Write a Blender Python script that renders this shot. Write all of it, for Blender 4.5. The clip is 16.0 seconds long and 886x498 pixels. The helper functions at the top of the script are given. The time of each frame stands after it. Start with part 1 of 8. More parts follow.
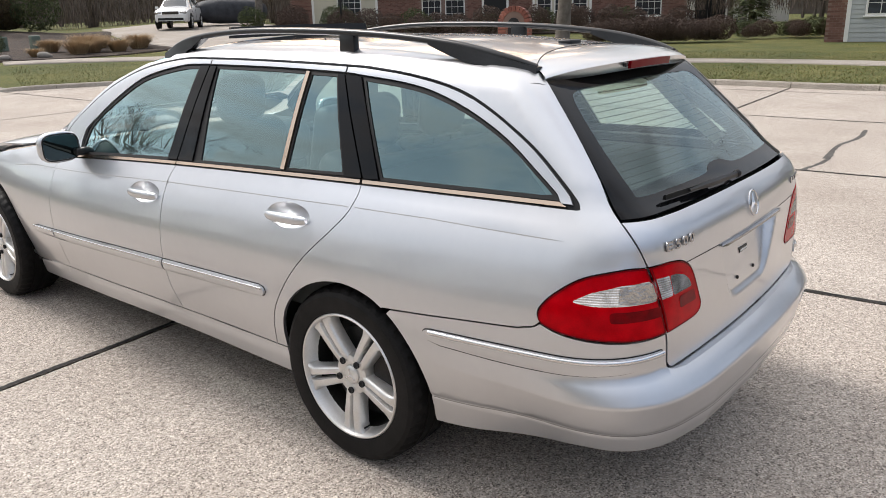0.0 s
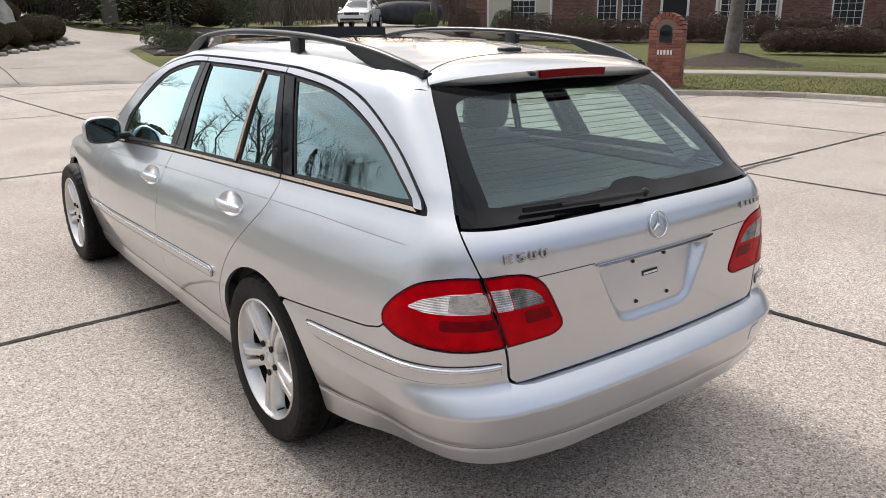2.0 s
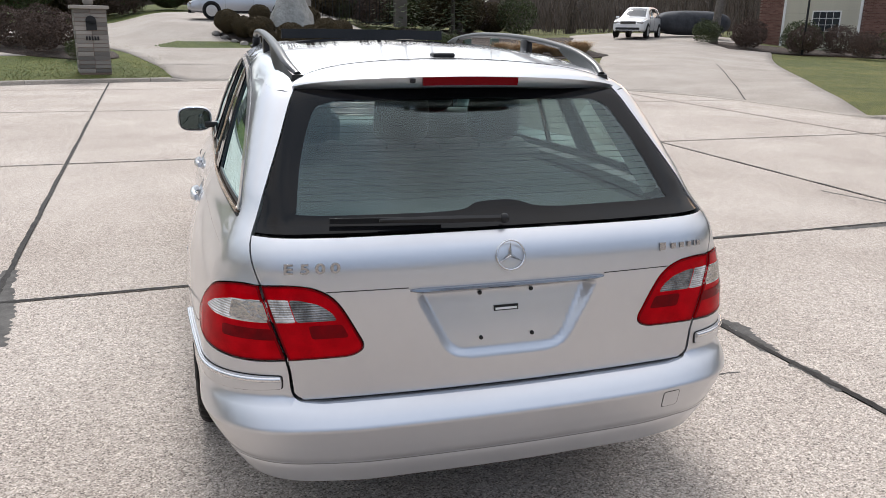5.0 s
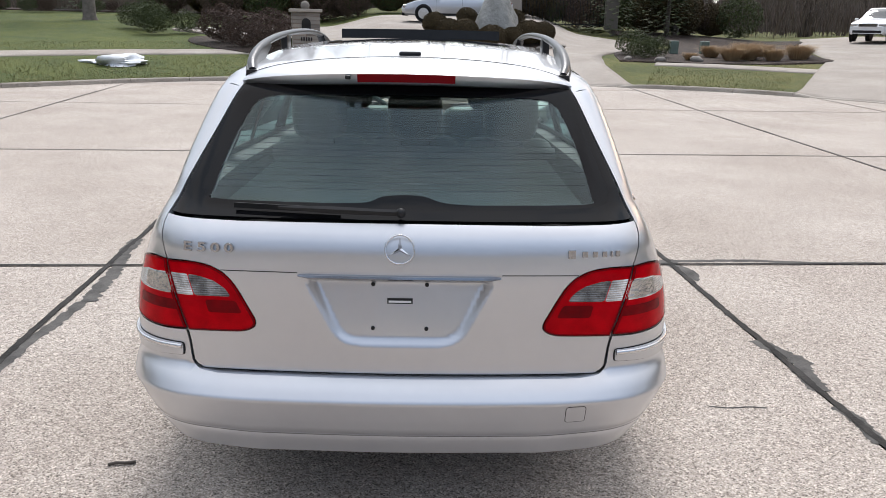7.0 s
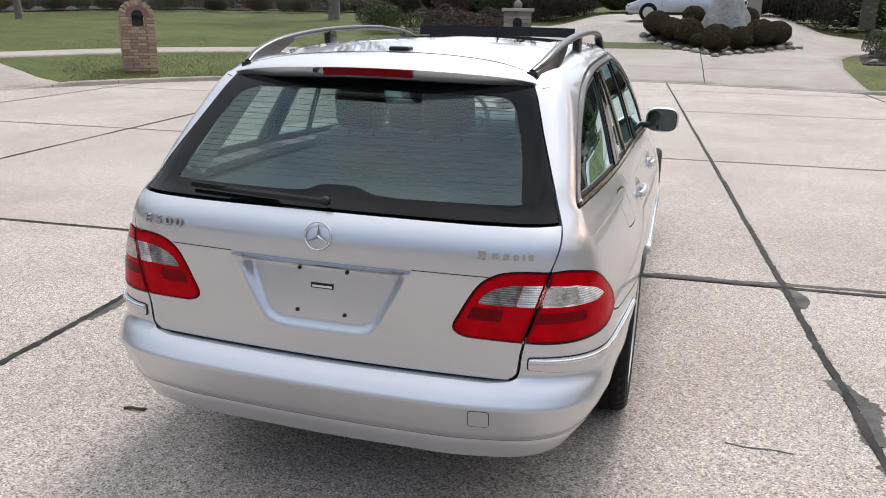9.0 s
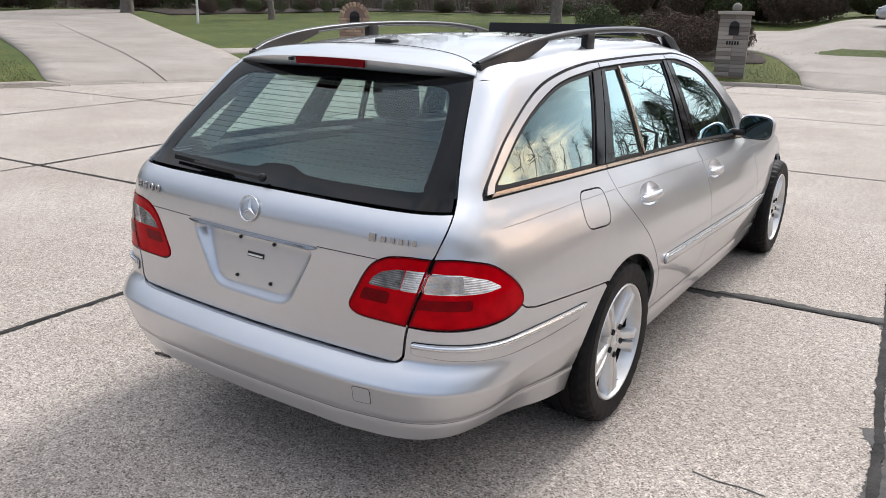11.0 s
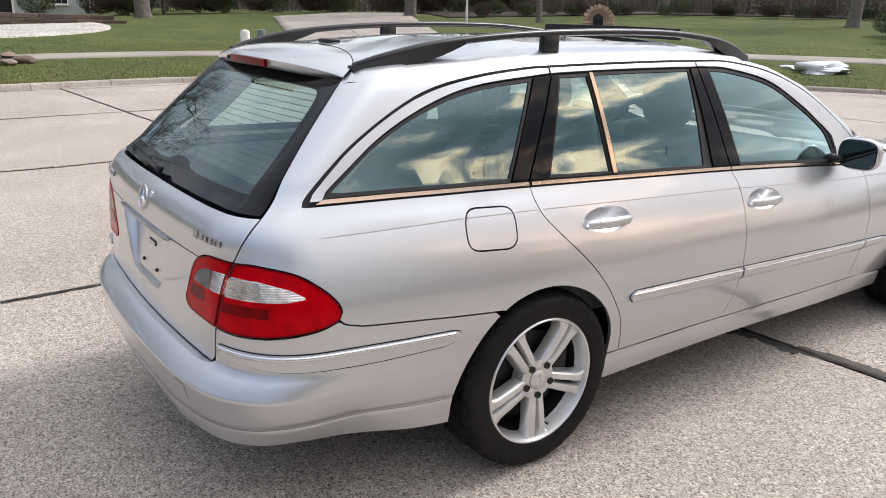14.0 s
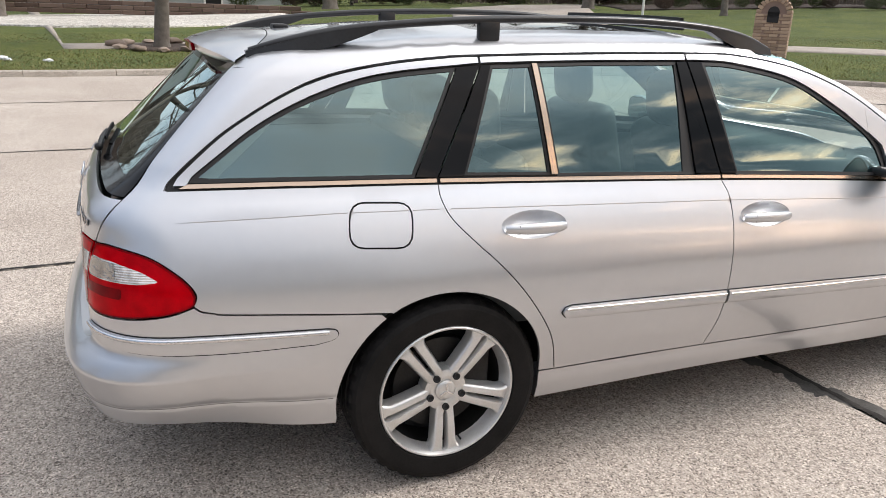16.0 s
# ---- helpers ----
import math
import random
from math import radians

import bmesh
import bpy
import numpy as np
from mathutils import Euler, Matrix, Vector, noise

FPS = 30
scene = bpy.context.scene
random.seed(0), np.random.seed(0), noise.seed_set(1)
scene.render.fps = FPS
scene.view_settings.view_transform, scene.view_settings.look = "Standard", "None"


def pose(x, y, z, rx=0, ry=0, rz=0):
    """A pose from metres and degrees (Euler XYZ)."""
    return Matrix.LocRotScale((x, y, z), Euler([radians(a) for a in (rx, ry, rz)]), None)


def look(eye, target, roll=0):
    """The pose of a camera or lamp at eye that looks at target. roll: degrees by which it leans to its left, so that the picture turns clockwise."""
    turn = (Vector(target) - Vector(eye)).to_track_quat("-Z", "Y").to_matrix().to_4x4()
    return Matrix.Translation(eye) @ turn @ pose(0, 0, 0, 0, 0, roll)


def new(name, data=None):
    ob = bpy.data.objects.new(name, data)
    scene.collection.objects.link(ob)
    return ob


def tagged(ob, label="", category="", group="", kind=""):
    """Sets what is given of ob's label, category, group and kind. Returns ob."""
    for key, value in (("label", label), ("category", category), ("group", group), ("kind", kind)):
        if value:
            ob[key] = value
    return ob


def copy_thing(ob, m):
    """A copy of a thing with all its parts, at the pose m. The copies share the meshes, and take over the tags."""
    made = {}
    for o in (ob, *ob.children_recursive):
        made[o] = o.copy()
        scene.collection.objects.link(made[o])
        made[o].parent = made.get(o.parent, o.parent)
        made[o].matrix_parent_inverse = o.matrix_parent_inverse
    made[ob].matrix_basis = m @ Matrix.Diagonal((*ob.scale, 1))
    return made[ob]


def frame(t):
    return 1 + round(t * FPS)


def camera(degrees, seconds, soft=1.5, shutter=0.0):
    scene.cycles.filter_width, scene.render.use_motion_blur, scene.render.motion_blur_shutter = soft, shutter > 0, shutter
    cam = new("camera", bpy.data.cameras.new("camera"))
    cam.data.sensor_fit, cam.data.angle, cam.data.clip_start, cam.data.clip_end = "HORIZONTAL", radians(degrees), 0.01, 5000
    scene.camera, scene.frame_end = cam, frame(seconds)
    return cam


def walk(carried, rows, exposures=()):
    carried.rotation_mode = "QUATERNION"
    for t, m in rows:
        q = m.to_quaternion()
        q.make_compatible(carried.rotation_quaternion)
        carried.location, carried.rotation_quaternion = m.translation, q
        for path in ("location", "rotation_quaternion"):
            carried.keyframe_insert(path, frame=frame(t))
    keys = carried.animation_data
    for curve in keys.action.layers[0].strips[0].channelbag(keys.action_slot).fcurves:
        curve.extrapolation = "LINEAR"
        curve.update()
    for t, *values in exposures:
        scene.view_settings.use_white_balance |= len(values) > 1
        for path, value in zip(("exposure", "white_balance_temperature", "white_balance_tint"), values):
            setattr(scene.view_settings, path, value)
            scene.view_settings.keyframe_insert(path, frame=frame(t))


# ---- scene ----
from mathutils.geometry import delaunay_2d_cdt

cam = camera(60.3, 16.0, soft=0.75)
METRES, EYE, TILT, LEAN, TURN = 6.95, 1.515, 0.0, 0.0, -50.75
START = (-2.491, -1.772)
ROWS = [
    (0.0, 0.0, 0.0, 0.0, -0.17, -17.52, 0.55),
    (0.5, 0.0314, 0.0022, -0.0008, 3.4, -17.44, 0.44),
    (1.0, 0.0685, -0.0027, 0.0013, 6.72, -17.36, 0.21),
    (1.5, 0.0964, 0.0005, -0.0005, 10.18, -17.28, -0.06),
    (2.0, 0.1258, 0.0073, 0.0008, 13.25, -17.24, -0.4),
    (2.5, 0.1536, 0.0116, 0.0005, 16.33, -17.18, -0.67),
    (3.0, 0.1899, 0.0153, 0.0014, 19.31, -17.21, -1.04),
    (3.5, 0.2139, 0.0306, -0.0009, 22.74, -17.16, -1.36),
    (4.0, 0.2374, 0.052, 0.0009, 26.43, -17.09, -1.48),
    (6.5, 0.3524, 0.1536, 0.001, 46.71, -17.03, -1.02),
    (7.0, 0.3771, 0.173, 0.0021, 50.56, -17.14, -1.15),
    (7.5, 0.39, 0.1927, 0.0005, 54.66, -17.26, -1.26),
    (8.0, 0.4007, 0.223, 0.0008, 58.9, -17.41, -1.24),
    (8.5, 0.4179, 0.25, 0.0001, 63.48, -17.49, -1.06),
    (9.0, 0.4417, 0.277, 0.0022, 67.75, -17.46, -0.87),
    (11.5, 0.4782, 0.4296, -0.0009, 88.78, -17.63, -1.16),
    (12.0, 0.4701, 0.4586, 0.0002, 92.57, -17.75, -1.22),
    (12.5, 0.4672, 0.4875, -0.0005, 95.99, -17.75, -1.28),
    (13.0, 0.4678, 0.5208, 0.0014, 99.19, -17.7, -1.22),
    (13.5, 0.46, 0.547, 0.0, 102.35, -17.63, -1.11),
    (14.0, 0.4467, 0.5742, 0.0009, 105.46, -17.65, -0.96),
    (14.5, 0.4378, 0.6032, 0.0008, 108.76, -17.69, -0.93),
    (15.0, 0.4308, 0.6368, 0.0025, 112.09, -17.97, -1.04),
    (15.5, 0.4107, 0.6598, -0.001, 115.56, -18.2, -1.13),
    (16.0, 0.383, 0.6806, -0.0007, 119.1, -18.39, -0.99),
]
walk(cam, [(t, pose(0, 0, 0.01, 1.0, 0.1, 0) @ pose(*START, EYE, TILT, LEAN, TURN) @ pose(METRES * x, METRES * y, METRES * z, 90 + pitch, roll, yaw)) for t, x, y, z, yaw, pitch, roll in ROWS],
     [(0.0, 0.22, 6500, 10), (2.0, 0.16, 6450, 10), (4.0, 0.17, 6250, 10), (7.0, 0.18, 6150, 10), (9.0, 0.19, 6150, 10), (12.5, 0.17, 6150, 10), (15.5, 0.25, 6450, 10), (16.0, 0.25, 6450, 10)])

# ---- sky, sun ----
world = bpy.data.worlds.new("sky")
scene.world = world
world.use_nodes = True
wn, wl = world.node_tree.nodes, world.node_tree.links
wn.clear()
w_out = wn.new("ShaderNodeOutputWorld")
w_bg = wn.new("ShaderNodeBackground")
w_sky = wn.new("ShaderNodeTexSky")
w_sky.sky_type = 'NISHITA'
w_sky.sun_disc = False
w_sky.sun_elevation = radians(47)
w_sky.sun_rotation = radians(2.4)
w_co = wn.new("ShaderNodeTexCoord")
w_map = wn.new("ShaderNodeMapping")
w_map.inputs["Scale"].default_value = (1.0, 1.0, 2.6)
w_map.inputs["Location"].default_value = (0.35, 0.2, 0.0)
w_noise = wn.new("ShaderNodeTexNoise")
w_noise.inputs["Scale"].default_value = 2.3
w_noise.inputs["Detail"].default_value = 9
w_noise.inputs["Roughness"].default_value = 0.60
w_noise.inputs["Distortion"].default_value = 0.35
w_ramp = wn.new("ShaderNodeValToRGB")
w_ramp.color_ramp.elements[0].position = 0.36
w_ramp.color_ramp.elements[1].position = 0.58
w_ramp.color_ramp.elements[0].color = (0, 0, 0, 1)
# clouds: bright rims, greyer cores
w_cloud = wn.new("ShaderNodeValToRGB")
w_cloud.color_ramp.elements[0].position = 0.44
w_cloud.color_ramp.elements[0].color = (8.8, 8.6, 8.5, 1)
w_cloud.color_ramp.elements[1].position = 0.66
w_cloud.color_ramp.elements[1].color = (3.5, 3.45, 3.55, 1)
w_warm = wn.new("ShaderNodeValToRGB")
w_stops = w_warm.color_ramp.elements
for w_p, w_c in ((0.44, (1.9, 2.4, 2.8, 1)), (0.51, (3.2, 3.6, 4.0, 1)), (0.56, (11.0, 9.0, 7.6, 1)), (0.60, (24.0, 16.5, 11.0, 1)), (0.68, (28.0, 24.0, 20.0, 1))):
    w_e = w_stops.new(w_p)
    w_e.color = w_c
w_stops.remove(w_stops[-1])
w_stops.remove(w_stops[0])
w_fine = wn.new("ShaderNodeTexNoise")
w_fine.inputs["Scale"].default_value = 3.4
w_fine.inputs["Detail"].default_value = 9
w_fine.inputs["Roughness"].default_value = 0.58
w_fine.inputs["Distortion"].default_value = 0.5
# the warm side of the sky
w_dot = wn.new("ShaderNodeVectorMath")
w_dot.operation = 'DOT_PRODUCT'
w_dot.inputs[1].default_value = (0.703, 0.632, 0.325)
w_side = wn.new("ShaderNodeMapRange")
w_side.inputs["From Min"].default_value, w_side.inputs["From Max"].default_value = 0.90, 0.985
w_wmix = wn.new("ShaderNodeMix")
w_wmix.data_type = 'RGBA'
w_mix = wn.new("ShaderNodeMix")
w_mix.data_type = 'RGBA'
wl.new(w_co.outputs["Generated"], w_map.inputs["Vector"])
wl.new(w_co.outputs["Generated"], w_dot.inputs[0])
wl.new(w_dot.outputs["Value"], w_side.inputs["Value"])
# the gold stays low over the horizon
w_up = wn.new("ShaderNodeSeparateXYZ")
w_low = wn.new("ShaderNodeMapRange")
w_low.interpolation_type = 'SMOOTHSTEP'
w_low.inputs["From Min"].default_value, w_low.inputs["From Max"].default_value = 0.40, 0.58
w_low.inputs["To Min"].default_value, w_low.inputs["To Max"].default_value = 1.0, 0.0
w_gold = wn.new("ShaderNodeMath")
w_gold.operation = 'MULTIPLY'
wl.new(w_co.outputs["Generated"], w_up.inputs["Vector"])
wl.new(w_up.outputs["Z"], w_low.inputs["Value"])
wl.new(w_low.outputs["Result"], w_gold.inputs[0])
wl.new(w_side.outputs["Result"], w_gold.inputs[1])
wl.new(w_gold.outputs[0], w_wmix.inputs["Factor"])
wl.new(w_map.outputs["Vector"], w_noise.inputs["Vector"])
# clearer sky to the south-west
w_clear = wn.new("ShaderNodeVectorMath")
w_clear.operation = 'DOT_PRODUCT'
w_clear.inputs[1].default_value = (-0.75, 0.60, 0.28)
w_cover = wn.new("ShaderNodeMapRange")
w_cover.inputs["From Min"].default_value, w_cover.inputs["From Max"].default_value = 0.0, 0.8
w_cover.inputs["To Min"].default_value, w_cover.inputs["To Max"].default_value = 0.0, -0.075
w_less = wn.new("ShaderNodeMath")
wl.new(w_co.outputs["Generated"], w_clear.inputs[0])
wl.new(w_clear.outputs["Value"], w_cover.inputs["Value"])
wl.new(w_cover.outputs["Result"], w_less.inputs[0])
wl.new(w_noise.outputs["Fac"], w_less.inputs[1])
wl.new(w_less.outputs[0], w_ramp.inputs["Fac"])
wl.new(w_noise.outputs["Fac"], w_cloud.inputs["Fac"])
wl.new(w_map.outputs["Vector"], w_fine.inputs["Vector"])
wl.new(w_fine.outputs["Fac"], w_warm.inputs["Fac"])
wl.new(w_warm.outputs["Color"], w_wmix.inputs["B"])
wl.new(w_ramp.outputs["Color"], w_mix.inputs["Factor"])
w_soft = wn.new("ShaderNodeMix")
w_soft.data_type = 'RGBA'
w_soft.inputs["Factor"].default_value = 0.55
w_soft.inputs["B"].default_value = (4.8, 5.3, 5.5, 1)
wl.new(w_sky.outputs["Color"], w_soft.inputs["A"])
wl.new(w_soft.outputs["Result"], w_mix.inputs["A"])
wl.new(w_cloud.outputs["Color"], w_mix.inputs["B"])
wl.new(w_mix.outputs["Result"], w_wmix.inputs["A"])
w_sep = wn.new("ShaderNodeSeparateXYZ")
w_high = wn.new("ShaderNodeMapRange")
w_high.interpolation_type = 'SMOOTHSTEP'
w_high.inputs["From Min"].default_value, w_high.inputs["From Max"].default_value = 0.25, 0.95
w_high.inputs["To Min"].default_value, w_high.inputs["To Max"].default_value = 0.92, 1.65
w_gain = wn.new("ShaderNodeVectorMath")
w_gain.operation = 'SCALE'
wl.new(w_co.outputs["Generated"], w_sep.inputs["Vector"])
wl.new(w_sep.outputs["Z"], w_high.inputs["Value"])
wl.new(w_wmix.outputs["Result"], w_gain.inputs[0])
# the sky is brighter towards the sun
w_sunny = wn.new("ShaderNodeVectorMath")
w_sunny.operation = 'DOT_PRODUCT'
w_sunny.inputs[1].default_value = (-0.12, 0.96, 0.15)
w_toward = wn.new("ShaderNodeMapRange")
w_toward.inputs["From Min"].default_value, w_toward.inputs["From Max"].default_value = -1.0, 1.0
w_toward.inputs["To Min"].default_value, w_toward.inputs["To Max"].default_value = 0.56, 1.34
w_both = wn.new("ShaderNodeMath")
w_both.operation = 'MULTIPLY'
wl.new(w_co.outputs["Generated"], w_sunny.inputs[0])
wl.new(w_sunny.outputs["Value"], w_toward.inputs["Value"])
wl.new(w_toward.outputs["Result"], w_both.inputs[0])
wl.new(w_high.outputs["Result"], w_both.inputs[1])
wl.new(w_both.outputs[0], w_gain.inputs["Scale"])
w_tint = wn.new("ShaderNodeValToRGB")
w_tint.color_ramp.elements[0].position, w_tint.color_ramp.elements[1].position = 0.05, 0.60
w_tint.color_ramp.elements[0].color, w_tint.color_ramp.elements[1].color = (0.81, 0.94, 1.15, 1), (1.055, 1.0, 0.945, 1)
w_span = wn.new("ShaderNodeMapRange")
w_span.inputs["From Min"].default_value = -1.0
w_dye = wn.new("ShaderNodeMix")
w_dye.data_type, w_dye.blend_type = 'RGBA', 'MULTIPLY'
w_dye.inputs["Factor"].default_value = 1.0
wl.new(w_sunny.outputs["Value"], w_span.inputs["Value"])
wl.new(w_span.outputs["Result"], w_tint.inputs["Fac"])
wl.new(w_gain.outputs["Vector"], w_dye.inputs["A"])
wl.new(w_tint.outputs["Color"], w_dye.inputs["B"])
wl.new(w_dye.outputs["Result"], w_bg.inputs["Color"])
w_bg.inputs["Strength"].default_value = 0.14
wl.new(w_bg.outputs["Background"], w_out.inputs["Surface"])
sun = new("sun", bpy.data.lights.new("sun", 'SUN'))
sun.data.energy = 2.6
sun.data.angle = radians(20)
sun.data.color = (1.0, 0.95, 0.90)
sun.matrix_world = look((1, 24, 27), (0, 0, 0))


# ---- materials ----
def mat(name, color, rough=0.5, metal=0.0, coat=0.0, bump=(), vary=None, spec=0.5):
    """A material: base colour, varied by noise at two scales (vary: second colour, scale), with bump (scale, strength, distance)."""
    m = bpy.data.materials.new(name)
    m.use_nodes = True
    nt = m.node_tree
    b = nt.nodes["Principled BSDF"]
    b.inputs["Base Color"].default_value = (*color, 1)
    b.inputs["Roughness"].default_value = rough
    b.inputs["Metallic"].default_value = metal
    b.inputs["Coat Weight"].default_value = coat
    b.inputs["Coat Roughness"].default_value = 0.04
    b.inputs["Specular IOR Level"].default_value = spec
    co = nt.nodes.new("ShaderNodeTexCoord")
    if vary:
        other, scale = vary
        n1 = nt.nodes.new("ShaderNodeTexNoise")
        n1.inputs["Scale"].default_value = scale
        n1.inputs["Detail"].default_value = 6
        n2 = nt.nodes.new("ShaderNodeTexNoise")
        n2.inputs["Scale"].default_value = scale * 14
        n2.inputs["Detail"].default_value = 4
        add = nt.nodes.new("ShaderNodeMath")
        add.operation = 'MULTIPLY_ADD'
        add.inputs[1].default_value = 0.5
        ramp = nt.nodes.new("ShaderNodeValToRGB")
        ramp.color_ramp.elements[0].position = 0.55
        ramp.color_ramp.elements[1].position = 0.95
        ramp.color_ramp.elements[0].color = (*color, 1)
        ramp.color_ramp.elements[1].color = (*other, 1)
        for n in (n1, n2):
            nt.links.new(co.outputs["Object"], n.inputs["Vector"])
        nt.links.new(n2.outputs["Fac"], add.inputs[0])
        nt.links.new(n1.outputs["Fac"], add.inputs[2])
        nt.links.new(add.outputs[0], ramp.inputs["Fac"])
        nt.links.new(ramp.outputs["Color"], b.inputs["Base Color"])
    if bump:
        scale, strength, dist = bump
        n3 = nt.nodes.new("ShaderNodeTexNoise")
        n3.inputs["Scale"].default_value = scale
        n3.inputs["Detail"].default_value = 5
        bn = nt.nodes.new("ShaderNodeBump")
        bn.inputs["Strength"].default_value = strength
        bn.inputs["Distance"].default_value = dist
        nt.links.new(co.outputs["Object"], n3.inputs["Vector"])
        nt.links.new(n3.outputs["Fac"], bn.inputs["Height"])
        nt.links.new(bn.outputs["Normal"], b.inputs["Normal"])
    return m


def glass_mat(name, tint, gloss=1.0, ior=1.5, sheen=(0.90, 0.98, 0.97)):
    """A thin pane: tinted see-through with a mirror sheen by the angle."""
    m = bpy.data.materials.new(name)
    m.use_nodes = True
    nt = m.node_tree
    nt.nodes.clear()
    out = nt.nodes.new("ShaderNodeOutputMaterial")
    tr = nt.nodes.new("ShaderNodeBsdfTransparent")
    tr.inputs["Color"].default_value = (*tint, 1)
    gl = nt.nodes.new("ShaderNodeBsdfGlossy")
    gl.inputs["Roughness"].default_value = 0.005
    gl.inputs["Color"].default_value = (*sheen, 1)
    # a thin pane reflects alike from both sides: Schlick's curve on the facing angle
    fr = nt.nodes.new("ShaderNodeLayerWeight")
    fr.inputs["Blend"].default_value = 0.5
    pw = nt.nodes.new("ShaderNodeMath")
    pw.operation = 'POWER'
    pw.inputs[1].default_value = 5.0
    base_f = ((ior - 1) / (ior + 1)) ** 2
    mul = nt.nodes.new("ShaderNodeMath")
    mul.operation = 'MULTIPLY_ADD'
    mul.use_clamp = True
    mul.inputs[1].default_value = gloss * (1 - base_f)
    mul.inputs[2].default_value = gloss * base_f
    nt.links.new(fr.outputs["Facing"], pw.inputs[0])
    nt.links.new(pw.outputs[0], mul.inputs[0])
    mx = nt.nodes.new("ShaderNodeMixShader")
    nt.links.new(mul.outputs[0], mx.inputs[0])
    nt.links.new(tr.outputs[0], mx.inputs[1])
    nt.links.new(gl.outputs[0], mx.inputs[2])
    nt.links.new(mx.outputs[0], out.inputs["Surface"])
    return m


PAINT = mat("silver_paint", (0.575, 0.585, 0.612), 0.33, 0.88, 1.0, (900, 0.03, 0.0004), ((0.60, 0.608, 0.632), 2.0))
BLACK_GLOSS = mat("black_gloss", (0.006, 0.006, 0.007), 0.05, 0, 0.0, (), (), 0.18)
BLACK_TRIM = mat("black_trim", (0.010, 0.010, 0.011), 0.40, 0, 0, (300, 0.1, 0.001), ((0.018, 0.018, 0.019), 6), 0.3)
RAIL_BLACK = mat("rail_black", (0.012, 0.0125, 0.014), 0.30, 0, 0.0, (400, 0.06, 0.0006), ((0.021, 0.022, 0.025), 8), 0.4)
RUBBER = mat("tyre_rubber", (0.006, 0.006, 0.006), 0.55, 0, 0, (220, 0.25, 0.001), ((0.013, 0.012, 0.012), 9), 0.14)
SEAM_SHADE = mat("shaded_seam", (0.16, 0.16, 0.165), 0.5)
SEAL = mat("seal_black", (0.008, 0.008, 0.009), 0.6)
ALLOY = mat("silver_alloy", (0.72, 0.72, 0.72), 0.34, 0.75, 0.5, (500, 0.05, 0.0004), ((0.62, 0.61, 0.59), 12))
CHROME = mat("chrome", (0.70, 0.70, 0.71), 0.08, 1.0)
# the same chrome with shade put into its colour
SHADED_CHROME = mat("shaded_chrome", (0.36, 0.36, 0.37), 0.10, 1.0)
STEEL = mat("brake_steel", (0.035, 0.034, 0.033), 0.5, 0.6, 0, (150, 0.2, 0.001), ((0.02, 0.018, 0.017), 10))
DARK = mat("dark_cavity", (0.012, 0.012, 0.013), 0.8)
GLASS = glass_mat("side_glass", (0.64, 0.78, 0.75), 5.0, 1.5, (0.72, 0.97, 1.0))
GLASS_REAR = glass_mat("rear_glass", (0.82, 0.96, 0.91), 1.7, 1.5, (0.82, 0.97, 1.0))
RED = mat("red_lens_solid", (0.15, 0.001, 0.004), 0.10, 0, 0.0, (), (), 0.08)
RED_DEEP = mat("deep_red_reflector", (0.20, 0.001, 0.004), 0.16, 0, 0.0, (90, 0.4, 0.002), ((0.11, 0.001, 0.003), 30), 0.08)
REFLECTOR = mat("lamp_reflector", (0.62, 0.60, 0.585), 0.16, 1.0, 0, (70, 1.0, 0.006), ((0.34, 0.33, 0.32), 22))



def ribbed(name, color, rough, rib, metal=0.0, deep=1.0, dim=0.62):
    """A metallised bowl with fine horizontal ribs."""
    m = mat(name, color, rough, metal, 0, (), ((color[0] * dim, color[1] * dim, color[2] * dim), 22), 0.35)
    nt = m.node_tree
    co = nt.nodes.new("ShaderNodeTexCoord")
    wv = nt.nodes.new("ShaderNodeTexWave")
    wv.bands_direction = 'Z'
    wv.inputs["Scale"].default_value = rib
    wv.inputs["Distortion"].default_value = 0.6
    bn = nt.nodes.new("ShaderNodeBump")
    bn.inputs["Strength"].default_value, bn.inputs["Distance"].default_value = deep, 0.004
    nt.links.new(co.outputs["Object"], wv.inputs["Vector"])
    nt.links.new(wv.outputs["Fac"], bn.inputs["Height"])
    nt.links.new(bn.outputs["Normal"], nt.nodes["Principled BSDF"].inputs["Normal"])
    return m


RED_LENS = ribbed("red_lens", (0.52, 0.0008, 0.006), 0.03, 30, 0.0, 0.012)
RED_LENS.node_tree.nodes["Principled BSDF"].inputs["Specular IOR Level"].default_value = 0.06
LENS_CLEAR = ribbed("clear_ribbed_lens", (0.95, 0.94, 0.92), 0.14, 48, 0.55, 0.55, 0.28)
LENS_SMOKED = ribbed("smoked_ribbed_lens", (0.34, 0.335, 0.33), 0.12, 48, 0.55, 0.55, 0.2)
LAMP_BOWL = ribbed("lamp_bowl", (0.88, 0.87, 0.85), 0.14, 60, 0.6)
# bright trim metal; the sunset's reflection is put into its warm colour
BELT_METAL = mat("sunset_tinted_metal", (0.60, 0.47, 0.37), 0.20, 1.0)
LEATHER = mat("grey_leather", (0.026, 0.028, 0.028), 0.55, 0, 0, (180, 0.25, 0.002), ((0.04, 0.042, 0.042), 5))
CABIN = mat("cabin_trim", (0.075, 0.08, 0.08), 0.7, 0, 0, (120, 0.2, 0.002), ((0.11, 0.115, 0.115), 4))
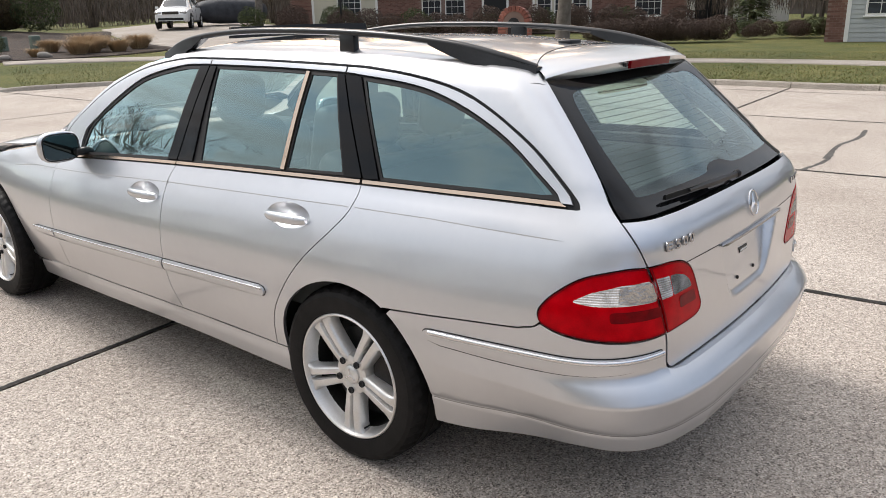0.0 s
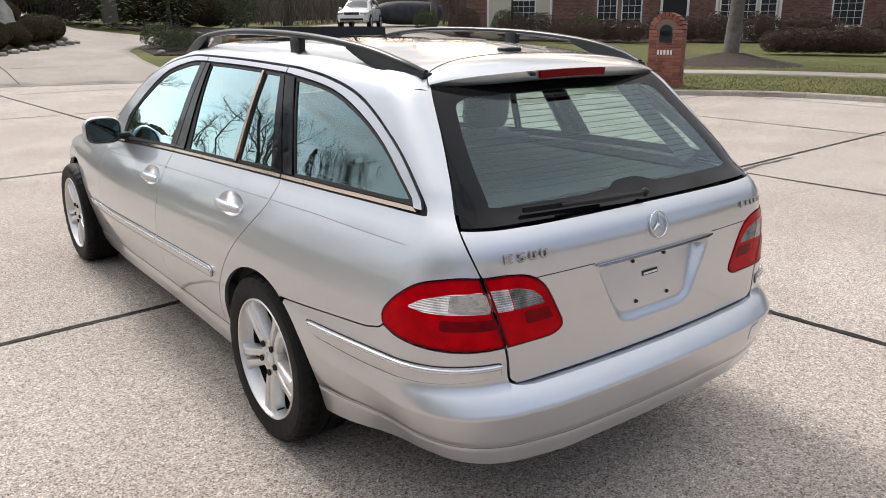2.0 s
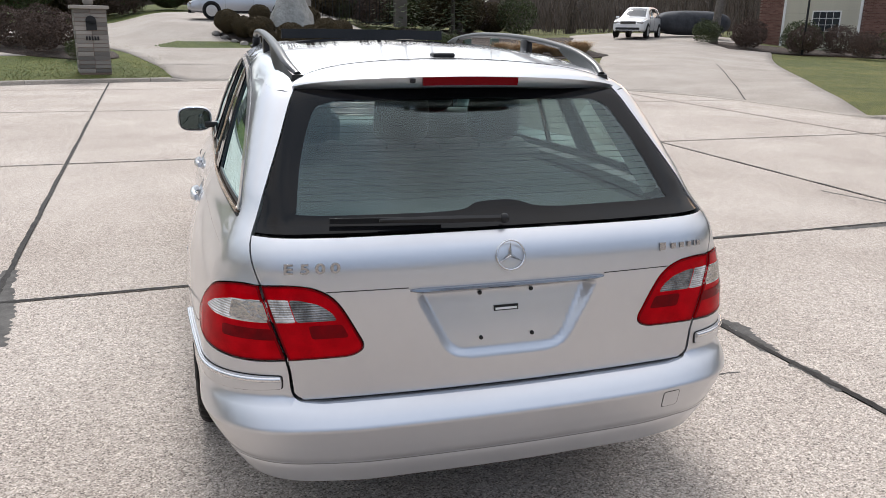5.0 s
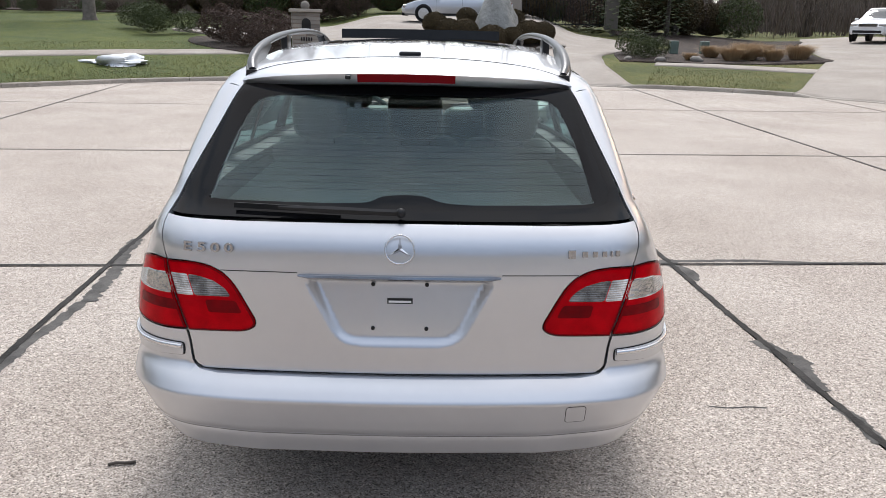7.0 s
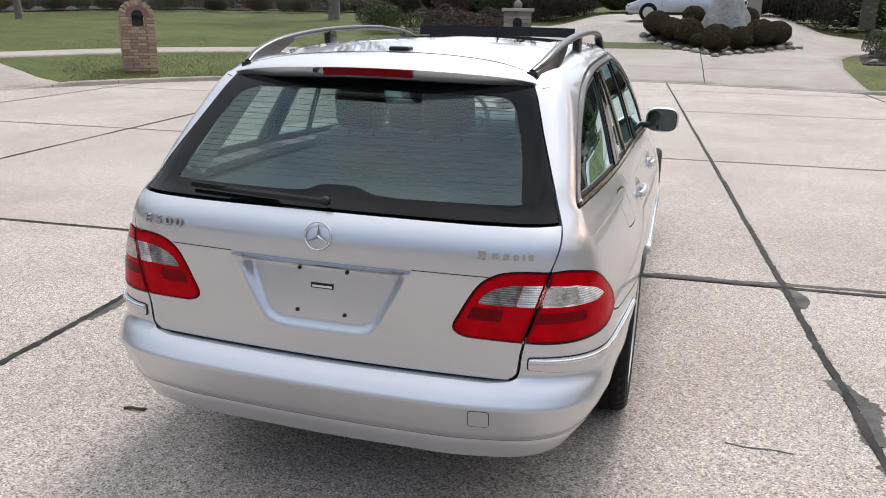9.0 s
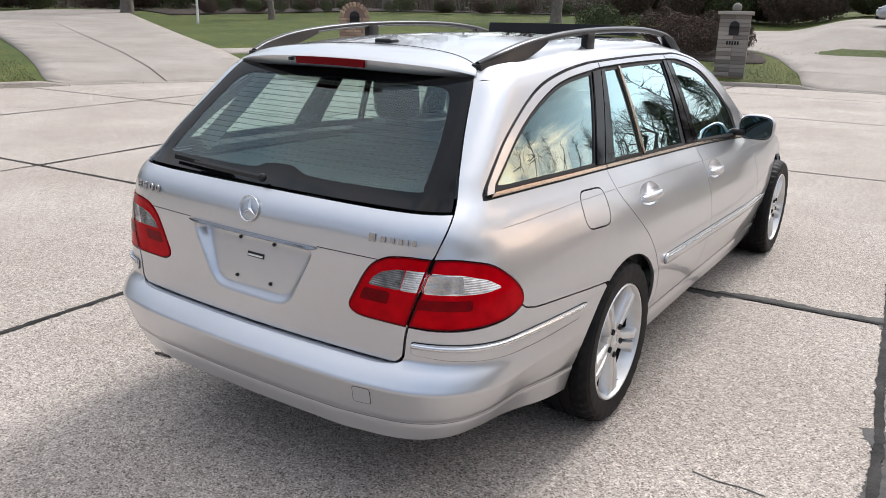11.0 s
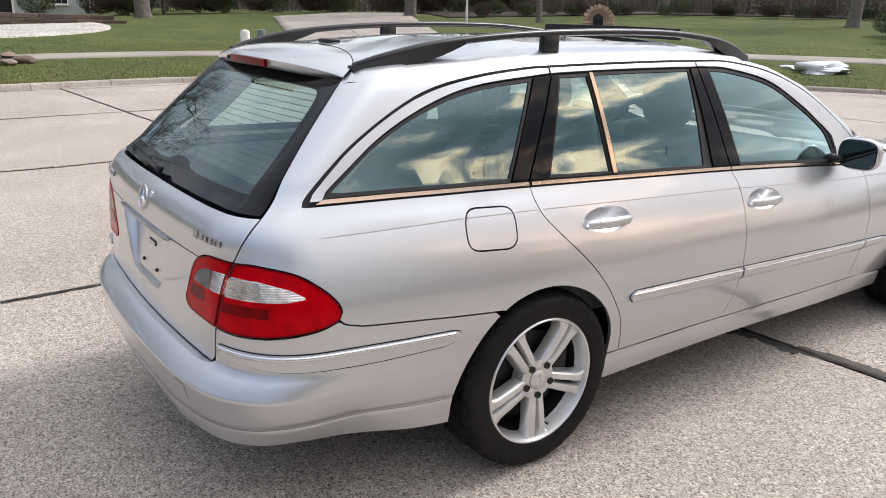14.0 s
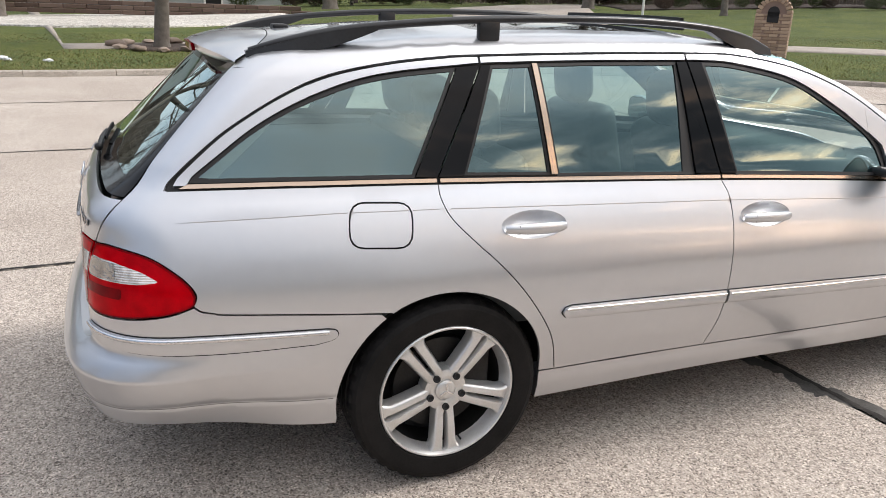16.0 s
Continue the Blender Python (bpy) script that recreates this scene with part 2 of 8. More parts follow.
# lighter copy of the headrest leather: sunlight on the seats put into colour
SEAT_LIT = mat("sunlit_grey_leather", (0.05, 0.052, 0.051), 0.5, 0, 0, (180, 0.25, 0.002), ((0.07, 0.072, 0.071), 5))
HEADLINER = mat("headliner", (0.42, 0.42, 0.39), 0.9, 0, 0, (200, 0.2, 0.001), ((0.36, 0.36, 0.33), 5))
# mirror darkened in its base colour, for dark trees reflected in it
MIRROR = mat("dimmed_mirror_glass", (0.085, 0.11, 0.11), 0.02, 1.0)
WHITE_PLASTIC = mat("white_label", (0.8, 0.8, 0.78), 0.5)


# ---- mesh helpers ----
def link(name, verts, faces, material, parent=None, label="", normals=None, smooth=True, kind="", matrix=None):
    me = bpy.data.meshes.new(name)
    me.from_pydata([tuple(v) for v in verts], [], faces)
    me.materials.append(material)
    me.polygons.foreach_set("use_smooth", [smooth] * len(me.polygons))
    if normals is not None:
        me.normals_split_custom_set_from_vertices([tuple(n) for n in normals])
    ob = new(name, me)
    if parent:
        ob.parent = parent
    if matrix is not None:
        ob.matrix_basis = matrix
    return tagged(ob, label=label, kind=kind)


def part(name, bm, material, parent=None, label="", smooth=False, matrix=None):
    me = bpy.data.meshes.new(name)
    bmesh.ops.recalc_face_normals(bm, faces=bm.faces)
    bm.to_mesh(me)
    bm.free()
    me.materials.append(material)
    if smooth:
        me.polygons.foreach_set("use_smooth", [True] * len(me.polygons))
        me.set_sharp_from_angle(angle=radians(smooth if smooth is not True else 40))
    ob = new(name, me)
    if parent:
        ob.parent = parent
    if matrix is not None:
        ob.matrix_basis = matrix
    return tagged(ob, label=label)


def box(size, at=(0, 0, 0), bevel=0.0, seg=2, bm=None, m=None):
    """A bevelled box of that size with its middle at that place, in a bmesh."""
    b = bmesh.new()
    bmesh.ops.create_cube(b, size=1.0)
    bmesh.ops.scale(b, vec=size, verts=b.verts)
    if bevel:
        bmesh.ops.bevel(b, geom=b.edges[:], offset=bevel, segments=seg, affect='EDGES', profile=0.5)
    bmesh.ops.translate(b, vec=at, verts=b.verts)
    if m is not None:
        bmesh.ops.transform(b, matrix=m, verts=b.verts)
    if bm is None:
        return b
    me = bpy.data.meshes.new("tmp")
    b.to_mesh(me)
    b.free()
    bm.from_mesh(me)
    bpy.data.meshes.remove(me)
    return bm


def lathe(profile, n=48, axis='X'):
    """A bmesh turned about an axis from (radius, along) pairs."""
    bm = bmesh.new()
    rings = []
    for r, a in profile:
        ring = []
        for i in range(n):
            c, s = math.cos(2 * math.pi * i / n), math.sin(2 * math.pi * i / n)
            ring.append(bm.verts.new((a, r * c, r * s) if axis == 'X' else (r * c, r * s, a)))
        rings.append(ring)
    for a, b in zip(rings[:-1], rings[1:]):
        for i in range(n):
            bm.faces.new((a[i], a[(i + 1) % n], b[(i + 1) % n], b[i]))
    return bm


def tube(path, section, up=(0, 0, 1), bm=None, closed=False, scales=None):
    """A bmesh that sweeps a section of (across, up) pairs along a path."""
    bm = bm or bmesh.new()
    p = [Vector(q) for q in path]
    rings = []
    for i, q in enumerate(p):
        a, b = (p[i - 1], p[(i + 1) % len(p)]) if closed else (p[max(i - 1, 0)], p[min(i + 1, len(p) - 1)])
        t = (b - a).normalized()
        side = t.cross(Vector(up)).normalized()
        top = side.cross(t)
        k = scales[i] if scales else 1.0
        rings.append([bm.verts.new(q + side * (u * k) + top * (v * k)) for u, v in section])
    n = len(section)
    pairs = list(zip(rings[:-1], rings[1:])) + ([(rings[-1], rings[0])] if closed else [])
    for a, b in pairs:
        for i in range(n):
            bm.faces.new((a[i], a[(i + 1) % n], b[(i + 1) % n], b[i]))
    if not closed:
        bm.faces.new(rings[0][::-1])
        bm.faces.new(rings[-1])
    return bm


def ring_section(rx, ry, n=10):
    return [(rx * math.cos(2 * math.pi * i / n), ry * math.sin(2 * math.pi * i / n)) for i in range(n)]


def spl(pts, n=6):
    """A smooth line through points (Catmull-Rom)."""
    p = np.array(pts, float)
    q = np.vstack([2 * p[0] - p[1], p, 2 * p[-1] - p[-2]])
    out = []
    for i in range(1, len(q) - 2):
        for t in np.linspace(0, 1, n, endpoint=False):
            out.append(0.5 * (2 * q[i] + (q[i + 1] - q[i - 1]) * t + (2 * q[i - 1] - 5 * q[i] + 4 * q[i + 1] - q[i + 2]) * t ** 2
                              + (3 * q[i] - q[i - 1] - 3 * q[i + 1] + q[i + 2]) * t ** 3))
    return np.array(out + [p[-1]])


def join(*lines):
    """One closed loop from lines laid end to end."""
    out = []
    for line in lines:
        for q in np.atleast_2d(np.array(line, float)):
            if not out or np.hypot(*(q - out[-1])) > 1e-4:
                out.append(q)
    if np.hypot(*(out[0] - out[-1])) < 1e-4:
        out.pop()
    return np.array(out)


def area(loop):
    x, y = loop[:, 0], loop[:, 1]
    return 0.5 * np.sum(x * np.roll(y, -1) - np.roll(x, -1) * y)


def inset(loop, d):
    """A closed loop drawn in by d."""
    if area(loop) < 0:
        loop = loop[::-1]
    a, b = loop - np.roll(loop, 1, 0), np.roll(loop, -1, 0) - loop
    a /= np.linalg.norm(a, axis=1)[:, None] + 1e-9
    b /= np.linalg.norm(b, axis=1)[:, None] + 1e-9
    n = np.stack([-(a + b)[:, 1], (a + b)[:, 0]], -1)
    n /= np.linalg.norm(n, axis=1)[:, None] + 1e-9
    k = np.clip(n[:, 0] * -a[:, 1] + n[:, 1] * a[:, 0], 0.45, 1)
    out = loop + n * (d / k)[:, None]
    if d > 0.0008:
        lo, hi = loop, np.roll(loop, -1, 0)
        e = hi - lo
        t = np.clip(((out[:, None] - lo[None]) * e[None]).sum(-1) / ((e * e).sum(-1) + 1e-12)[None], 0, 1)
        far = np.linalg.norm(out[:, None] - lo[None] - t[..., None] * e[None], axis=2).min(1)
        out = out[far > 0.9 * d]
    return out


def fine(loop, step):
    out = []
    for a, b in zip(loop, np.roll(loop, -1, 0)):
        k = max(1, int(math.ceil(np.hypot(*(b - a)) / step)))
        out += [a + (b - a) * i / k for i in range(k)]
    return np.array(out)


def inside(p, loops):
    r = np.zeros(len(p), bool)
    for lp in loops:
        for a, b in zip(lp, np.roll(lp, -1, 0)):
            if a[1] != b[1]:
                r ^= ((a[1] > p[:, 1]) != (b[1] > p[:, 1])) & (p[:, 0] < (b[0] - a[0]) * (p[:, 1] - a[1]) / (b[1] - a[1]) + a[0])
    return r


def rounded(x0, y0, x1, y1, r, n=5):
    out = []
    for cx, cy, a0 in ((x1 - r, y1 - r, 0), (x0 + r, y1 - r, 90), (x0 + r, y0 + r, 180), (x1 - r, y0 + r, 270)):
        for i in range(n + 1):
            a = radians(a0 + 90 * i / n)
            out.append((cx + r * math.cos(a), cy + r * math.sin(a)))
    return np.array(out)


def rounded_poly(pts, r, n=5):
    """A closed loop with its corners rounded."""
    p = np.array(pts, float)
    out = []
    for a, b, c in zip(np.roll(p, 1, 0), p, np.roll(p, -1, 0)):
        d1, d2 = a - b, c - b
        k1, k2 = min(r, np.hypot(*d1) * 0.45), min(r, np.hypot(*d2) * 0.45)
        s, e = b + d1 / np.hypot(*d1) * k1, b + d2 / np.hypot(*d2) * k2
        for t in np.linspace(0, 1, n):
            out.append((1 - t) ** 2 * s + 2 * t * (1 - t) * b + t * t * e)
    return np.array(out)


def sheet(loops, step, extra=None):
    """Triangles that fill a loop (with holes), with points inside on a grid."""
    loops = [fine(np.array(lp, float), step) for lp in loops]
    lo, hi = loops[0].min(0), loops[0].max(0)
    gx, gy = np.arange(lo[0] + step * 0.5, hi[0], step), np.arange(lo[1] + step * 0.5, hi[1], step)
    g = np.stack(np.meshgrid(gx, gy), -1).reshape(-1, 2)
    edge = np.vstack(loops)
    if len(g):
        g = g[inside(g, loops)]
    if len(g):
        keep = np.ones(len(g), bool)
        for i in range(0, len(g), 2000):
            keep[i:i + 2000] = (np.abs(g[i:i + 2000, None] - edge[None]) ** 2).sum(-1).min(1) > (0.45 * step) ** 2
        g = g[keep]
    if extra is not None and len(g):
        e = extra[inside(extra, loops)]
        e = e[(np.abs(e[:, None] - edge[None]) ** 2).sum(-1).min(1) > 0.004 ** 2]
        far = (np.abs(g[:, None] - e[None]) ** 2).sum(-1).min(1) > 0.010 ** 2
        g = np.vstack([g[far], e])
    pts = np.vstack([edge, g]) if len(g) else edge
    edges, at = [], 0
    for lp in loops:
        edges += [(at + i, at + (i + 1) % len(lp)) for i in range(len(lp))]
        at += len(lp)
    v, e, f, *_ = delaunay_2d_cdt([Vector(p) for p in pts], edges, [], 0, 1e-7)
    v = np.array([tuple(q) for q in v])
    f = np.array([t for t in f if len(t) == 3])
    c = v[f].mean(1)
    f = f[inside(c, loops)]
    a, b, cc = v[f[:, 0]], v[f[:, 1]], v[f[:, 2]]
    flip = (b - a)[:, 0] * (cc - a)[:, 1] - (b - a)[:, 1] * (cc - a)[:, 0] < 0
    f[flip] = f[flip][:, ::-1]
    return v, f, loops


def panel(name, parent, material, loops, chart=None, side=1, off=0.0, thick=0.014, step=0.03, gap=0.0, label="", folds=None):
    """A panel of the body: loops in the chart's plane, laid on the body with turned-in edges. side -1: the left-hand twin."""
    chart = chart or shell
    loops = [np.array(lp, float) for lp in loops]
    if gap:
        loops = [inset(loops[0], gap)] + loops[1:]
    v, f, loops = sheet(loops, step, folds)

    def place(p):
        e = 1e-3
        n = np.cross(chart(p[:, 0] + e, p[:, 1]) - chart(p[:, 0] - e, p[:, 1]), chart(p[:, 0], p[:, 1] + e) - chart(p[:, 0], p[:, 1] - e))
        n /= np.linalg.norm(n, axis=1)[:, None] + 1e-12
        o = np.full(len(p), 1.0) * (off(p[:, 0], p[:, 1]) if callable(off) else off)
        return chart(p[:, 0], p[:, 1]) + n * o[:, None], n
    pos, nor = place(v)
    if callable(off):
        e = 3e-3
        q = [place(v + d)[0] for d in np.array([(e, 0), (-e, 0), (0, e), (0, -e)])]
        nor = np.cross(q[0] - q[1], q[2] - q[3])
        nor /= np.linalg.norm(nor, axis=1)[:, None] + 1e-12
    verts, norms, faces = list(pos), list(nor), [tuple(t) for t in f]
    if thick:
        for lp in loops:
            ccw = area(lp) > 0
            if lp is not loops[0]:
                ccw = not ccw
            a, n = place(lp)
            tang = np.roll(a, -1, 0) - np.roll(a, 1, 0)
            out = np.cross(tang, n) * (1 if area(lp) > 0 else -1) * (1 if lp is loops[0] else -1)
            out /= np.linalg.norm(out, axis=1)[:, None] + 1e-12
            k, m = len(verts), len(lp)
            verts += list(a) + list(a - n * thick)
            norms += list(out) * 2
            for i in range(m):
                j = (i + 1) % m
                q = (k + i, k + m + i, k + m + j, k + j)
                faces.append(q if (area(lp) > 0) == (lp is loops[0]) else q[::-1])
    verts, norms = np.array(verts), np.array(norms)
    if side < 0:
        verts[:, 0] *= -1
        norms[:, 0] *= -1
        faces = [t[::-1] for t in faces]
    return link(name, verts, faces, material, parent, label, norms)


# ---- the car's shape and the lie of the land ----
# body surface: half widths by height, rear face by height, roof and bonnet by length
def table(xs, ys, blur):
    g = np.linspace(xs[0] - 0.3, xs[-1] + 0.3, 1600)
    v = np.interp(g, xs, ys)
    lo = g < xs[0]; hi = g > xs[-1]
    v[lo] = ys[0] + (g[lo] - xs[0]) * (ys[1] - ys[0]) / (xs[1] - xs[0])
    v[hi] = ys[-1] + (g[hi] - xs[-1]) * (ys[-1] - ys[-2]) / (xs[-1] - xs[-2])
    d = g[1] - g[0]
    n = int(3 * blur / d) + 1
    k = np.exp(-0.5 * (np.arange(-n, n + 1) * d / blur) ** 2)
    v = np.convolve(np.pad(v, n, mode="edge"), k / k.sum(), mode="valid")
    return g, v
SIDE = table([0.158, 0.228, 0.308, 0.428, 0.528, 0.628, 0.708, 0.808, 0.878, 0.928, 0.973, 1.108, 1.208, 1.308, 1.368, 1.428],
             [0.785, 0.812, 0.836, 0.868, 0.884, 0.884, 0.874, 0.845, 0.815, 0.787, 0.758, 0.712, 0.675, 0.632, 0.603, 0.573], 0.022)
REAR = table([0.144, 0.294, 0.494, 0.674, 0.814, 0.905, 0.945, 0.995, 1.318, 1.448],
             [-1.02, -1.05, -1.064, -1.064, -1.06, -1.048, -1.022, -0.94, -0.602, -0.465], 0.014)
TOP = table([-1.3, -0.75, -0.60, 0.0, 0.50, 1.0, 1.3, 1.5, 1.75, 2.25, 2.5, 3.0, 3.4, 3.66],
            [1.30, 1.359, 1.377, 1.425, 1.439, 1.438, 1.408, 1.380, 1.298, 1.030, 0.985, 0.91, 0.83, 0.72], 0.05)
def belt(y): return 0.973 - 0.030 * y
def crease_z(y): return np.interp(y, [-0.9, -0.34, -0.03, 1.064, 1.842, 2.3, 2.8], [0.905, 0.912, 0.907, 0.868, 0.830, 0.815, 0.77])
def half_width(y, z):
    s = np.clip((z - 0.5) / 0.4, 0, 1); s = s * s * (3 - 2 * s)
    w = np.interp(z + (0.973 - belt(np.clip(y, -1, 2.2))) * s, *SIDE)
    f = np.clip((z - crease_z(y)) / 0.0020 + 0.5, 0, 1)
    w = w + 0.0014 * f * f * (3 - 2 * f) * np.clip((y + 0.80) / 0.06, 0, 1) * np.clip((0.972 - z) / 0.03, 0, 1)
    return w - 0.06 * np.clip(0.2 - y, 0, 2) ** 2 - 0.035 * np.clip(y - 1.5, 0, 3) ** 2
def rear_y(x, z): return np.interp(z, *REAR) + 0.075 * x * x
def front_y(x, z): return 3.66 - 0.30 * x * x - 0.35 * np.clip(z - 0.45, 0, 1) ** 2
def top_z(x, y): return np.interp(y, *TOP) - 0.11 * x * x
def smax(a, b, k):
    h = np.clip(k - np.abs(a - b), 0, None) / k
    return np.maximum(a, b) + h * h * k * 0.25
def body(x, y, z):
    f = smax(np.abs(x) - half_width(y, z), rear_y(x, z) - y, 0.22 - 0.12 * np.clip((z - 0.85) / 0.2, 0, 1))
    f = smax(f, y - front_y(x, z), 0.35)
    return smax(f, z - top_z(x, y), 0.07)
XC, YC, RC = 0.40, -0.40, 0.55
def to_u(x, y):
    x = np.abs(x)
    if y >= YC: return y
    if x <= XC: return YC - np.pi / 2 * RC - (XC - x)
    return YC - np.arctan2(YC - y, x - XC) * RC
def shell(u, z):
    u = np.asarray(u, float); z = np.asarray(z, float)
    a = np.clip((YC - u) / RC, 0, np.pi / 2)
    ox = XC - np.clip(YC - u - np.pi / 2 * RC, 0, None)
    oy = np.maximum(u, YC)
    dx, dy = np.cos(a), -np.sin(a)
    lo = np.zeros_like(u); hi = np.full_like(u, 1.0)
    for _ in range(40):
        m = (lo + hi) / 2
        inn = body(ox + dx * m, oy + dy * m, z) < 0
        lo = np.where(inn, m, lo); hi = np.where(inn, hi, m)
    return np.stack([ox + dx * lo, oy + dy * lo, z], -1)

KERB = [(-95, -16), (-60, -15), (-22, -14), (-14.6, -10.5), (-12.9, -5.5), (-12.75, -2.5), (-13.0, -0.4), (-13.5, 1.4), (-13.9, 3.2), (-13.7, 5.3), (-13.2, 7.6), (-12.4, 9.7), (-11.6, 11.9), (-10.4, 14.0), (-9.0, 15.6),
        (-7.7, 17.0), (-6.0, 18.2), (-4.2, 19.0), (-1.8, 19.7), (0.8, 19.7), (3.0, 19.2), (5.4, 18.4), (7.7, 17.45), (9.2, 16.1), (10.4, 14.6), (10.9, 12.8), (11.05, 10.6), (11.15, 8.7),
        (12.6, 7.0), (13.45, 5.5), (13.65, 3.6), (13.5, 2.0), (13.6, 0.6), (14.0, -6), (15.5, -11), (22, -14), (60, -15), (95, -16)]
NEAR_SLOPE = ([-180, -115, -90, -60, -40, 3, 14, 24, 29.5, 35, 42, 50, 90, 180], [0.02, 0.02, 0.033, 0.066, 0.098, 0.117, 0.09, 0.078, 0.07, 0.075, 0.04, 0.024, 0.02, 0.02])
DIPS = ((-5.2, 17.0), (28.7, 52.5), (-66.0, -48.0))
SLOPE_AT = ([-180, -115, -90, -60, -40, 3, 14, 24, 29.5, 35, 42, 50, 90, 180], [0.01, 0.012, 0.024, 0.042, 0.058, 0.06, 0.045, 0.024, 0.038, 0.037, 0.020, 0.012, 0.009, 0.01])
def beyond(x, y):
    """How far outside the kerb a place lies; negative on the road."""
    p = np.array(KERB, float)
    d = np.full(np.shape(x), 1e9); ins = np.zeros(np.shape(x), bool)
    for (ax, ay), (bx, by) in zip(p[:-1], p[1:]):
        t = np.clip(((x - ax) * (bx - ax) + (y - ay) * (by - ay)) / ((bx - ax) ** 2 + (by - ay) ** 2), 0, 1)
        d = np.minimum(d, np.hypot(x - ax - t * (bx - ax), y - ay - t * (by - ay)))
    p = np.vstack([p, [(95, -32), (-95, -32)]])
    for (ax, ay), (bx, by) in zip(p, np.roll(p, -1, 0)):
        if ay != by:
            ins ^= ((ay > y) != (by > y)) & (x < (bx - ax) * (y - ay) / (by - ay) + ax)
    return np.where(ins, -d, d)
def land(x, y):
    d = np.clip(beyond(x, y), 0, None)
    s = np.interp(np.degrees(np.arctan2(x, y)), *SLOPE_AT)
    near = np.interp(np.degrees(np.arctan2(x, y)), *NEAR_SLOPE)
    a = np.degrees(np.arctan2(x, y))
    dip = 0.0
    for lo, hi in DIPS:
        dip = np.maximum(dip, np.clip((a - lo) / 1.2, 0, 1) * np.clip((hi - a) / 1.2, 0, 1))
    k = np.clip((y - 26.0) / 4.5, 0, 1) * np.clip((a + 9) / 5, 0, 1) * np.clip((11 - a) / 4, 0, 1)
    return 0.58 * k * k * (3 - 2 * k) + 0.085 - 0.095 * dip * np.clip(1 - d / 1.8, 0, 1) + near * np.minimum(d, 5) + s * np.clip(d - 5, 0, 27) + 0.01 * np.clip(d - 32, 0, 200)


def wrap(s, z):
    """The shell by its signed way round from the middle of the tail."""
    s = np.asarray(s, float)
    p = shell(np.abs(s) + UC, z)
    p[..., 0] *= np.where(s < 0, -1, 1)
    return p


def roof_chart(x, y):
    x, y = np.asarray(x, float), np.asarray(y, float)
    lo, hi = np.full(x.shape, 0.5), np.full(x.shape, 1.7)
    for _ in range(36):
        m = (lo + hi) / 2
        inn = body(x, y, m) < 0
        lo, hi = np.where(inn, m, lo), np.where(inn, hi, m)
    return np.stack([x, y, lo], -1)


UC = YC - math.pi / 2 * RC - XC

# outlines on the side of the body: (along, height)
BELT = [(-0.910, 0.986), (-0.45, 0.983), (-0.029, 0.975), (0.5, 0.956), (1.048, 0.934), (1.5, 0.911), (1.87, 0.888), (2.06, 0.873)]
OUTER = [(-0.914, 0.988), (-0.912, 1.012), (-0.865, 1.081), (-0.785, 1.150), (-0.56, 1.234), (-0.334, 1.288), (-0.158, 1.322), (0.026, 1.341),
         (0.151, 1.347), (0.55, 1.356), (0.956, 1.359), (1.195, 1.353), (1.468, 1.309), (1.713, 1.222), (1.94, 1.09), (2.09, 0.98)]
GLASS_TOP = [(-0.881, 0.997), (-0.815, 1.066), (-0.689, 1.146), (-0.451, 1.213), (-0.269, 1.267), (-0.127, 1.294), (0.069, 1.312),
             (0.19, 1.320), (0.55, 1.328), (0.913, 1.330), (1.025, 1.330), (1.178, 1.320), (1.437, 1.267), (1.647, 1.163), (1.814, 1.055), (1.872, 0.96), (1.866, 0.92)]
SEAM_REAR = [(-0.029, 0.975), (-0.027, 0.935), (-0.001, 0.879), (0.064, 0.811), (0.152, 0.729), (0.229, 0.642), (0.296, 0.548), (0.345, 0.459), (0.380, 0.334)]
SEAM_MID = [(1.048, 0.934), (1.067, 0.881), (1.063, 0.780), (1.047, 0.646), (1.041, 0.552), (1.032, 0.441), (1.003, 0.335)]
SEAM_FRONT = [(2.06, 0.873), (2.085, 0.82), (2.072, 0.70), (2.055, 0.55), (2.045, 0.45), (2.04, 0.318)]
ARCH_R = 0.367
LAMP_OUT = [(-1.032, 0.846), (-0.977, 0.845), (-0.895, 0.823), (-0.833, 0.778), (-0.796, 0.738), (-0.784, 0.712), (-0.790, 0.687), (-0.838, 0.667), (-0.92, 0.655), (-1.017, 0.649), (-1.090, 0.651)]
LAMP_IN = [(0.626, 0.846), (0.56, 0.848), (0.505, 0.836), (0.460, 0.798), (0.417, 0.711), (0.406, 0.682), (0.411, 0.664), (0.433, 0.652), (0.47, 0.649), (0.570, 0.648)]
GATE = [(0.0, 0.530), (0.50, 0.531), (0.545, 0.538), (0.561, 0.555), (0.566, 0.615), (0.571, 0.652), (0.629, 0.848), (0.668, 0.962), (0.672, 1.075), (0.682, 1.19), (0.714, 1.316)]


def part_of(line, a, b):
    """The stretch of a smooth line between two places along it."""
    q = np.array(line) if len(line) > 40 else spl(line, 10)
    k = q[(q[:, 0] > min(a, b)) & (q[:, 0] < max(a, b))]
    ends = [(t, np.interp(t, *(q[np.argsort(q[:, 0])].T))) for t in (a, b)]
    k = k[np.argsort(k[:, 0])]
    if a > b:
        k = k[::-1]
    return np.vstack([[ends[0]], k, [ends[1]]])



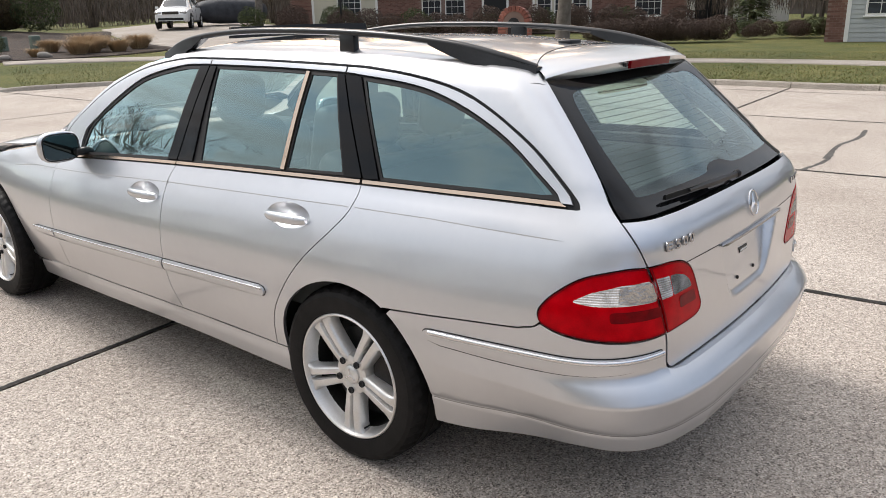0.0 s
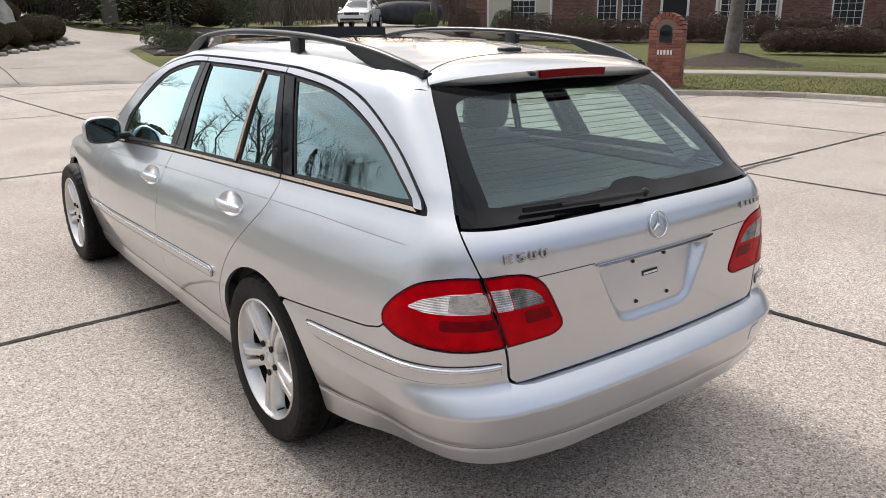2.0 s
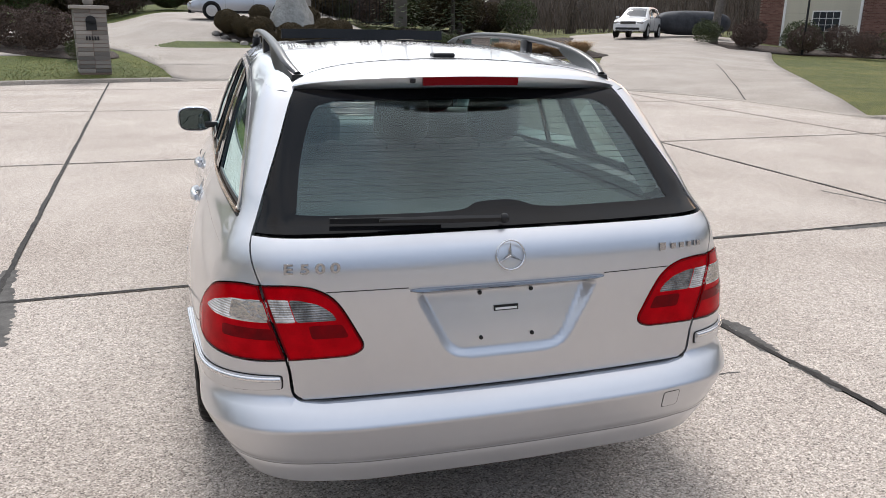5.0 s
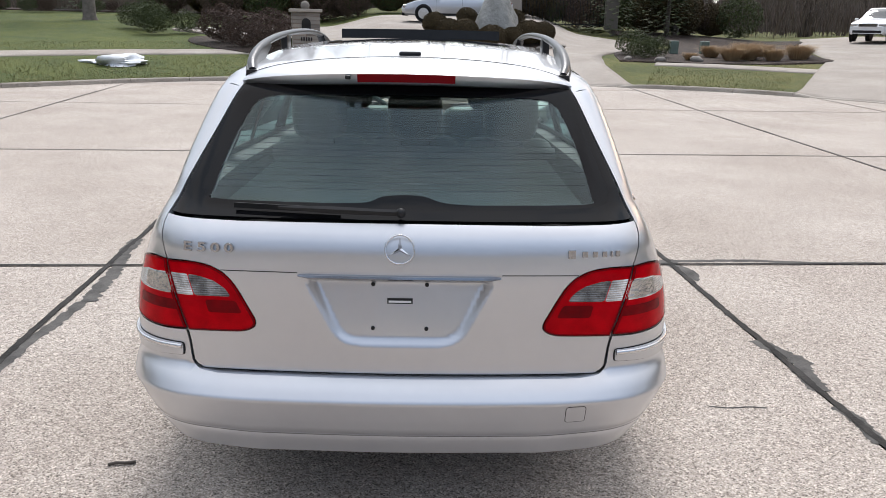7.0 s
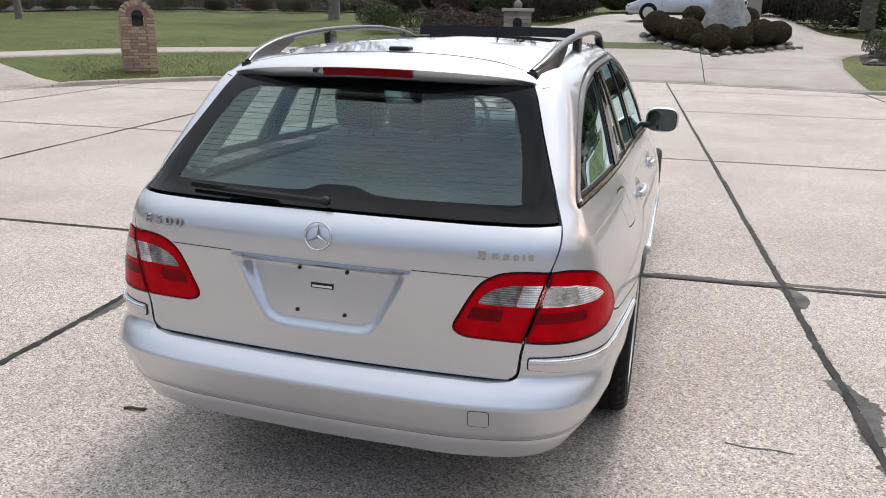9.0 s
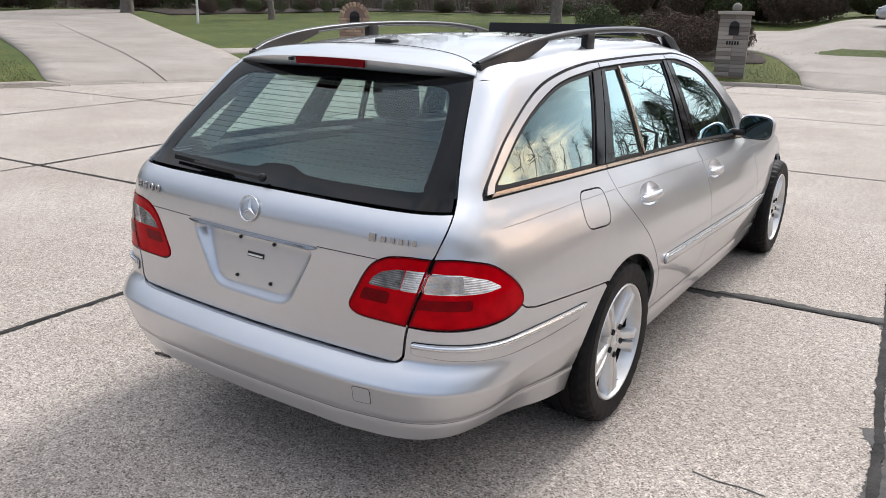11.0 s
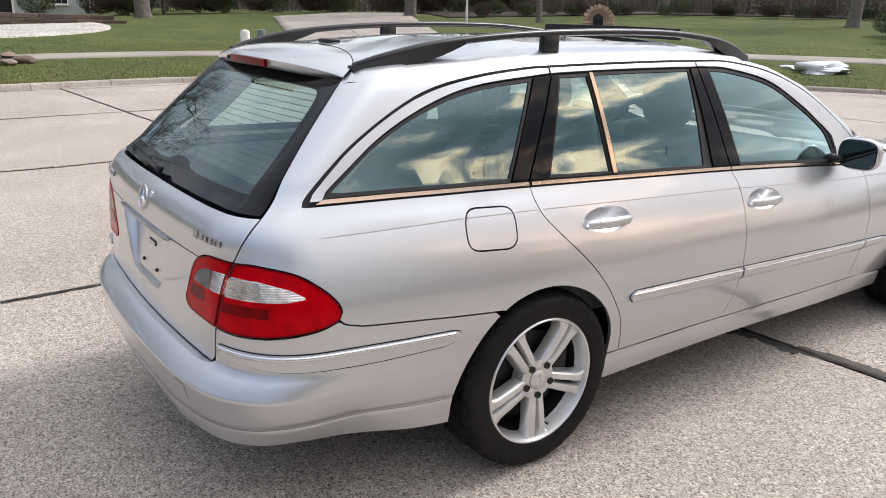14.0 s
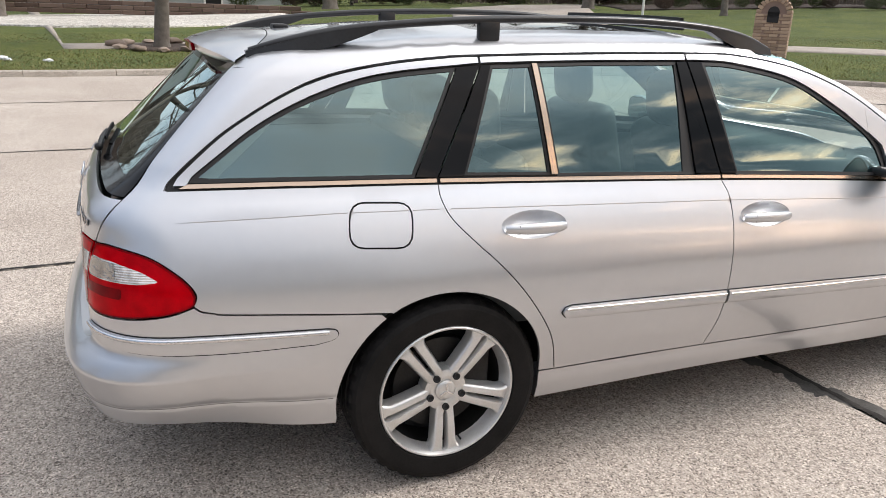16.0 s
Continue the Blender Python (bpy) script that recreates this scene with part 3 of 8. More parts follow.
def side_line(pts, n=7):
    """A smooth line on the body's side, drawn in true length."""
    u, z = np.array(pts, float).T
    y = shell(u, z)[:, 1]
    q = spl(np.stack([y, z], -1), n)
    lo, hi = np.full(len(q), -1.35), np.full(len(q), 2.6)
    for _ in range(40):
        m = (lo + hi) / 2
        less = shell(m, q[:, 1])[:, 1] < q[:, 0]
        lo, hi = np.where(less, m, lo), np.where(less, hi, m)
    return np.stack([lo, q[:, 1]], -1)


OUTER_D = side_line(OUTER)
GLASS_D = side_line(GLASS_TOP[:-2])


def arch(cy, r, a0, a1, n=28, tight=0.0):
    """The wheel arch about the axle at cy, from a0 to a1 degrees (0: forward)."""
    rs = [r - tight * min(1.0, max(0.0, (118 - a) / 106)) for a in np.linspace(a0, a1, n)]
    return [(cy + q * math.cos(radians(a)), 0.326 + q * 0.955 * math.sin(radians(a))) for q, a in zip(rs, np.linspace(a0, a1, n))]


car = tagged(new("estate_car"), "silver metallic estate car with black roof rails, parked on concrete", "car")

# roof, spoiler and bonnet
ROOF_EDGE = ([-0.60, -0.47, -0.30, 0.1, 0.9, 1.3], [1.297, 1.322, 1.340, 1.360, 1.370, 1.353])


def x_at(y, z):
    """Half width of the body at a place along and a height."""
    lo, hi = np.zeros(np.shape(y)), np.ones(np.shape(y))
    for _ in range(36):
        m = (lo + hi) / 2
        inn = body(m, y, z) < 0
        lo, hi = np.where(inn, m, lo), np.where(inn, hi, m)
    return lo


def u_at(y, z):
    """The shell's own measure at a place along the side and a height."""
    return np.array([to_u(x, yy) for x, yy in zip(x_at(y, z), y)])


seam_top = wrap(np.array([0.709, 0.714, 0.714]), np.array([1.297, 1.307, 1.316]))
edge_y = np.linspace(seam_top[0, 1], 1.30, 50)
edge_x = x_at(edge_y, np.interp(edge_y, *ROOF_EDGE)) - 0.001
lip_x = np.linspace(0.497, -0.497, 31)
lip_front = np.stack([lip_x, -0.425 - 0.112 * (np.abs(lip_x) / 0.497) ** 2.5], -1)
corner = np.vstack([[lip_front[0]], seam_top[::-1, :2]])
roof_loop = join(np.stack([edge_x, edge_y], -1)[1:], np.stack([-edge_x, edge_y], -1)[1:][::-1], (corner * [-1, 1])[::-1], lip_front[1:-1][::-1], corner)
sunroof = rounded(-0.40, 0.22, 0.40, 1.08, 0.05)
panel("roof", car, PAINT, [roof_loop, sunroof[::-1]], roof_chart, step=0.05, thick=0.012)
panel("sunroof", car, BLACK_GLOSS, [inset(sunroof, 0.006)], roof_chart, off=-0.003, step=0.08, label="dark glass sunroof panel")
dp = [(x, 1.085 - 0.015 * (x / 0.4) ** 2, 1.462 - 0.003 * (x / 0.4) ** 2) for x in np.linspace(-0.41, 0.41, 17)]
part("wind_deflector", tube(dp, [(-0.02, -0.03), (0.014, -0.03), (0.004, 0.016), (-0.01, 0.016)]), BLACK_TRIM, car, "raised black wind deflector", 30)

bonnet_w = [(0.70, 2.12), (0.72, 2.45), (0.70, 2.8), (0.64, 3.2), (0.52, 3.50)]
bonnet = join(spl(bonnet_w), spl([(0.52, 3.50), (0.2, 3.57), (-0.2, 3.57), (-0.52, 3.50)]), spl([(-x, y) for x, y in bonnet_w])[::-1], [(-0.3, 2.20), (0.3, 2.20)])
panel("bonnet", car, PAINT, [bonnet], roof_chart, step=0.07)
screen = join([(0.572, 1.355), (0.662, 2.06)], spl([(0.662, 2.06), (0.35, 2.17), (-0.35, 2.17), (-0.662, 2.06)]), [(-0.662, 2.06), (-0.572, 1.355)], spl([(-0.572, 1.355), (-0.3, 1.300), (0.3, 1.300), (0.572, 1.355)]))
panel("windscreen", car, GLASS, [inset(screen, 0.015)], roof_chart, off=-0.009, step=0.08, thick=0.004, label="tinted windscreen")
cowl = join([(0.70, 2.06), (0.69, 2.12), (0.3, 2.20), (-0.3, 2.20), (-0.69, 2.12), (-0.70, 2.06)], spl([(-0.69, 2.06), (-0.35, 2.17), (0.35, 2.17), (0.69, 2.06)]))
panel("cowl", car, BLACK_TRIM, [cowl], roof_chart, off=-0.006, step=0.06)


def spoiler():
    """The lip at the rear edge of the roof: its skin and its underside, made separate to be blackened."""
    top, under = bmesh.new(), bmesh.new()
    rows, lows = [], []
    for k in np.linspace(-1, 1, 57):
        a = abs(k)
        x0, y0 = 0.496 * k, -0.427 - 0.110 * a ** 2.5
        xt, y1 = 0.524 * k, -0.672 + 0.088 * a ** 2.3
        z0 = float(roof_chart(np.array([x0]), np.array([y0]))[0, 2]) + 0.0005
        z1 = 1.353 - 0.024 * a ** 2 - 0.010 * a ** 8
        h = 1 - 0.75 * a ** 5
        sec = [(x0, y0 + 0.002, z0 - 0.012)]
        for t in (0.0, 0.15, 0.32, 0.5, 0.68, 0.84, 0.95):
            sec.append((x0 + (xt - x0) * t, y0 + (y1 - y0) * t, z0 + (z1 - z0) * t + 0.012 * h * math.sin(math.pi * t)))
        sec += [(xt, y1 - 0.001, z1 - 0.004), (xt, y1 + 0.003, z1 - 0.004 - 0.012 * h), (xt, y1 + 0.010, z1 - 0.004 - 0.024 * h), (xt, y1 + 0.022, z1 - 0.006 - 0.030 * h)]
        rows.append([top.verts.new(p) for p in sec])
        lows.append([under.verts.new(p) for p in (sec[-1], (xt * 0.985, y1 + 0.045 * h + 0.01, z1 - 0.006 - 0.036 * h), (xt * 0.97, -0.56 + 0.03 * a, 1.308 - 0.006 * a))])
    for bm, rr in ((top, rows), (under, lows)):
        for p, q in zip(rr[:-1], rr[1:]):
            for i in range(len(p) - 1):
                bm.faces.new((p[i], q[i], q[i + 1], p[i + 1]))
    return top, under


lip_top, lip_under = spoiler()
lip = part("roof_spoiler", lip_top, PAINT, car, "", 50)
# black stands for the dark glass border and for shade under the lip
part("underside", lip_under, BLACK_TRIM, lip, "spoiler underside, black for its border and its shade", 50)
bl = [(x, -0.6745 + 0.088 * (abs(x) / 0.524) ** 2.3, 1.337 - 0.024 * (x / 0.524) ** 2) for x in np.linspace(-0.150, 0.150, 13)]
part("brake_light", tube(bl, [(-0.006, -0.013), (0.004, -0.013), (0.008, 0.011), (-0.006, 0.011)]), RED, lip, "red high brake light")
part("washer_jet", box((0.016, 0.012, 0.012), (-0.180, -0.669, 1.336), 0.002), BLACK_TRIM, lip, "black washer jet")
seam_l = [tuple(roof_chart(np.array([x]), np.array([y + 0.001]))[0] + np.array([0, 0, 0.0004])) for x, y in lip_front]
part("roof_seam", tube(seam_l, [(-0.0012, -0.003), (0.0012, -0.003), (0.0012, 0.0012), (-0.0012, 0.0012)]), SEAL, car, "thin dark seam")
fin = box((0.075, 0.055, 0.016), (0.0, -0.36, 1.40), 0.007, 3)
part("aerial", fin, BLACK_TRIM, car, "small black roof aerial", 40)


def crease_rows(a, b):
    """Points along the edges of the fold below the windows."""
    ys = np.arange(a, b, 0.0075)
    return np.vstack([np.stack([ys, crease_z(np.where(ys < YC, YC - (YC - ys) * 0.82, ys)) + d], -1) for d in (-0.0018, 0, 0.0018)])


def side_of_car(sd):
    """All that lies on one side of the car."""
    belt_q = lambda a, b: part_of(BELT, a, b)
    outer = OUTER_D
    ty = np.linspace(1.30, seam_top[0, 1], 56)
    tz = np.interp(ty, *ROOF_EDGE)
    top_line = np.stack([u_at(ty, tz), tz + 0.0028], -1)
    up_gate = [(s + UC, z) for s, z in GATE[6:-1]] + [(0.709 + UC, 1.2985)]
    # quarter panel with the rear pillar and the roof frame
    quarter = join(arch(0, ARCH_R, 124.2, 4, 26, 0.050), [(0.318, 0.336)], [(0.383, 0.335)], spl(SEAM_REAR)[::-1], belt_q(-0.029, -0.905), outer,
                   [(2.16, 0.975), (2.07, 1.045), (1.93, 1.130), (1.72, 1.245), (1.47, 1.330)], top_line, spl(up_gate)[::-1],
                   spl(LAMP_OUT[:7]), spl([(-0.790, 0.687), (-0.772, 0.672), (-0.745, 0.665), (-0.70, 0.657), (-0.438, 0.638), (-0.209, 0.620)]))
    fuel = rounded_poly([(-0.310, 0.938), (-0.122, 0.929), (-0.137, 0.806), (-0.325, 0.818)], 0.045)
    panel("quarter_panel", car, PAINT, [quarter, inset(fuel, -0.003)[::-1]] if sd > 0 else [quarter], side=sd, gap=0.0017, folds=crease_rows(-0.86, -0.035))
    if sd > 0:
        panel("fuel_flap", car, PAINT, [inset(fuel, 0.002)], side=sd, folds=crease_rows(-0.33, -0.11))
    # doors
    rear = join(spl(SEAM_REAR), spl([(0.380, 0.334), (0.7, 0.337), (1.003, 0.335)]), spl(SEAM_MID)[::-1], belt_q(1.048, -0.029))
    front = join(spl(SEAM_MID), spl([(1.003, 0.335), (1.5, 0.329), (2.04, 0.318)]), spl(SEAM_FRONT)[::-1], belt_q(2.06, 1.048))
    cups = {k: np.array([(y0 + 0.115 * math.cos(a), z0 + 0.002 + 0.042 * math.sin(a)) for a in np.linspace(0, 2 * math.pi, 32, endpoint=False)]) for k, y0, z0 in ((0, 0.275, 0.842), (1, 1.215, 0.811))}
    d_rear = panel("rear_door", car, PAINT, [rear, cups[0][::-1]], side=sd, gap=0.0017, folds=crease_rows(0.0, 1.055))
    d_front = panel("front_door", car, PAINT, [front, cups[1][::-1]], side=sd, gap=0.0017, folds=crease_rows(1.075, 2.07))
    fender = join(spl(SEAM_FRONT), [(2.04, 0.318), (2.42, 0.29)], arch(2.854, ARCH_R, 186, 12, 26), [(3.25, 0.40), (3.32, 0.62), (3.30, 0.70)],
                  spl([(3.30, 0.705), (3.0, 0.80), (2.6, 0.868), (2.25, 0.925), (2.10, 0.965)]), [(2.09, 0.98), (2.06, 0.873)])
    panel("front_wing", car, PAINT, [fender], side=sd, gap=0.0017, step=0.04, folds=crease_rows(2.10, 2.6))
    sill = join([(0.324, 0.224), (0.321, 0.333)], spl([(0.321, 0.333), (0.660, 0.334), (1.003, 0.334), (2.04, 0.317), (2.43, 0.288)]), [(2.43, 0.288), (2.46, 0.20)], spl([(2.46, 0.20), (1.9, 0.222), (1.079, 0.236), (0.324, 0.222)]))
    panel("sill", car, PAINT, [sill], side=sd, gap=0.002, off=lambda u, z: 0.008 * np.clip((0.31 - z) / 0.03, 0, 1), thick=0.05)
    # dark inner skin behind the gaps
    low = join([(-0.79, 0.64), (-0.40, 0.62)], arch(0, 0.385, 128, 8, 20), [(0.37, 0.24), (2.42, 0.24)], arch(2.854, 0.385, 190, 15, 20), [(3.30, 0.6), (3.2, 0.72), (2.05, 0.90)], part_of(BELT, 2.05, -0.90), [(-1.0, 0.95), (-1.03, 0.84), (-0.80, 0.78)])
    panel("inner_skin", car, DARK, [low], side=sd, off=-0.034, thick=0.0, step=0.06)
    band = join(inset(join(outer, belt_q(2.05, -0.905)), -0.012))
    hole = inset(join(GLASS_D, spl(GLASS_TOP[-3:], 6), belt_q(1.86, -0.86) + np.array([0, 0.02])), 0.012)
    panel("frame_skin", car, SEAL, [band, hole[::-1]], side=sd, off=-0.012, thick=0.0, step=0.05)
    # window frames: painted top bands
    for name, parent, a, b in (("quarter_frame", car, -0.872, 0.147), ("window_frame", d_rear, 0.155, 0.954), ("window_frame", d_front, 0.962, 1.80)):
        top = part_of(OUTER_D[7:], a if a > -0.8 else -0.905, b)
        lower = part_of(GLASS_D, max(a, -0.87), b)
        top[:, 1] -= 0.007
        lower[:, 1] += 0.005
        if a < -0.8:
            top[:, 0] += np.linspace(0.008, 0, len(top))
            top = np.vstack([[(-0.900, 0.998)], top])
            lower = np.vstack([[(-0.872, 0.998)], lower[1:]])
        panel(name, parent, PAINT, [join(lower, top[::-1])], side=sd, off=0.001, step=0.02, thick=0.012)
    panel("frame_corner", d_front, PAINT, [join([(1.800, 1.072), (1.795, 1.172), (1.86, 1.133), (1.945, 1.083), (2.02, 1.028), (2.08, 0.978), (2.062, 0.905), (2.0, 0.893), (1.885, 0.900), (1.893, 0.960), (1.872, 1.020)])], side=sd, off=0.0015, step=0.02, thick=0.012)
    # black pillars
    def quad(name, parent, pts, m, off, lab="", st=0.04):
        return panel(name, parent, m, [join(pts)], side=sd, off=off, step=st, thick=0.012, label=lab)
    quad("rear_pillar_trim", car, [(0.072, 1.310), (0.147, 1.314), (-0.032, 0.995), (-0.098, 0.998)], BLACK_GLOSS, 0.002, "gloss black pillar trim")
    quad("pillar_trim", d_rear, [(0.155, 1.315), (0.188, 1.317), (0.058, 0.993), (-0.024, 0.995)], BLACK_GLOSS, 0.002, "gloss black pillar trim")
    quad("pillar_trim", d_rear, [(0.915, 1.327), (0.955, 1.328), (1.046, 0.956), (0.943, 0.960)], BLACK_GLOSS, 0.002, "gloss black pillar trim")
    quad("pillar_trim", d_front, [(0.963, 1.328), (1.022, 1.327), (1.122, 0.953), (1.054, 0.956)], BLACK_GLOSS, 0.002, "gloss black pillar trim")
    # panes with dark seals
    up = np.array([0, 0.018])
    q_g = join(part_of(GLASS_D, -0.868, 0.069), [(0.069, 1.312), (-0.098, 1.0)], belt_q(-0.10, -0.868) + up)
    v_g = join([(0.190, 1.319), (0.336, 1.322), (0.366, 0.982), (0.058, 0.995)])
    r_g = join(part_of(GLASS_D, 0.354, 0.913), [(0.941, 0.962)], belt_q(0.94, 0.388) + up)
    f_g = join(spl(GLASS_TOP[10:], 8), belt_q(1.86, 1.122) + up)
    for name, parent, loop, seal in (("quarter_window", car, q_g, 0.011), ("vent_window", d_rear, v_g, 0.010), ("side_window", d_rear, r_g, 0.010), ("side_window", d_front, f_g, 0.012)):
        inner = inset(loop, seal)
        frame_ob = panel(name, parent, SEAL, [inset(loop, 0.001), inner[::-1]], side=sd, off=-0.004, step=0.025, thick=0.008, label="tinted window in a black seal")
        pane = panel("pane", frame_ob, GLASS, [inset(inner, -0.004)], side=sd, off=-0.008, step=0.05, thick=0.0)
        pane.visible_shadow = False
    quad("window_divider", d_rear, [(0.336, 1.322), (0.354, 1.322), (0.388, 0.984), (0.366, 0.984)], BELT_METAL, 0.003, "bright metal window divider")
    # belt mouldings
    for parent, a, b in ((car, -0.885, -0.033), (d_rear, -0.022, 1.044), (d_front, 1.052, 2.02)):
        lo_l, up_l = part_of(BELT, a, b), part_of(BELT, a + (0.016 if a < -0.8 else 0), b)
        panel("belt_moulding", parent, BELT_METAL, [join(lo_l + [0, 0.004], (up_l + [0, 0.015])[::-1])], side=sd, off=lambda u, z: 0.004, step=0.03, thick=0.012, label="bright metal belt moulding")
    # handles
    for k, parent, y0, z0 in ((0, d_rear, 0.275, 0.842), (1, d_front, 1.215, 0.811)):
        bowl = lambda u, z, y0=y0, z0=z0: -0.026 * np.clip(1 - ((u - y0) / 0.115) ** 2 - ((z - z0 - 0.002) / 0.042) ** 2, 0, 1) ** 0.8
        h = panel("handle_recess", parent, PAINT, [inset(cups[k], 0.0004)], side=sd, off=bowl, step=0.009, thick=0.0)
        ys = np.linspace(-0.106, 0.106, 17)
        ctr = shell(y0 + ys, z0 - 0.005 - 0.02 * ys)
        lift = 0.021 * np.sqrt(np.clip(1 - (ys / 0.112) ** 2, 0, 1)) + 0.001
        pth = [(sd * (c[0] + q), c[1], c[2]) for c, q in zip(ctr, lift)]
        part("handle", tube(pth, ring_section(0.013, 0.0185, 14), scales=[0.62 + 0.38 * math.sqrt(max(0, 1 - (y / 0.106) ** 2)) for y in ys]), PAINT, h, "", 50)
        part("handle_seam", tube([(sd * (ctr[3][0] + lift[3] + 0.0085), ctr[3][1], ctr[3][2] + d) for d in (-0.013, 0.0, 0.013)], [(-0.0012, -0.0012), (0.0012, -0.0012), (0.0012, 0.0012), (-0.0012, 0.0012)], up=(1, 0, 0)), SEAL, h, "thin dark seam")
    # rubbing strips
    for parent, pts in ((d_rear, [(0.366, 0.555), (0.376, 0.572), (0.40, 0.578), (0.72, 0.570), (1.036, 0.561), (1.034, 0.511), (0.70, 0.523), (0.40, 0.533), (0.378, 0.539)]),
                        (d_front, [(1.047, 0.561), (1.5, 0.548), (2.048, 0.527), (2.043, 0.478), (1.5, 0.497), (1.042, 0.511)]),
                        (car, [(2.06, 0.526), (2.25, 0.516), (2.30, 0.508), (2.305, 0.493), (2.29, 0.483), (2.055, 0.478)])):
        lp = np.array(pts)
        slope = lambda u: np.interp(u, [0.366, 2.30], [0.556, 0.498])
        pillow = lambda u, z: 0.011 - 0.007 * np.clip(np.abs(z - slope(u)) / 0.026, 0, 1) ** 3
        panel("strip_gap", parent, SEAL, [inset(lp, -0.002)], side=sd, step=0.03, thick=0.0, off=0.0008, label="thin dark gap")
        st = panel("rubbing_strip", parent, PAINT, [inset(lp, 0.001)], side=sd, step=0.013, thick=0.012, off=pillow)
        us = np.linspace(lp[:, 0].min() + 0.014, lp[:, 0].max() - 0.004, 24)
        ctr = shell(us, slope(us) + 0.011)
        part("strip_insert", tube([(sd * (c[0] + 0.0105), c[1], c[2]) for c in ctr], ring_section(0.0035, 0.0045, 10)), CHROME, st, "bright metal insert", 60)
    # mirror
    arm = box((0.09, 0.05, 0.035), (0, 0, 0), 0.012, 3)
    mir = part("door_mirror", arm, BLACK_TRIM, d_front, "", 40, pose(sd * 0.765, 1.835, 0.925, 0, 0, 0))
    hs = bmesh.new()
    bmesh.ops.create_uvsphere(hs, u_segments=28, v_segments=18, radius=1)
    for v in hs.verts:
        x, y, z = v.co
        q = (abs(x) ** 3 + abs(z) ** 3) ** (1 / 3)
        r = math.hypot(x, z)
        k = r / q if q > 1e-6 else 1
        v.co = (x * k * 0.096, (y * 0.085 if y > 0 else max(y, -0.35) * 0.05), z * k * 0.073)
    body_m = part("mirror_housing", hs, PAINT, mir, "", 60, Matrix.Translation((sd * 0.100, 0.03, 0.03)))
    gl = bmesh.new()
    ring_v = []
    for a in np.linspace(0, 2 * math.pi, 40, endpoint=False):
        c, s = math.cos(a), math.sin(a)
        q = (abs(c) ** 4 + abs(s) ** 4) ** 0.25
        ring_v.append(gl.verts.new((c / q * 0.080, 0, s / q * 0.057)))
    mid_v = gl.verts.new((0, -0.002, 0))
    for k in range(40):
        gl.faces.new((ring_v[k], ring_v[(k + 1) % 40], mid_v))
    part("mirror_pane", gl, MIRROR, mir, "mirror glass", 40, Matrix.Translation((sd * 0.100, 0.010, 0.03)))
    rim = tube([(0.083 * math.copysign(abs(math.cos(a)) ** 0.5, math.cos(a)), 0, 0.061 * math.copysign(abs(math.sin(a)) ** 0.5, math.sin(a))) for a in np.linspace(0, 2 * math.pi, 40, endpoint=False)], ring_section(0.003, 0.003, 8), up=(0, 1, 0), closed=True)
    part("mirror_rim", rim, BLACK_TRIM, mir, "black mirror rim", 60, Matrix.Translation((sd * 0.100, 0.011, 0.03)))
    # outer tail lamp
    whole = inset(join(spl(LAMP_OUT[:6]), spl(LAMP_OUT[5:])), 0.002)
    lamp = panel("tail_lamp", car, LAMP_BOWL, [inset(whole, 0.002)], side=sd, off=lambda u, z: -0.005 - 0.004 * np.sin((z - 0.65) * 32) ** 2, step=0.014, thick=0.02, label="red and clear tail lamp")
    cl = rounded_poly([(-1.045, 0.810), (-0.97, 0.805), (-0.905, 0.785), (-0.862, 0.757), (-0.905, 0.750), (-1.060, 0.752)], 0.012)
    low_r = rounded_poly([(-1.065, 0.735), (-0.94, 0.735), (-0.94, 0.705), (-1.073, 0.705)], 0.01)
    lens_a = panel("lens", lamp, RED_LENS, [whole, cl[::-1]], side=sd, off=0.002, step=0.012, thick=0.006, label="red plastic lens")
    lens_b = panel("clear_lens", lamp, LENS_CLEAR, [inset(cl, -0.0005)], side=sd, off=0.002, step=0.012, thick=0.0, label="clear plastic lens")
    bowl_l = rounded_poly([(-1.043, 0.806), (-0.966, 0.801), (-0.960, 0.756), (-1.056, 0.757)], 0.008)
    panel("bulb_bowl", lamp, REFLECTOR, [bowl_l], side=sd, off=0.0032, step=0.012, thick=0.0, label="faceted chrome bulb bowl")
    panel("reflex_block", lamp, RED_DEEP, [low_r], side=sd, off=0.0032, step=0.02, thick=0.0, label="darker ribbed red reflector")
    panel("lamp_edge", lamp, RED_DEEP, [whole, inset(whole, 0.004)[::-1]], side=sd, off=0.003, step=0.02, thick=0.0, label="dark red lens edge")
    # bumper pad and its bright strip
    pad = join(spl([(-1.073, 0.605), (-1.0, 0.606), (-0.91, 0.604), (-0.7, 0.598), (-0.40, 0.591)]), spl([(-0.40, 0.591), (-0.378, 0.586), (-0.370, 0.572), (-0.385, 0.556), (-0.44, 0.545)]), spl([(-0.44, 0.545), (-0.72, 0.542), (-0.91, 0.554), (-1.073, 0.569)]), spl([(-1.073, 0.569), (-1.079, 0.574), (-1.079, 0.600), (-1.073, 0.605)])[1:-1])
    panel("pad_gap", car, SEAL, [inset(pad, -0.0022)], side=sd, off=0.0010, step=0.03, thick=0.0, label="thin dark gap")
    pd = panel("bumper_pad", car, PAINT, [inset(pad, 0.001)], side=sd, off=lambda u, z: 0.006 - 0.004 * np.clip(np.abs(z - 0.575) / 0.03, 0, 1) ** 3, step=0.012, thick=0.01)
    line = spl([(-1.078, 0.597), (-1.0, 0.596), (-0.91, 0.594), (-0.7, 0.588), (-0.398, 0.582)], 9)
    ctr = shell(line[:, 0], line[:, 1])
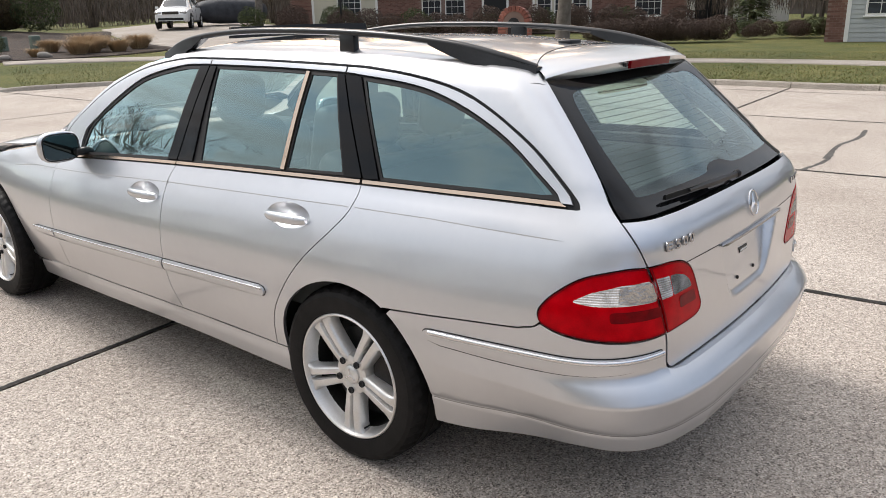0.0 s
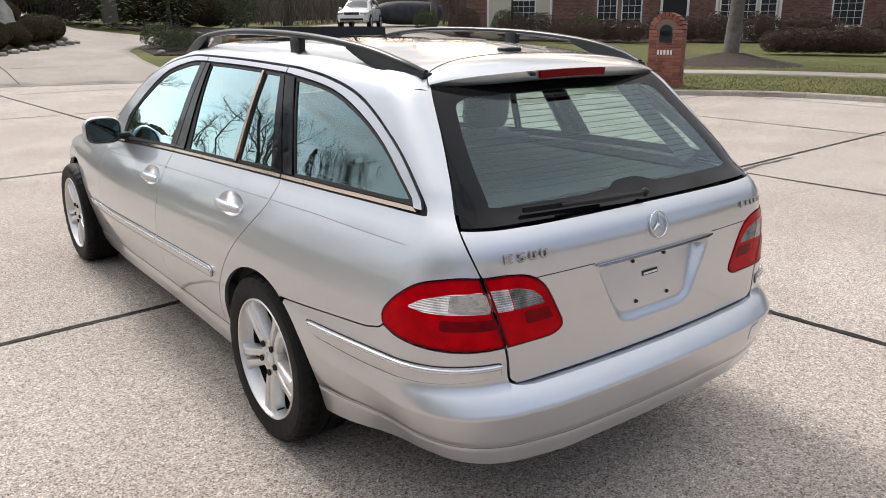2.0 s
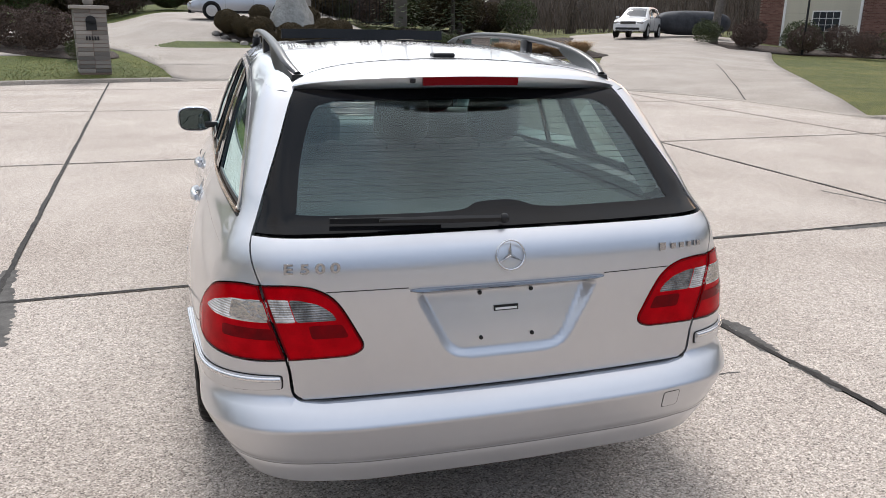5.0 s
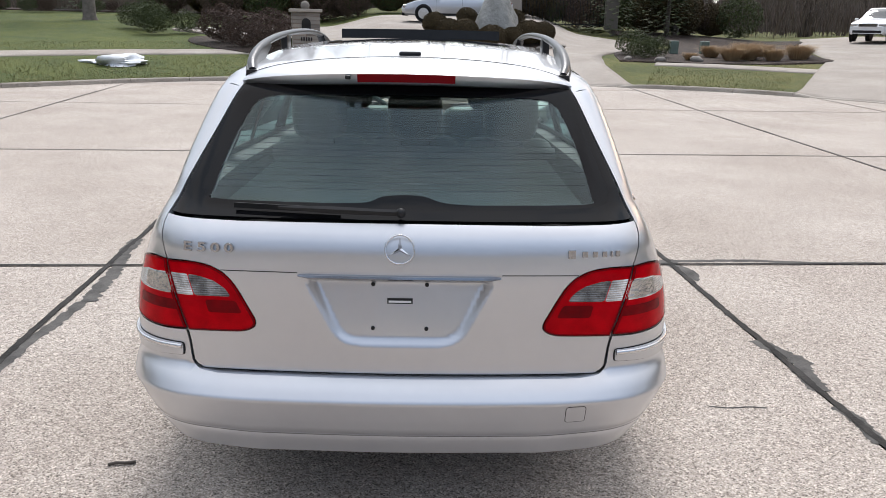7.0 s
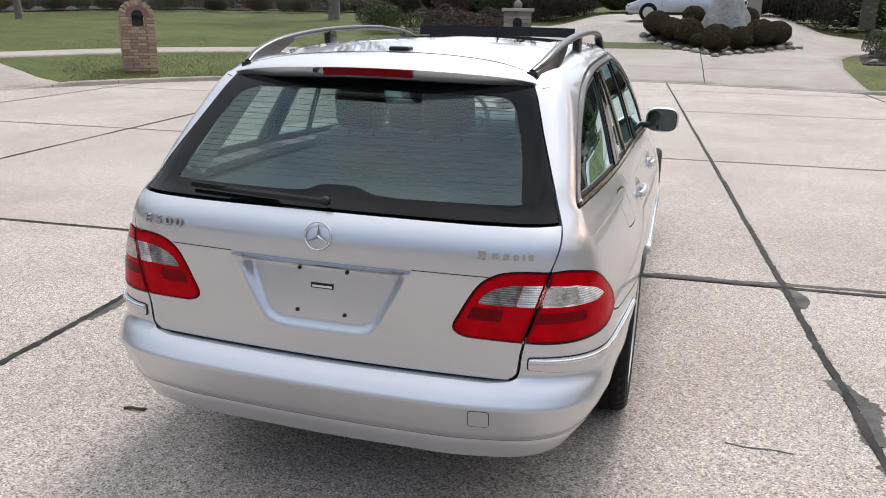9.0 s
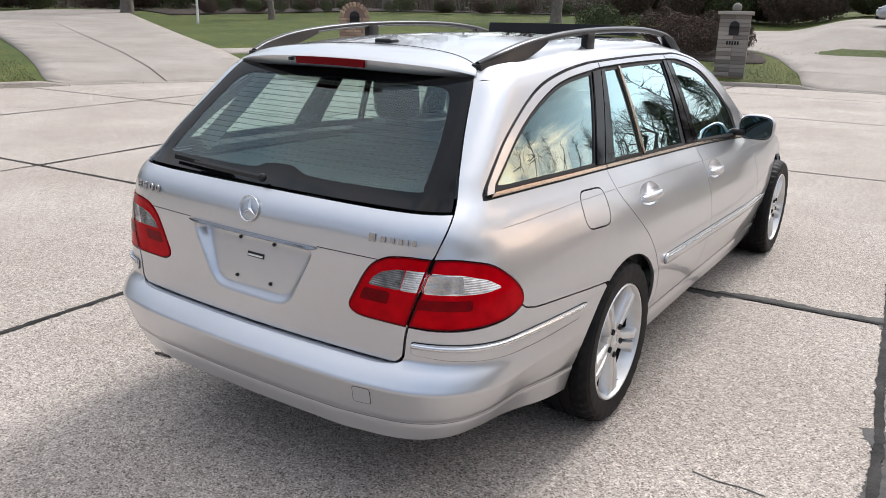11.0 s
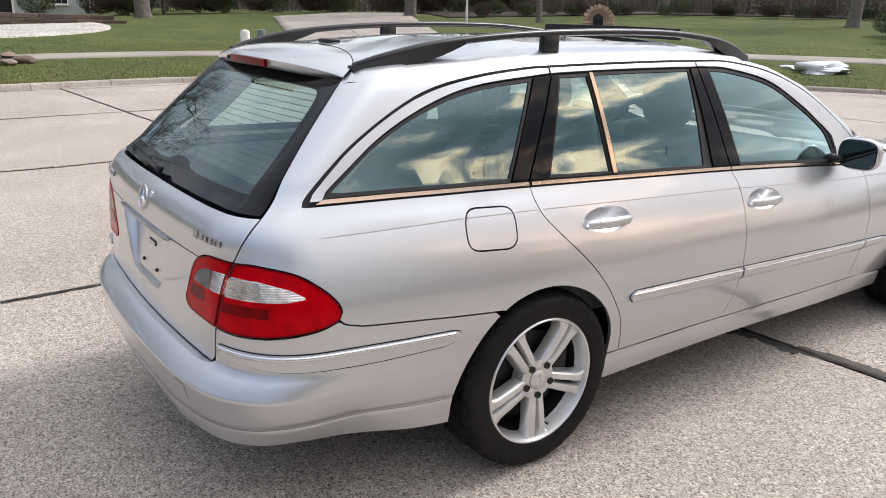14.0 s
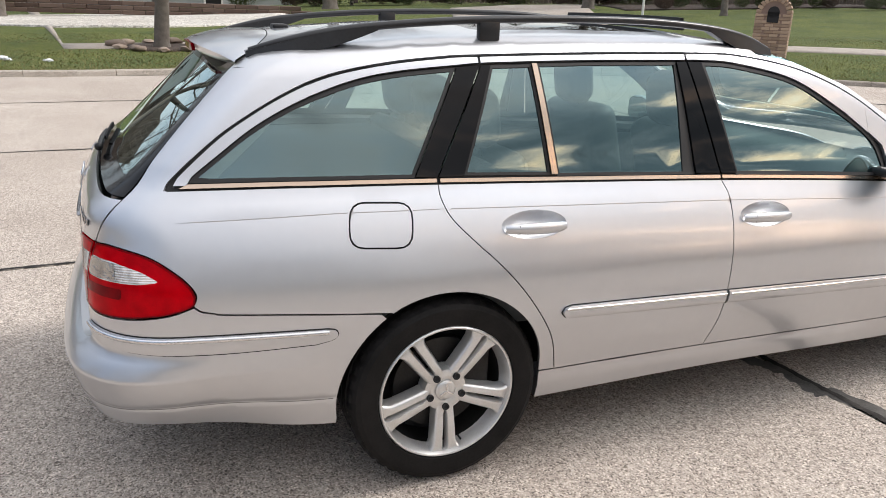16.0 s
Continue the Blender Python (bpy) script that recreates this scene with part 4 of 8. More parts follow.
    nrm = shell(line[:, 0], line[:, 1]) - np.stack([np.minimum(ctr[:, 0], XC), np.maximum(ctr[:, 1], YC), ctr[:, 2]], -1)
    nrm /= np.linalg.norm(nrm, axis=1)[:, None]
    pth = ctr + nrm * 0.008
    part("bumper_trim", tube([(sd * x, y, z) for x, y, z in pth], ring_section(0.006, 0.0075, 12)), CHROME, pd, "chrome bumper trim", 60)
    return d_front, d_rear


for sd in (1, -1):
    side_of_car(sd)

# tailgate
inner_lamp = spl(LAMP_IN, 6)
right_edge = join(spl(GATE[:4]), GATE[4:6], [(0.571, 0.648)], inner_lamp[::-1], [(0.629, 0.849)], spl([GATE[6], (0.655, 0.92), GATE[7]]))
RECESS = rounded_poly([(0.263, 0.812), (0.175, 0.640), (0.13, 0.620), (-0.13, 0.620), (-0.175, 0.640), (-0.263, 0.812)], 0.03)
gate_loop = join(right_edge, [(0.45, 0.9585), (0.0, 0.9605), (-0.45, 0.9585)], (right_edge * [-1, 1])[::-1])
gate = panel("tailgate", car, PAINT, [gate_loop, inset(RECESS, -0.012)[::-1]], wrap, gap=0.0017, step=0.03)


def dish(u, z):
    """Depth of the number-plate recess."""
    lp = inset(RECESS, -0.012)
    p = np.stack([u, z], -1)
    d = np.full(len(p), 1e9)
    for a, b in zip(lp, np.roll(lp, -1, 0)):
        t = np.clip(((p - a) @ (b - a)) / ((b - a) @ (b - a)), 0, 1)
        d = np.minimum(d, np.linalg.norm(p - a - t[:, None] * (b - a), axis=1))
    k = np.clip(d / 0.030, 0, 1)
    return -(0.012 + 0.030 * np.clip((z - 0.62) / 0.19, 0, 1)) * k * k * (3 - 2 * k)


panel("plate_recess", gate, PAINT, [inset(RECESS, -0.012)], wrap, off=dish, step=0.010, thick=0.0)
panel("tailgate_skin", car, DARK, [join(spl(GATE[:6]), [(0.60, 0.75), (0.64, 0.93), (0, 0.94), (-0.64, 0.93), (-0.60, 0.75)], (spl(GATE[:6]) * [-1, 1])[::-1])], wrap, off=-0.045, step=0.06, thick=0.0)
bar = [tuple(wrap(np.array([s]), np.array([0.822]))[0] + np.array([0, -0.006, 0])) for s in np.linspace(-0.282, 0.282, 21)]
part("chrome_bar", tube(bar, [(-0.008, -0.007), (0.002, -0.009), (0.008, -0.004), (0.006, 0.003), (-0.003, 0.005), (-0.008, 0.004)], scales=[0.35] + [0.9] * 19 + [0.35]), SHADED_CHROME, gate, "chrome bar over the number plate recess", 50)
for s, z in ((-0.076, 0.788), (0.076, 0.788), (-0.076, 0.664), (0.076, 0.664)):
    q = wrap(np.array([s]), np.array([z]))[0]
    sc = lathe([(0.0, -0.004), (0.0045, -0.004), (0.006, -0.001), (0.006, 0.003), (0.0, 0.003)], 12)
    part("plate_screw", sc, BLACK_TRIM, gate, "black plate screw", 30, pose(q[0], q[1] + 0.010 + 0.030 * (z - 0.62) / 0.19, q[2], 0, 0, 90))
q = wrap(np.array([0.0]), np.array([0.742]))[0]
lab = part("sticker", box((0.072, 0.002, 0.016), (0, 0, 0)), BLACK_TRIM, gate, "small dark printed sticker", matrix=pose(q[0], q[1] + 0.0300, q[2], -9, 0, 0))
part("sticker_bar", box((0.064, 0.001, 0.006), (0, -0.0016, -0.002)), WHITE_PLASTIC, lab, "pale printed bars")
# tailgate crease above the recess
for sgn in (1, -1):
    ln = [tuple(wrap(np.array([s]), np.array([0.828]))[0] + np.array([0, 0.0005, 0])) for s in np.linspace(sgn * 0.285, sgn * 0.486, 9)]
    part("gate_seam", tube(ln, [(-0.0012, -0.0012), (0.0012, -0.0012), (0.0012, 0.0012), (-0.0012, 0.0012)]), SEAL, gate, "thin dark seam")
# inner tail lamps on the gate
for sgn in (1, -1):
    lp = join(inner_lamp) * [sgn, 1]
    whole = inset(lp, 0.002)
    lm = panel("tail_lamp", gate, LAMP_BOWL, [inset(whole, 0.002)], wrap, off=lambda u, z: -0.005 - 0.004 * np.sin((z - 0.65) * 32) ** 2, step=0.014, thick=0.02, label="red and clear tail lamp")
    cl = rounded_poly([(sgn * a, b) for a, b in ((0.463, 0.752), (0.476, 0.775), (0.503, 0.797), (0.54, 0.810), (0.565, 0.812), (0.550, 0.752))], 0.008)
    cw = rounded_poly([(sgn * a, b) for a, b in ((0.552, 0.752), (0.567, 0.812), (0.617, 0.812), (0.600, 0.752))], 0.005)
    lens_a = panel("lens", lm, RED_LENS, [whole, cl, cw], wrap, off=0.002, step=0.02, thick=0.006, label="red plastic lens")
    lens_b = panel("smoked_lens", lm, LENS_SMOKED, [inset(cl, -0.0005)], wrap, off=0.002, step=0.02, thick=0.0, label="smoked grey lens")
    lens_c = panel("clear_lens", lm, LENS_CLEAR, [inset(cw, -0.0005)], wrap, off=0.002, step=0.02, thick=0.0, label="clear plastic lens")
    rb = rounded_poly([(sgn * a, b) for a, b in ((0.452, 0.741), (0.525, 0.741), (0.518, 0.704), (0.437, 0.704))], 0.008)
    panel("reflex_block", lm, RED_DEEP, [rb], wrap, off=0.0032, step=0.02, thick=0.0, label="darker ribbed red reflector")
    panel("lamp_edge", lm, RED_DEEP, [whole, inset(whole, 0.004)[::-1]], wrap, off=0.003, step=0.02, thick=0.0, label="dark red lens edge")

# rear window
gl_edge = spl([(0.664, 0.966), (0.669, 1.075), (0.679, 1.19), (0.709, 1.311)])
gl_loop = join([(0.0, 0.965)], [(0.35, 0.964)], gl_edge, [(0.4, 1.313), (0.0, 1.314), (-0.4, 1.313)], (gl_edge * [-1, 1])[::-1], [(-0.35, 0.964)])
pane_r = [(0.20, 1.001), (0.535, 1.004), (0.566, 1.018), (0.578, 1.13), (0.570, 1.218), (0.54, 1.262), (0.42, 1.279), (0.0, 1.285)]
pane_l = [(-x, z) for x, z in pane_r[::-1]][1:]
pane_loop = join(spl(pane_r[:3]), spl(pane_r[2:]), spl(pane_l[:-2]), spl(pane_l[-3:]), spl([(-0.20, 1.001), (-0.10, 1.005), (-0.05, 1.020), (0.05, 1.022), (0.12, 1.006), (0.20, 1.001)]))
rw = panel("rear_window", gate, BLACK_GLOSS, [inset(gl_loop, 0.002), pane_loop[::-1]], wrap, off=-0.002, step=0.03, thick=0.008, label="rear window with a black border")
pn = panel("pane", rw, GLASS_REAR, [inset(pane_loop, -0.002)], wrap, off=-0.003, step=0.04, thick=0.0)
pn.visible_shadow = False
for k, z in enumerate(np.linspace(1.035, 1.262, 15)):
    w = float(np.interp(z, [1.0, 1.13, 1.225, 1.28], [0.555, 0.565, 0.555, 0.50]))
    ln = [tuple(wrap(np.array([s]), np.array([z]))[0] + np.array([0, 0.006, -0.003])) for s in np.linspace(-w, w, 21)]
    part("heating_wire", tube(ln, [(-0.0008, -0.0010), (0.0008, -0.0010), (0.0008, 0.0010), (-0.0008, 0.0010)]), BLACK_TRIM, rw, "thin dark heating wire")
# wiper
wp = [tuple(wrap(np.array([s]), np.array([z]))[0] + np.array([0, -0.020, 0.012])) for s, z in zip(np.linspace(-0.475, 0.0, 12), np.linspace(0.985, 0.976, 12))]
wiper = part("wiper", tube(wp[3:], [(-0.006, -0.008), (0.006, -0.008), (0.007, 0.003), (0.0, 0.009), (-0.007, 0.003)], scales=[0.5, 0.7, 0.9, 1.1, 1.15, 1.1, 1.0, 1.0, 1.1]), BLACK_TRIM, gate, "black rear wiper", 40)
part("wiper_blade", tube([(a, b + 0.010, c - 0.002) for a, b, c in wp[:8]], [(-0.006, -0.007), (0.006, -0.007), (0.003, 0.007), (-0.003, 0.007)]), RUBBER, wiper, "rubber blade")
cap = bmesh.new()
bmesh.ops.create_uvsphere(cap, u_segments=16, v_segments=10, radius=0.014)
part("wiper_cap", cap, BLACK_TRIM, wiper, "round pivot cap", 60, Matrix.Translation(wp[-1]))

# badge: a ring with three spokes, and letters
q = wrap(np.array([0.0]), np.array([0.899]))[0]
tilt = pose(q[0], q[1] - 0.004, q[2], -14, 0, 0)
emb = part("round_badge", tube([(0.040 * math.cos(a), 0, 0.040 * math.sin(a)) for a in np.linspace(0, 2 * math.pi, 40, endpoint=False)], ring_section(0.0028, 0.0035, 8), up=(0, 1, 0), closed=True), CHROME, gate, "chrome ring badge with three spokes", 60, tilt)
for a in (90, 210, 330):
    c, s = math.cos(radians(a)), math.sin(radians(a))
    b = bmesh.new()
    tip, l, r, top = (0.038 * c, -0.001, 0.038 * s), (-0.006 * s, 0.002, 0.006 * c), (0.006 * s, 0.002, -0.006 * c), (0, -0.006, 0)
    vs = [b.verts.new(p) for p in (tip, l, top, r)]
    b.faces.new((vs[0], vs[1], vs[2])), b.faces.new((vs[0], vs[2], vs[3])), b.faces.new((vs[0], vs[3], vs[1]))
    part("badge_spoke", b, CHROME, emb)


def letters(text, at, z, size):
    """Raised chrome characters on the tailgate, one part each."""
    for ch, s in zip(text, at):
        cu = bpy.data.curves.new("letter", 'FONT')
        cu.body, cu.size, cu.extrude, cu.bevel_depth, cu.offset, cu.align_x = ch, size, 0.0022, 0.0008, 0.0004, 'CENTER'
        tmp = bpy.data.objects.new("letter", cu)
        scene.collection.objects.link(tmp)
        me = bpy.data.meshes.new_from_object(tmp.evaluated_get(bpy.context.evaluated_depsgraph_get()))
        bpy.data.objects.remove(tmp)
        a, b = wrap(np.array([s - 0.01]), np.array([z]))[0], wrap(np.array([s + 0.01]), np.array([z]))[0]
        m = (a + b) / 2
        yaw = math.degrees(math.atan2(b[1] - a[1], b[0] - a[0]))
        ob = new("letter", me)
        me.materials.clear()
        me.materials.append(SHADED_CHROME)
        ob.parent = gate
        ob.matrix_basis = pose(m[0], m[1] - 0.003, m[2], 84, 0, yaw) @ Matrix.Diagonal((1.42, 1, 1, 1))
        tagged(ob, "chrome raised letter")


letters("E500", (-0.566, -0.530, -0.497, -0.464), 0.880, 0.036)
# the drive badge: plain chrome shapes
for s, w in ((0.468, 0.026), (0.500, 0.020), (0.525, 0.018), (0.548, 0.016), (0.566, 0.006), (0.582, 0.016)):
    m = wrap(np.array([s]), np.array([0.888]))[0]
    part("drive_badge", box((w * 0.8, 0.004, 0.024 if w > 0.022 else 0.017), (0, 0, 0), 0.0012), SHADED_CHROME, gate, "plain chrome badge bar", matrix=pose(m[0], m[1] - 0.002, m[2], -6, 0, math.degrees(math.atan2(0.15 * m[0], 1)) + 3))

# rear bumper
BUMP = table([0.26, 0.30, 0.34, 0.38, 0.42, 0.480, 0.505, 0.520, 0.532, 0.540], [0.44, 0.64, 0.80, 0.90, 0.96, 1.01, 0.66, 0.42, 0.18, 0.0], 0.0035)


SEAM_AT = table([0.0, 0.5, 0.8, 1.0, 1.36], [0.373, 0.373, 0.372, 0.360, 0.344], 0.05)


def seam_height(s):
    """Height of the bumper's groove, a little lower towards the wheels."""
    return np.interp(np.abs(s), *SEAM_AT)


def bulge(s, z):
    """How far the bumper stands out from the body."""
    s = np.abs(s)
    q = np.clip((s - 0.40) / 0.64, 0, 1)
    amp = 0.002 + 0.078 * (1 - q * q * (3 - 2 * q))
    k = np.clip(np.interp(z, *BUMP), 0, None)
    groove = 0.004 * np.clip(1 - np.abs(z - seam_height(s)) / 0.005, 0, 1)
    tuck = 0.22 * np.clip(0.475 - z, 0, 1) * np.clip((s - 0.40) / 0.35, 0, 1) * (0.44 + 0.56 * np.cos(np.clip((s - 0.70) / 0.70, 0, 1) * math.pi))
    f = np.clip((s - 0.80) / 0.56, 0, 1)
    fill = 0.0085 * np.sin(f * math.pi) ** 2 * np.clip((0.54 - z) / 0.06, 0, 1)
    return amp * k - groove - tuck + fill


b_top = join([(1.463, 0.6175)], spl([(1.463, 0.6175), (1.226, 0.637), (0.964, 0.656), (0.919, 0.664), (0.892, 0.671), (0.875, 0.684)]), spl([(0.875, 0.684), (0.826, 0.664), (0.744, 0.651), (0.647, 0.646), (0.5745, 0.648)]),
             spl([(0.5745, 0.648), (0.5685, 0.612), (0.5635, 0.555), (0.5475, 0.536), (0.50, 0.529)]), [(0.0, 0.528)])
a_low = [(p[0] + 1.664, p[1]) for p in arch(0, ARCH_R, 124.5, 189.5, 24)[1:]]
b_bot = spl([(a_low[-1][0], 0.242), (1.0, 0.256), (0.7, 0.290), (0.35, 0.303), (0.0, 0.303)])
bump_half = join(b_bot[::-1], a_low[::-1], b_top[1:])
bump_loop = join(bump_half, (bump_half * [-1, 1])[::-1])
seam_s = np.arange(-1.30, 1.30, 0.009)
seam_rows = np.vstack([np.stack([seam_s, seam_height(seam_s) + d], -1) for d in (-0.006, 0, 0.006)] + [np.stack([seam_s, np.full(len(seam_s), z)], -1) for z in (0.460, 0.466, 0.471, 0.476, 0.481, 0.486, 0.491, 0.497)])
panel("rear_bumper", car, PAINT, [bump_loop], wrap, off=bulge, gap=0.002, step=0.016, thick=0.05, folds=seam_rows)
line_s = np.linspace(-1.285, 1.285, 80)
# a grey strip over the groove, painted for the shade inside it
panel("bumper_line", car, SEAM_SHADE, [np.vstack([np.stack([line_s, seam_height(line_s) - 0.0016], -1), np.stack([line_s, seam_height(line_s) + 0.0012], -1)[::-1]])], wrap, off=lambda s, z: bulge(s, z) + 0.0044, step=0.03, thick=0.0, label="thin grey line for the groove's shade")
tow = rounded_poly([(0.460, 0.468), (0.507, 0.468), (0.507, 0.418), (0.460, 0.418)], 0.008)
panel("tow_cover", car, PAINT, [tow], wrap, off=lambda s, z: bulge(s, z) + 0.0012, step=0.02, thick=0.003)
panel("tow_gap", car, SEAL, [inset(tow, -0.0018), inset(tow, 0.0005)[::-1]], wrap, off=lambda s, z: bulge(s, z) + 0.0006, step=0.02, thick=0.0, label="thin dark gap")

# front end: bumper, grille, lamps
def nose(x, z):
    x, z = np.asarray(x, float), np.asarray(z, float)
    lo, hi = np.full(x.shape, 2.4), np.full(x.shape, 3.9)
    for _ in range(36):
        m = (lo + hi) / 2
        inn = body(x, m, z) < 0
        lo, hi = np.where(inn, m, lo), np.where(inn, hi, m)
    return np.stack([-x, lo, z], -1) * np.array([-1, 1, 1])


nose_flip = lambda x, z: nose(-np.asarray(x, float), z)
fb = join(spl([(-0.80, 0.30), (-0.4, 0.22), (0.4, 0.22), (0.80, 0.30)]), [(0.80, 0.56)], spl([(0.78, 0.565), (0.4, 0.545), (-0.4, 0.545), (-0.78, 0.565)]))
panel("front_bumper", car, PAINT, [fb], nose_flip, step=0.05, thick=0.03)
panel("grille", car, BLACK_TRIM, [rounded(-0.33, 0.555, 0.33, 0.70, 0.03)], nose_flip, step=0.05, off=-0.01, label="black radiator grille")
for sgn in (1, -1):
    for cx, r in ((0.46, 0.07), (0.61, 0.085)):
        ring = [(sgn * cx + r * math.cos(a), 0.635 + r * math.sin(a)) for a in np.linspace(0, 2 * math.pi, 28, endpoint=False)]
        panel("headlamp", car, REFLECTOR, [np.array(ring)], nose_flip, step=0.03, label="round clear headlamp")

# roof rails
for sd in (1, -1):
    rp = spl([(0.502, -0.540, 1.347), (0.524, -0.44, 1.376), (0.536, -0.25, 1.414), (0.540, 0.05, 1.443), (0.540, 0.40, 1.458), (0.536, 0.80, 1.460), (0.528, 1.10, 1.442), (0.520, 1.28, 1.412), (0.512, 1.40, 1.372)], 5)
    k = [0.75 + 0.25 * min(1, i / 6, (len(rp) - 1 - i) / 6) for i in range(len(rp))]
    rail = part("roof_rail", tube([(sd * x, y, z) for x, y, z in rp], ring_section(0.016, 0.0125, 12), scales=k), RAIL_BLACK, car, "black roof rail", 60)
    for ya, yb in ((-0.55, -0.16), (1.10, 1.41)):
        ys = np.linspace(ya, yb, 9)
        zs = np.interp(ys, rp[:, 1], rp[:, 2])
        xs = np.interp(ys, rp[:, 1], rp[:, 0])
        f = bmesh.new()
        rows = []
        for x, y, z in zip(xs, ys, zs):
            t = (y - ya) / (yb - ya) if ya < 0 else (yb - y) / (yb - ya)
            lift = max(0.0, (t - 0.35) / 0.65) ** 1.5
            zr = float(roof_chart(np.array([x]), np.array([y]))[0, 2])
            rows.append([f.verts.new((sd * (x + d), y, h)) for d, h in ((-0.020, (zr - 0.012) * (1 - lift) + (z - 0.012) * lift), (-0.016, z), (0.016, z), (0.024 - 0.008 * lift, (zr - 0.018) * (1 - lift) + (z - 0.012) * lift))])
        for a, b in zip(rows[:-1], rows[1:]):
            for i in range(4):
                f.faces.new((a[i], a[(i + 1) % 4], b[(i + 1) % 4], b[i]))
        f.faces.new(rows[0]), f.faces.new(rows[-1])
        part("rail_foot", f, RAIL_BLACK, rail, "", 40)
    part("rail_foot", box((0.03, 0.075, 0.075), (sd * 0.538, 0.215, 1.415), 0.008, 2), RAIL_BLACK, rail, "", 40)


# ---- wheels ----
def tyre_mesh():
    prof = [(0.228, 0.100), (0.240, 0.114), (0.275, 0.1195), (0.296, 0.118), (0.311, 0.111), (0.320, 0.101), (0.3265, 0.085), (0.3275, 0.060), (0.321, 0.058), (0.321, 0.050),
            (0.328, 0.048), (0.328, 0.012), (0.321, 0.010), (0.321, 0.002), (0.328, 0.0), (0.328, -0.04), (0.321, -0.042), (0.321, -0.05), (0.3275, -0.052), (0.3265, -0.085), (0.311, -0.111), (0.275, -0.1195), (0.232, -0.100)]
    n = 168
    bm = lathe(prof, n)
    bm.verts.ensure_lookup_table()
    for k in (5, 6, 7, 18, 19):
        for i in range(n):
            if (i + (1 if k % 2 else 0)) % 4 == 0:
                v = bm.verts[k * n + i]
                f = (math.hypot(v.co.y, v.co.z) - (0.006 if k < 7 else 0.006)) / math.hypot(v.co.y, v.co.z)
                v.co.y *= f
                v.co.z *= f
    for i in range(n):
        for k, d in ((3, 0.0012), (4, 0.001)):
            if (i // 3) % 2:
                bm.verts[k * n + i].co.x += d
    return bm


def spoke_mesh(a):
    """A broad spoke along the angle a, split by a slot into two bars that flare at the rim."""
    bm = bmesh.new()
    for sgn in (1, -1):
        rows = []
        for r in np.linspace(0.046, 0.229, 15):
            t = (r - 0.046) / 0.183
            g = 0.0035 + 0.0065 * t if 0.16 < t < 0.93 else 0.0
            h = 0.0315 + 0.0125 * t + 0.024 * max(0.0, (t - 0.78) / 0.22) ** 2
            f = 0.091 + 0.015 * math.sin(t * math.pi * 0.55) - 0.006 * max(0.0, (t - 0.85) / 0.15) ** 2
            dip = 0.024 if g else 0.0
            sec = [(g * 0.6, f - 0.004 - dip), (g, f - 0.005 - dip * 0.1), (g + 0.003, f - 0.001), (h - 0.009, f), (h - 0.004, f - 0.003), (h, f - 0.011), (h + 0.005, f - 0.045)]
            rows.append([bm.verts.new((x, r * math.cos(a) - sgn * q * math.sin(a), r * math.sin(a) + sgn * q * math.cos(a))) for q, x in sec])
        for p, q in zip(rows[:-1], rows[1:]):
            for i in range(6):
                bm.faces.new((p[i], p[i + 1], q[i + 1], q[i]))
    return bm


WHEEL_R, RIM_R = 0.320, 0.229


def build_wheel():
    rim = lathe([(0.150, -0.085), (0.212, -0.09), (0.234, -0.108), (0.238, -0.104), (0.238, 0.098), (0.240, 0.110), (0.236, 0.1145), (0.231, 0.113), (0.226, 0.103), (0.219, 0.072), (0.213, 0.060)], 72)
    w = part("wheel", rim, ALLOY, car, "silver alloy wheel with five twin spokes", 35)
    part("barrel", lathe([(0.2135, 0.061), (0.209, 0.02), (0.205, -0.03), (0.200, -0.08)], 48), STEEL, w, "dark inner barrel", 35)
    part("tyre", tyre_mesh(), RUBBER, w, "black tyre", 18)
    for i in range(5):
        part("spoke", spoke_mesh(radians(-90 + 72 * i)), ALLOY, w, "", 35)
    part("hub", lathe([(0.0, 0.080), (0.032, 0.084), (0.045, 0.092), (0.058, 0.0935), (0.074, 0.088), (0.080, 0.070), (0.080, 0.04)], 40), ALLOY, w, "", 35)
    cap = part("hub_cap", lathe([(0.0, 0.0985), (0.02, 0.0985), (0.030, 0.096), (0.0355, 0.092), (0.0355, 0.085)], 36), ALLOY, w, "round hub cap with three raised spokes", 35)
    for k in range(3):
        a = radians(90 + 120 * k)
        part("cap_spoke", box((0.003, 0.024, 0.005), (0.0995, 0.014, 0), m=Matrix.Rotation(a, 4, 'X')), CHROME, cap)
    for i in range(5):
        a = radians(-90 + 72 * i)
        part("wheel_bolt", lathe([(0.0, 0.0905), (0.006, 0.0915), (0.0075, 0.094), (0.0115, 0.0955), (0.0125, 0.0945), (0.0125, 0.085)], 14), DARK, w, "dark recessed wheel bolt", 30, Matrix.Translation((0.005, 0.057 * math.cos(a), 0.057 * math.sin(a))))
    part("brake_disc", lathe([(0.05, 0.03), (0.165, 0.03), (0.165, 0.0), (0.05, 0.0)], 40), STEEL, w, "grey brake disc", 30)
    part("brake_caliper", box((0.06, 0.10, 0.17), (0.03, 0.125, 0.06), 0.015, 2), STEEL, w, "grey brake caliper", 40)
    part("wheel_back", lathe([(0.0, -0.02), (0.205, -0.02)], 40), DARK, w)
    part("valve", box((0.03, 0.006, 0.006), (0.085, 0.06, -0.195), 0.002), BLACK_TRIM, w, "black tyre valve")
    for ob in [w] + list(w.children):
        k = WHEEL_R / 0.328 if ob.name.startswith("tyre") else RIM_R / 0.240
        ob.data.transform(Matrix.Diagonal((1, k, k, 1)))
    return w


wheel_0 = build_wheel()
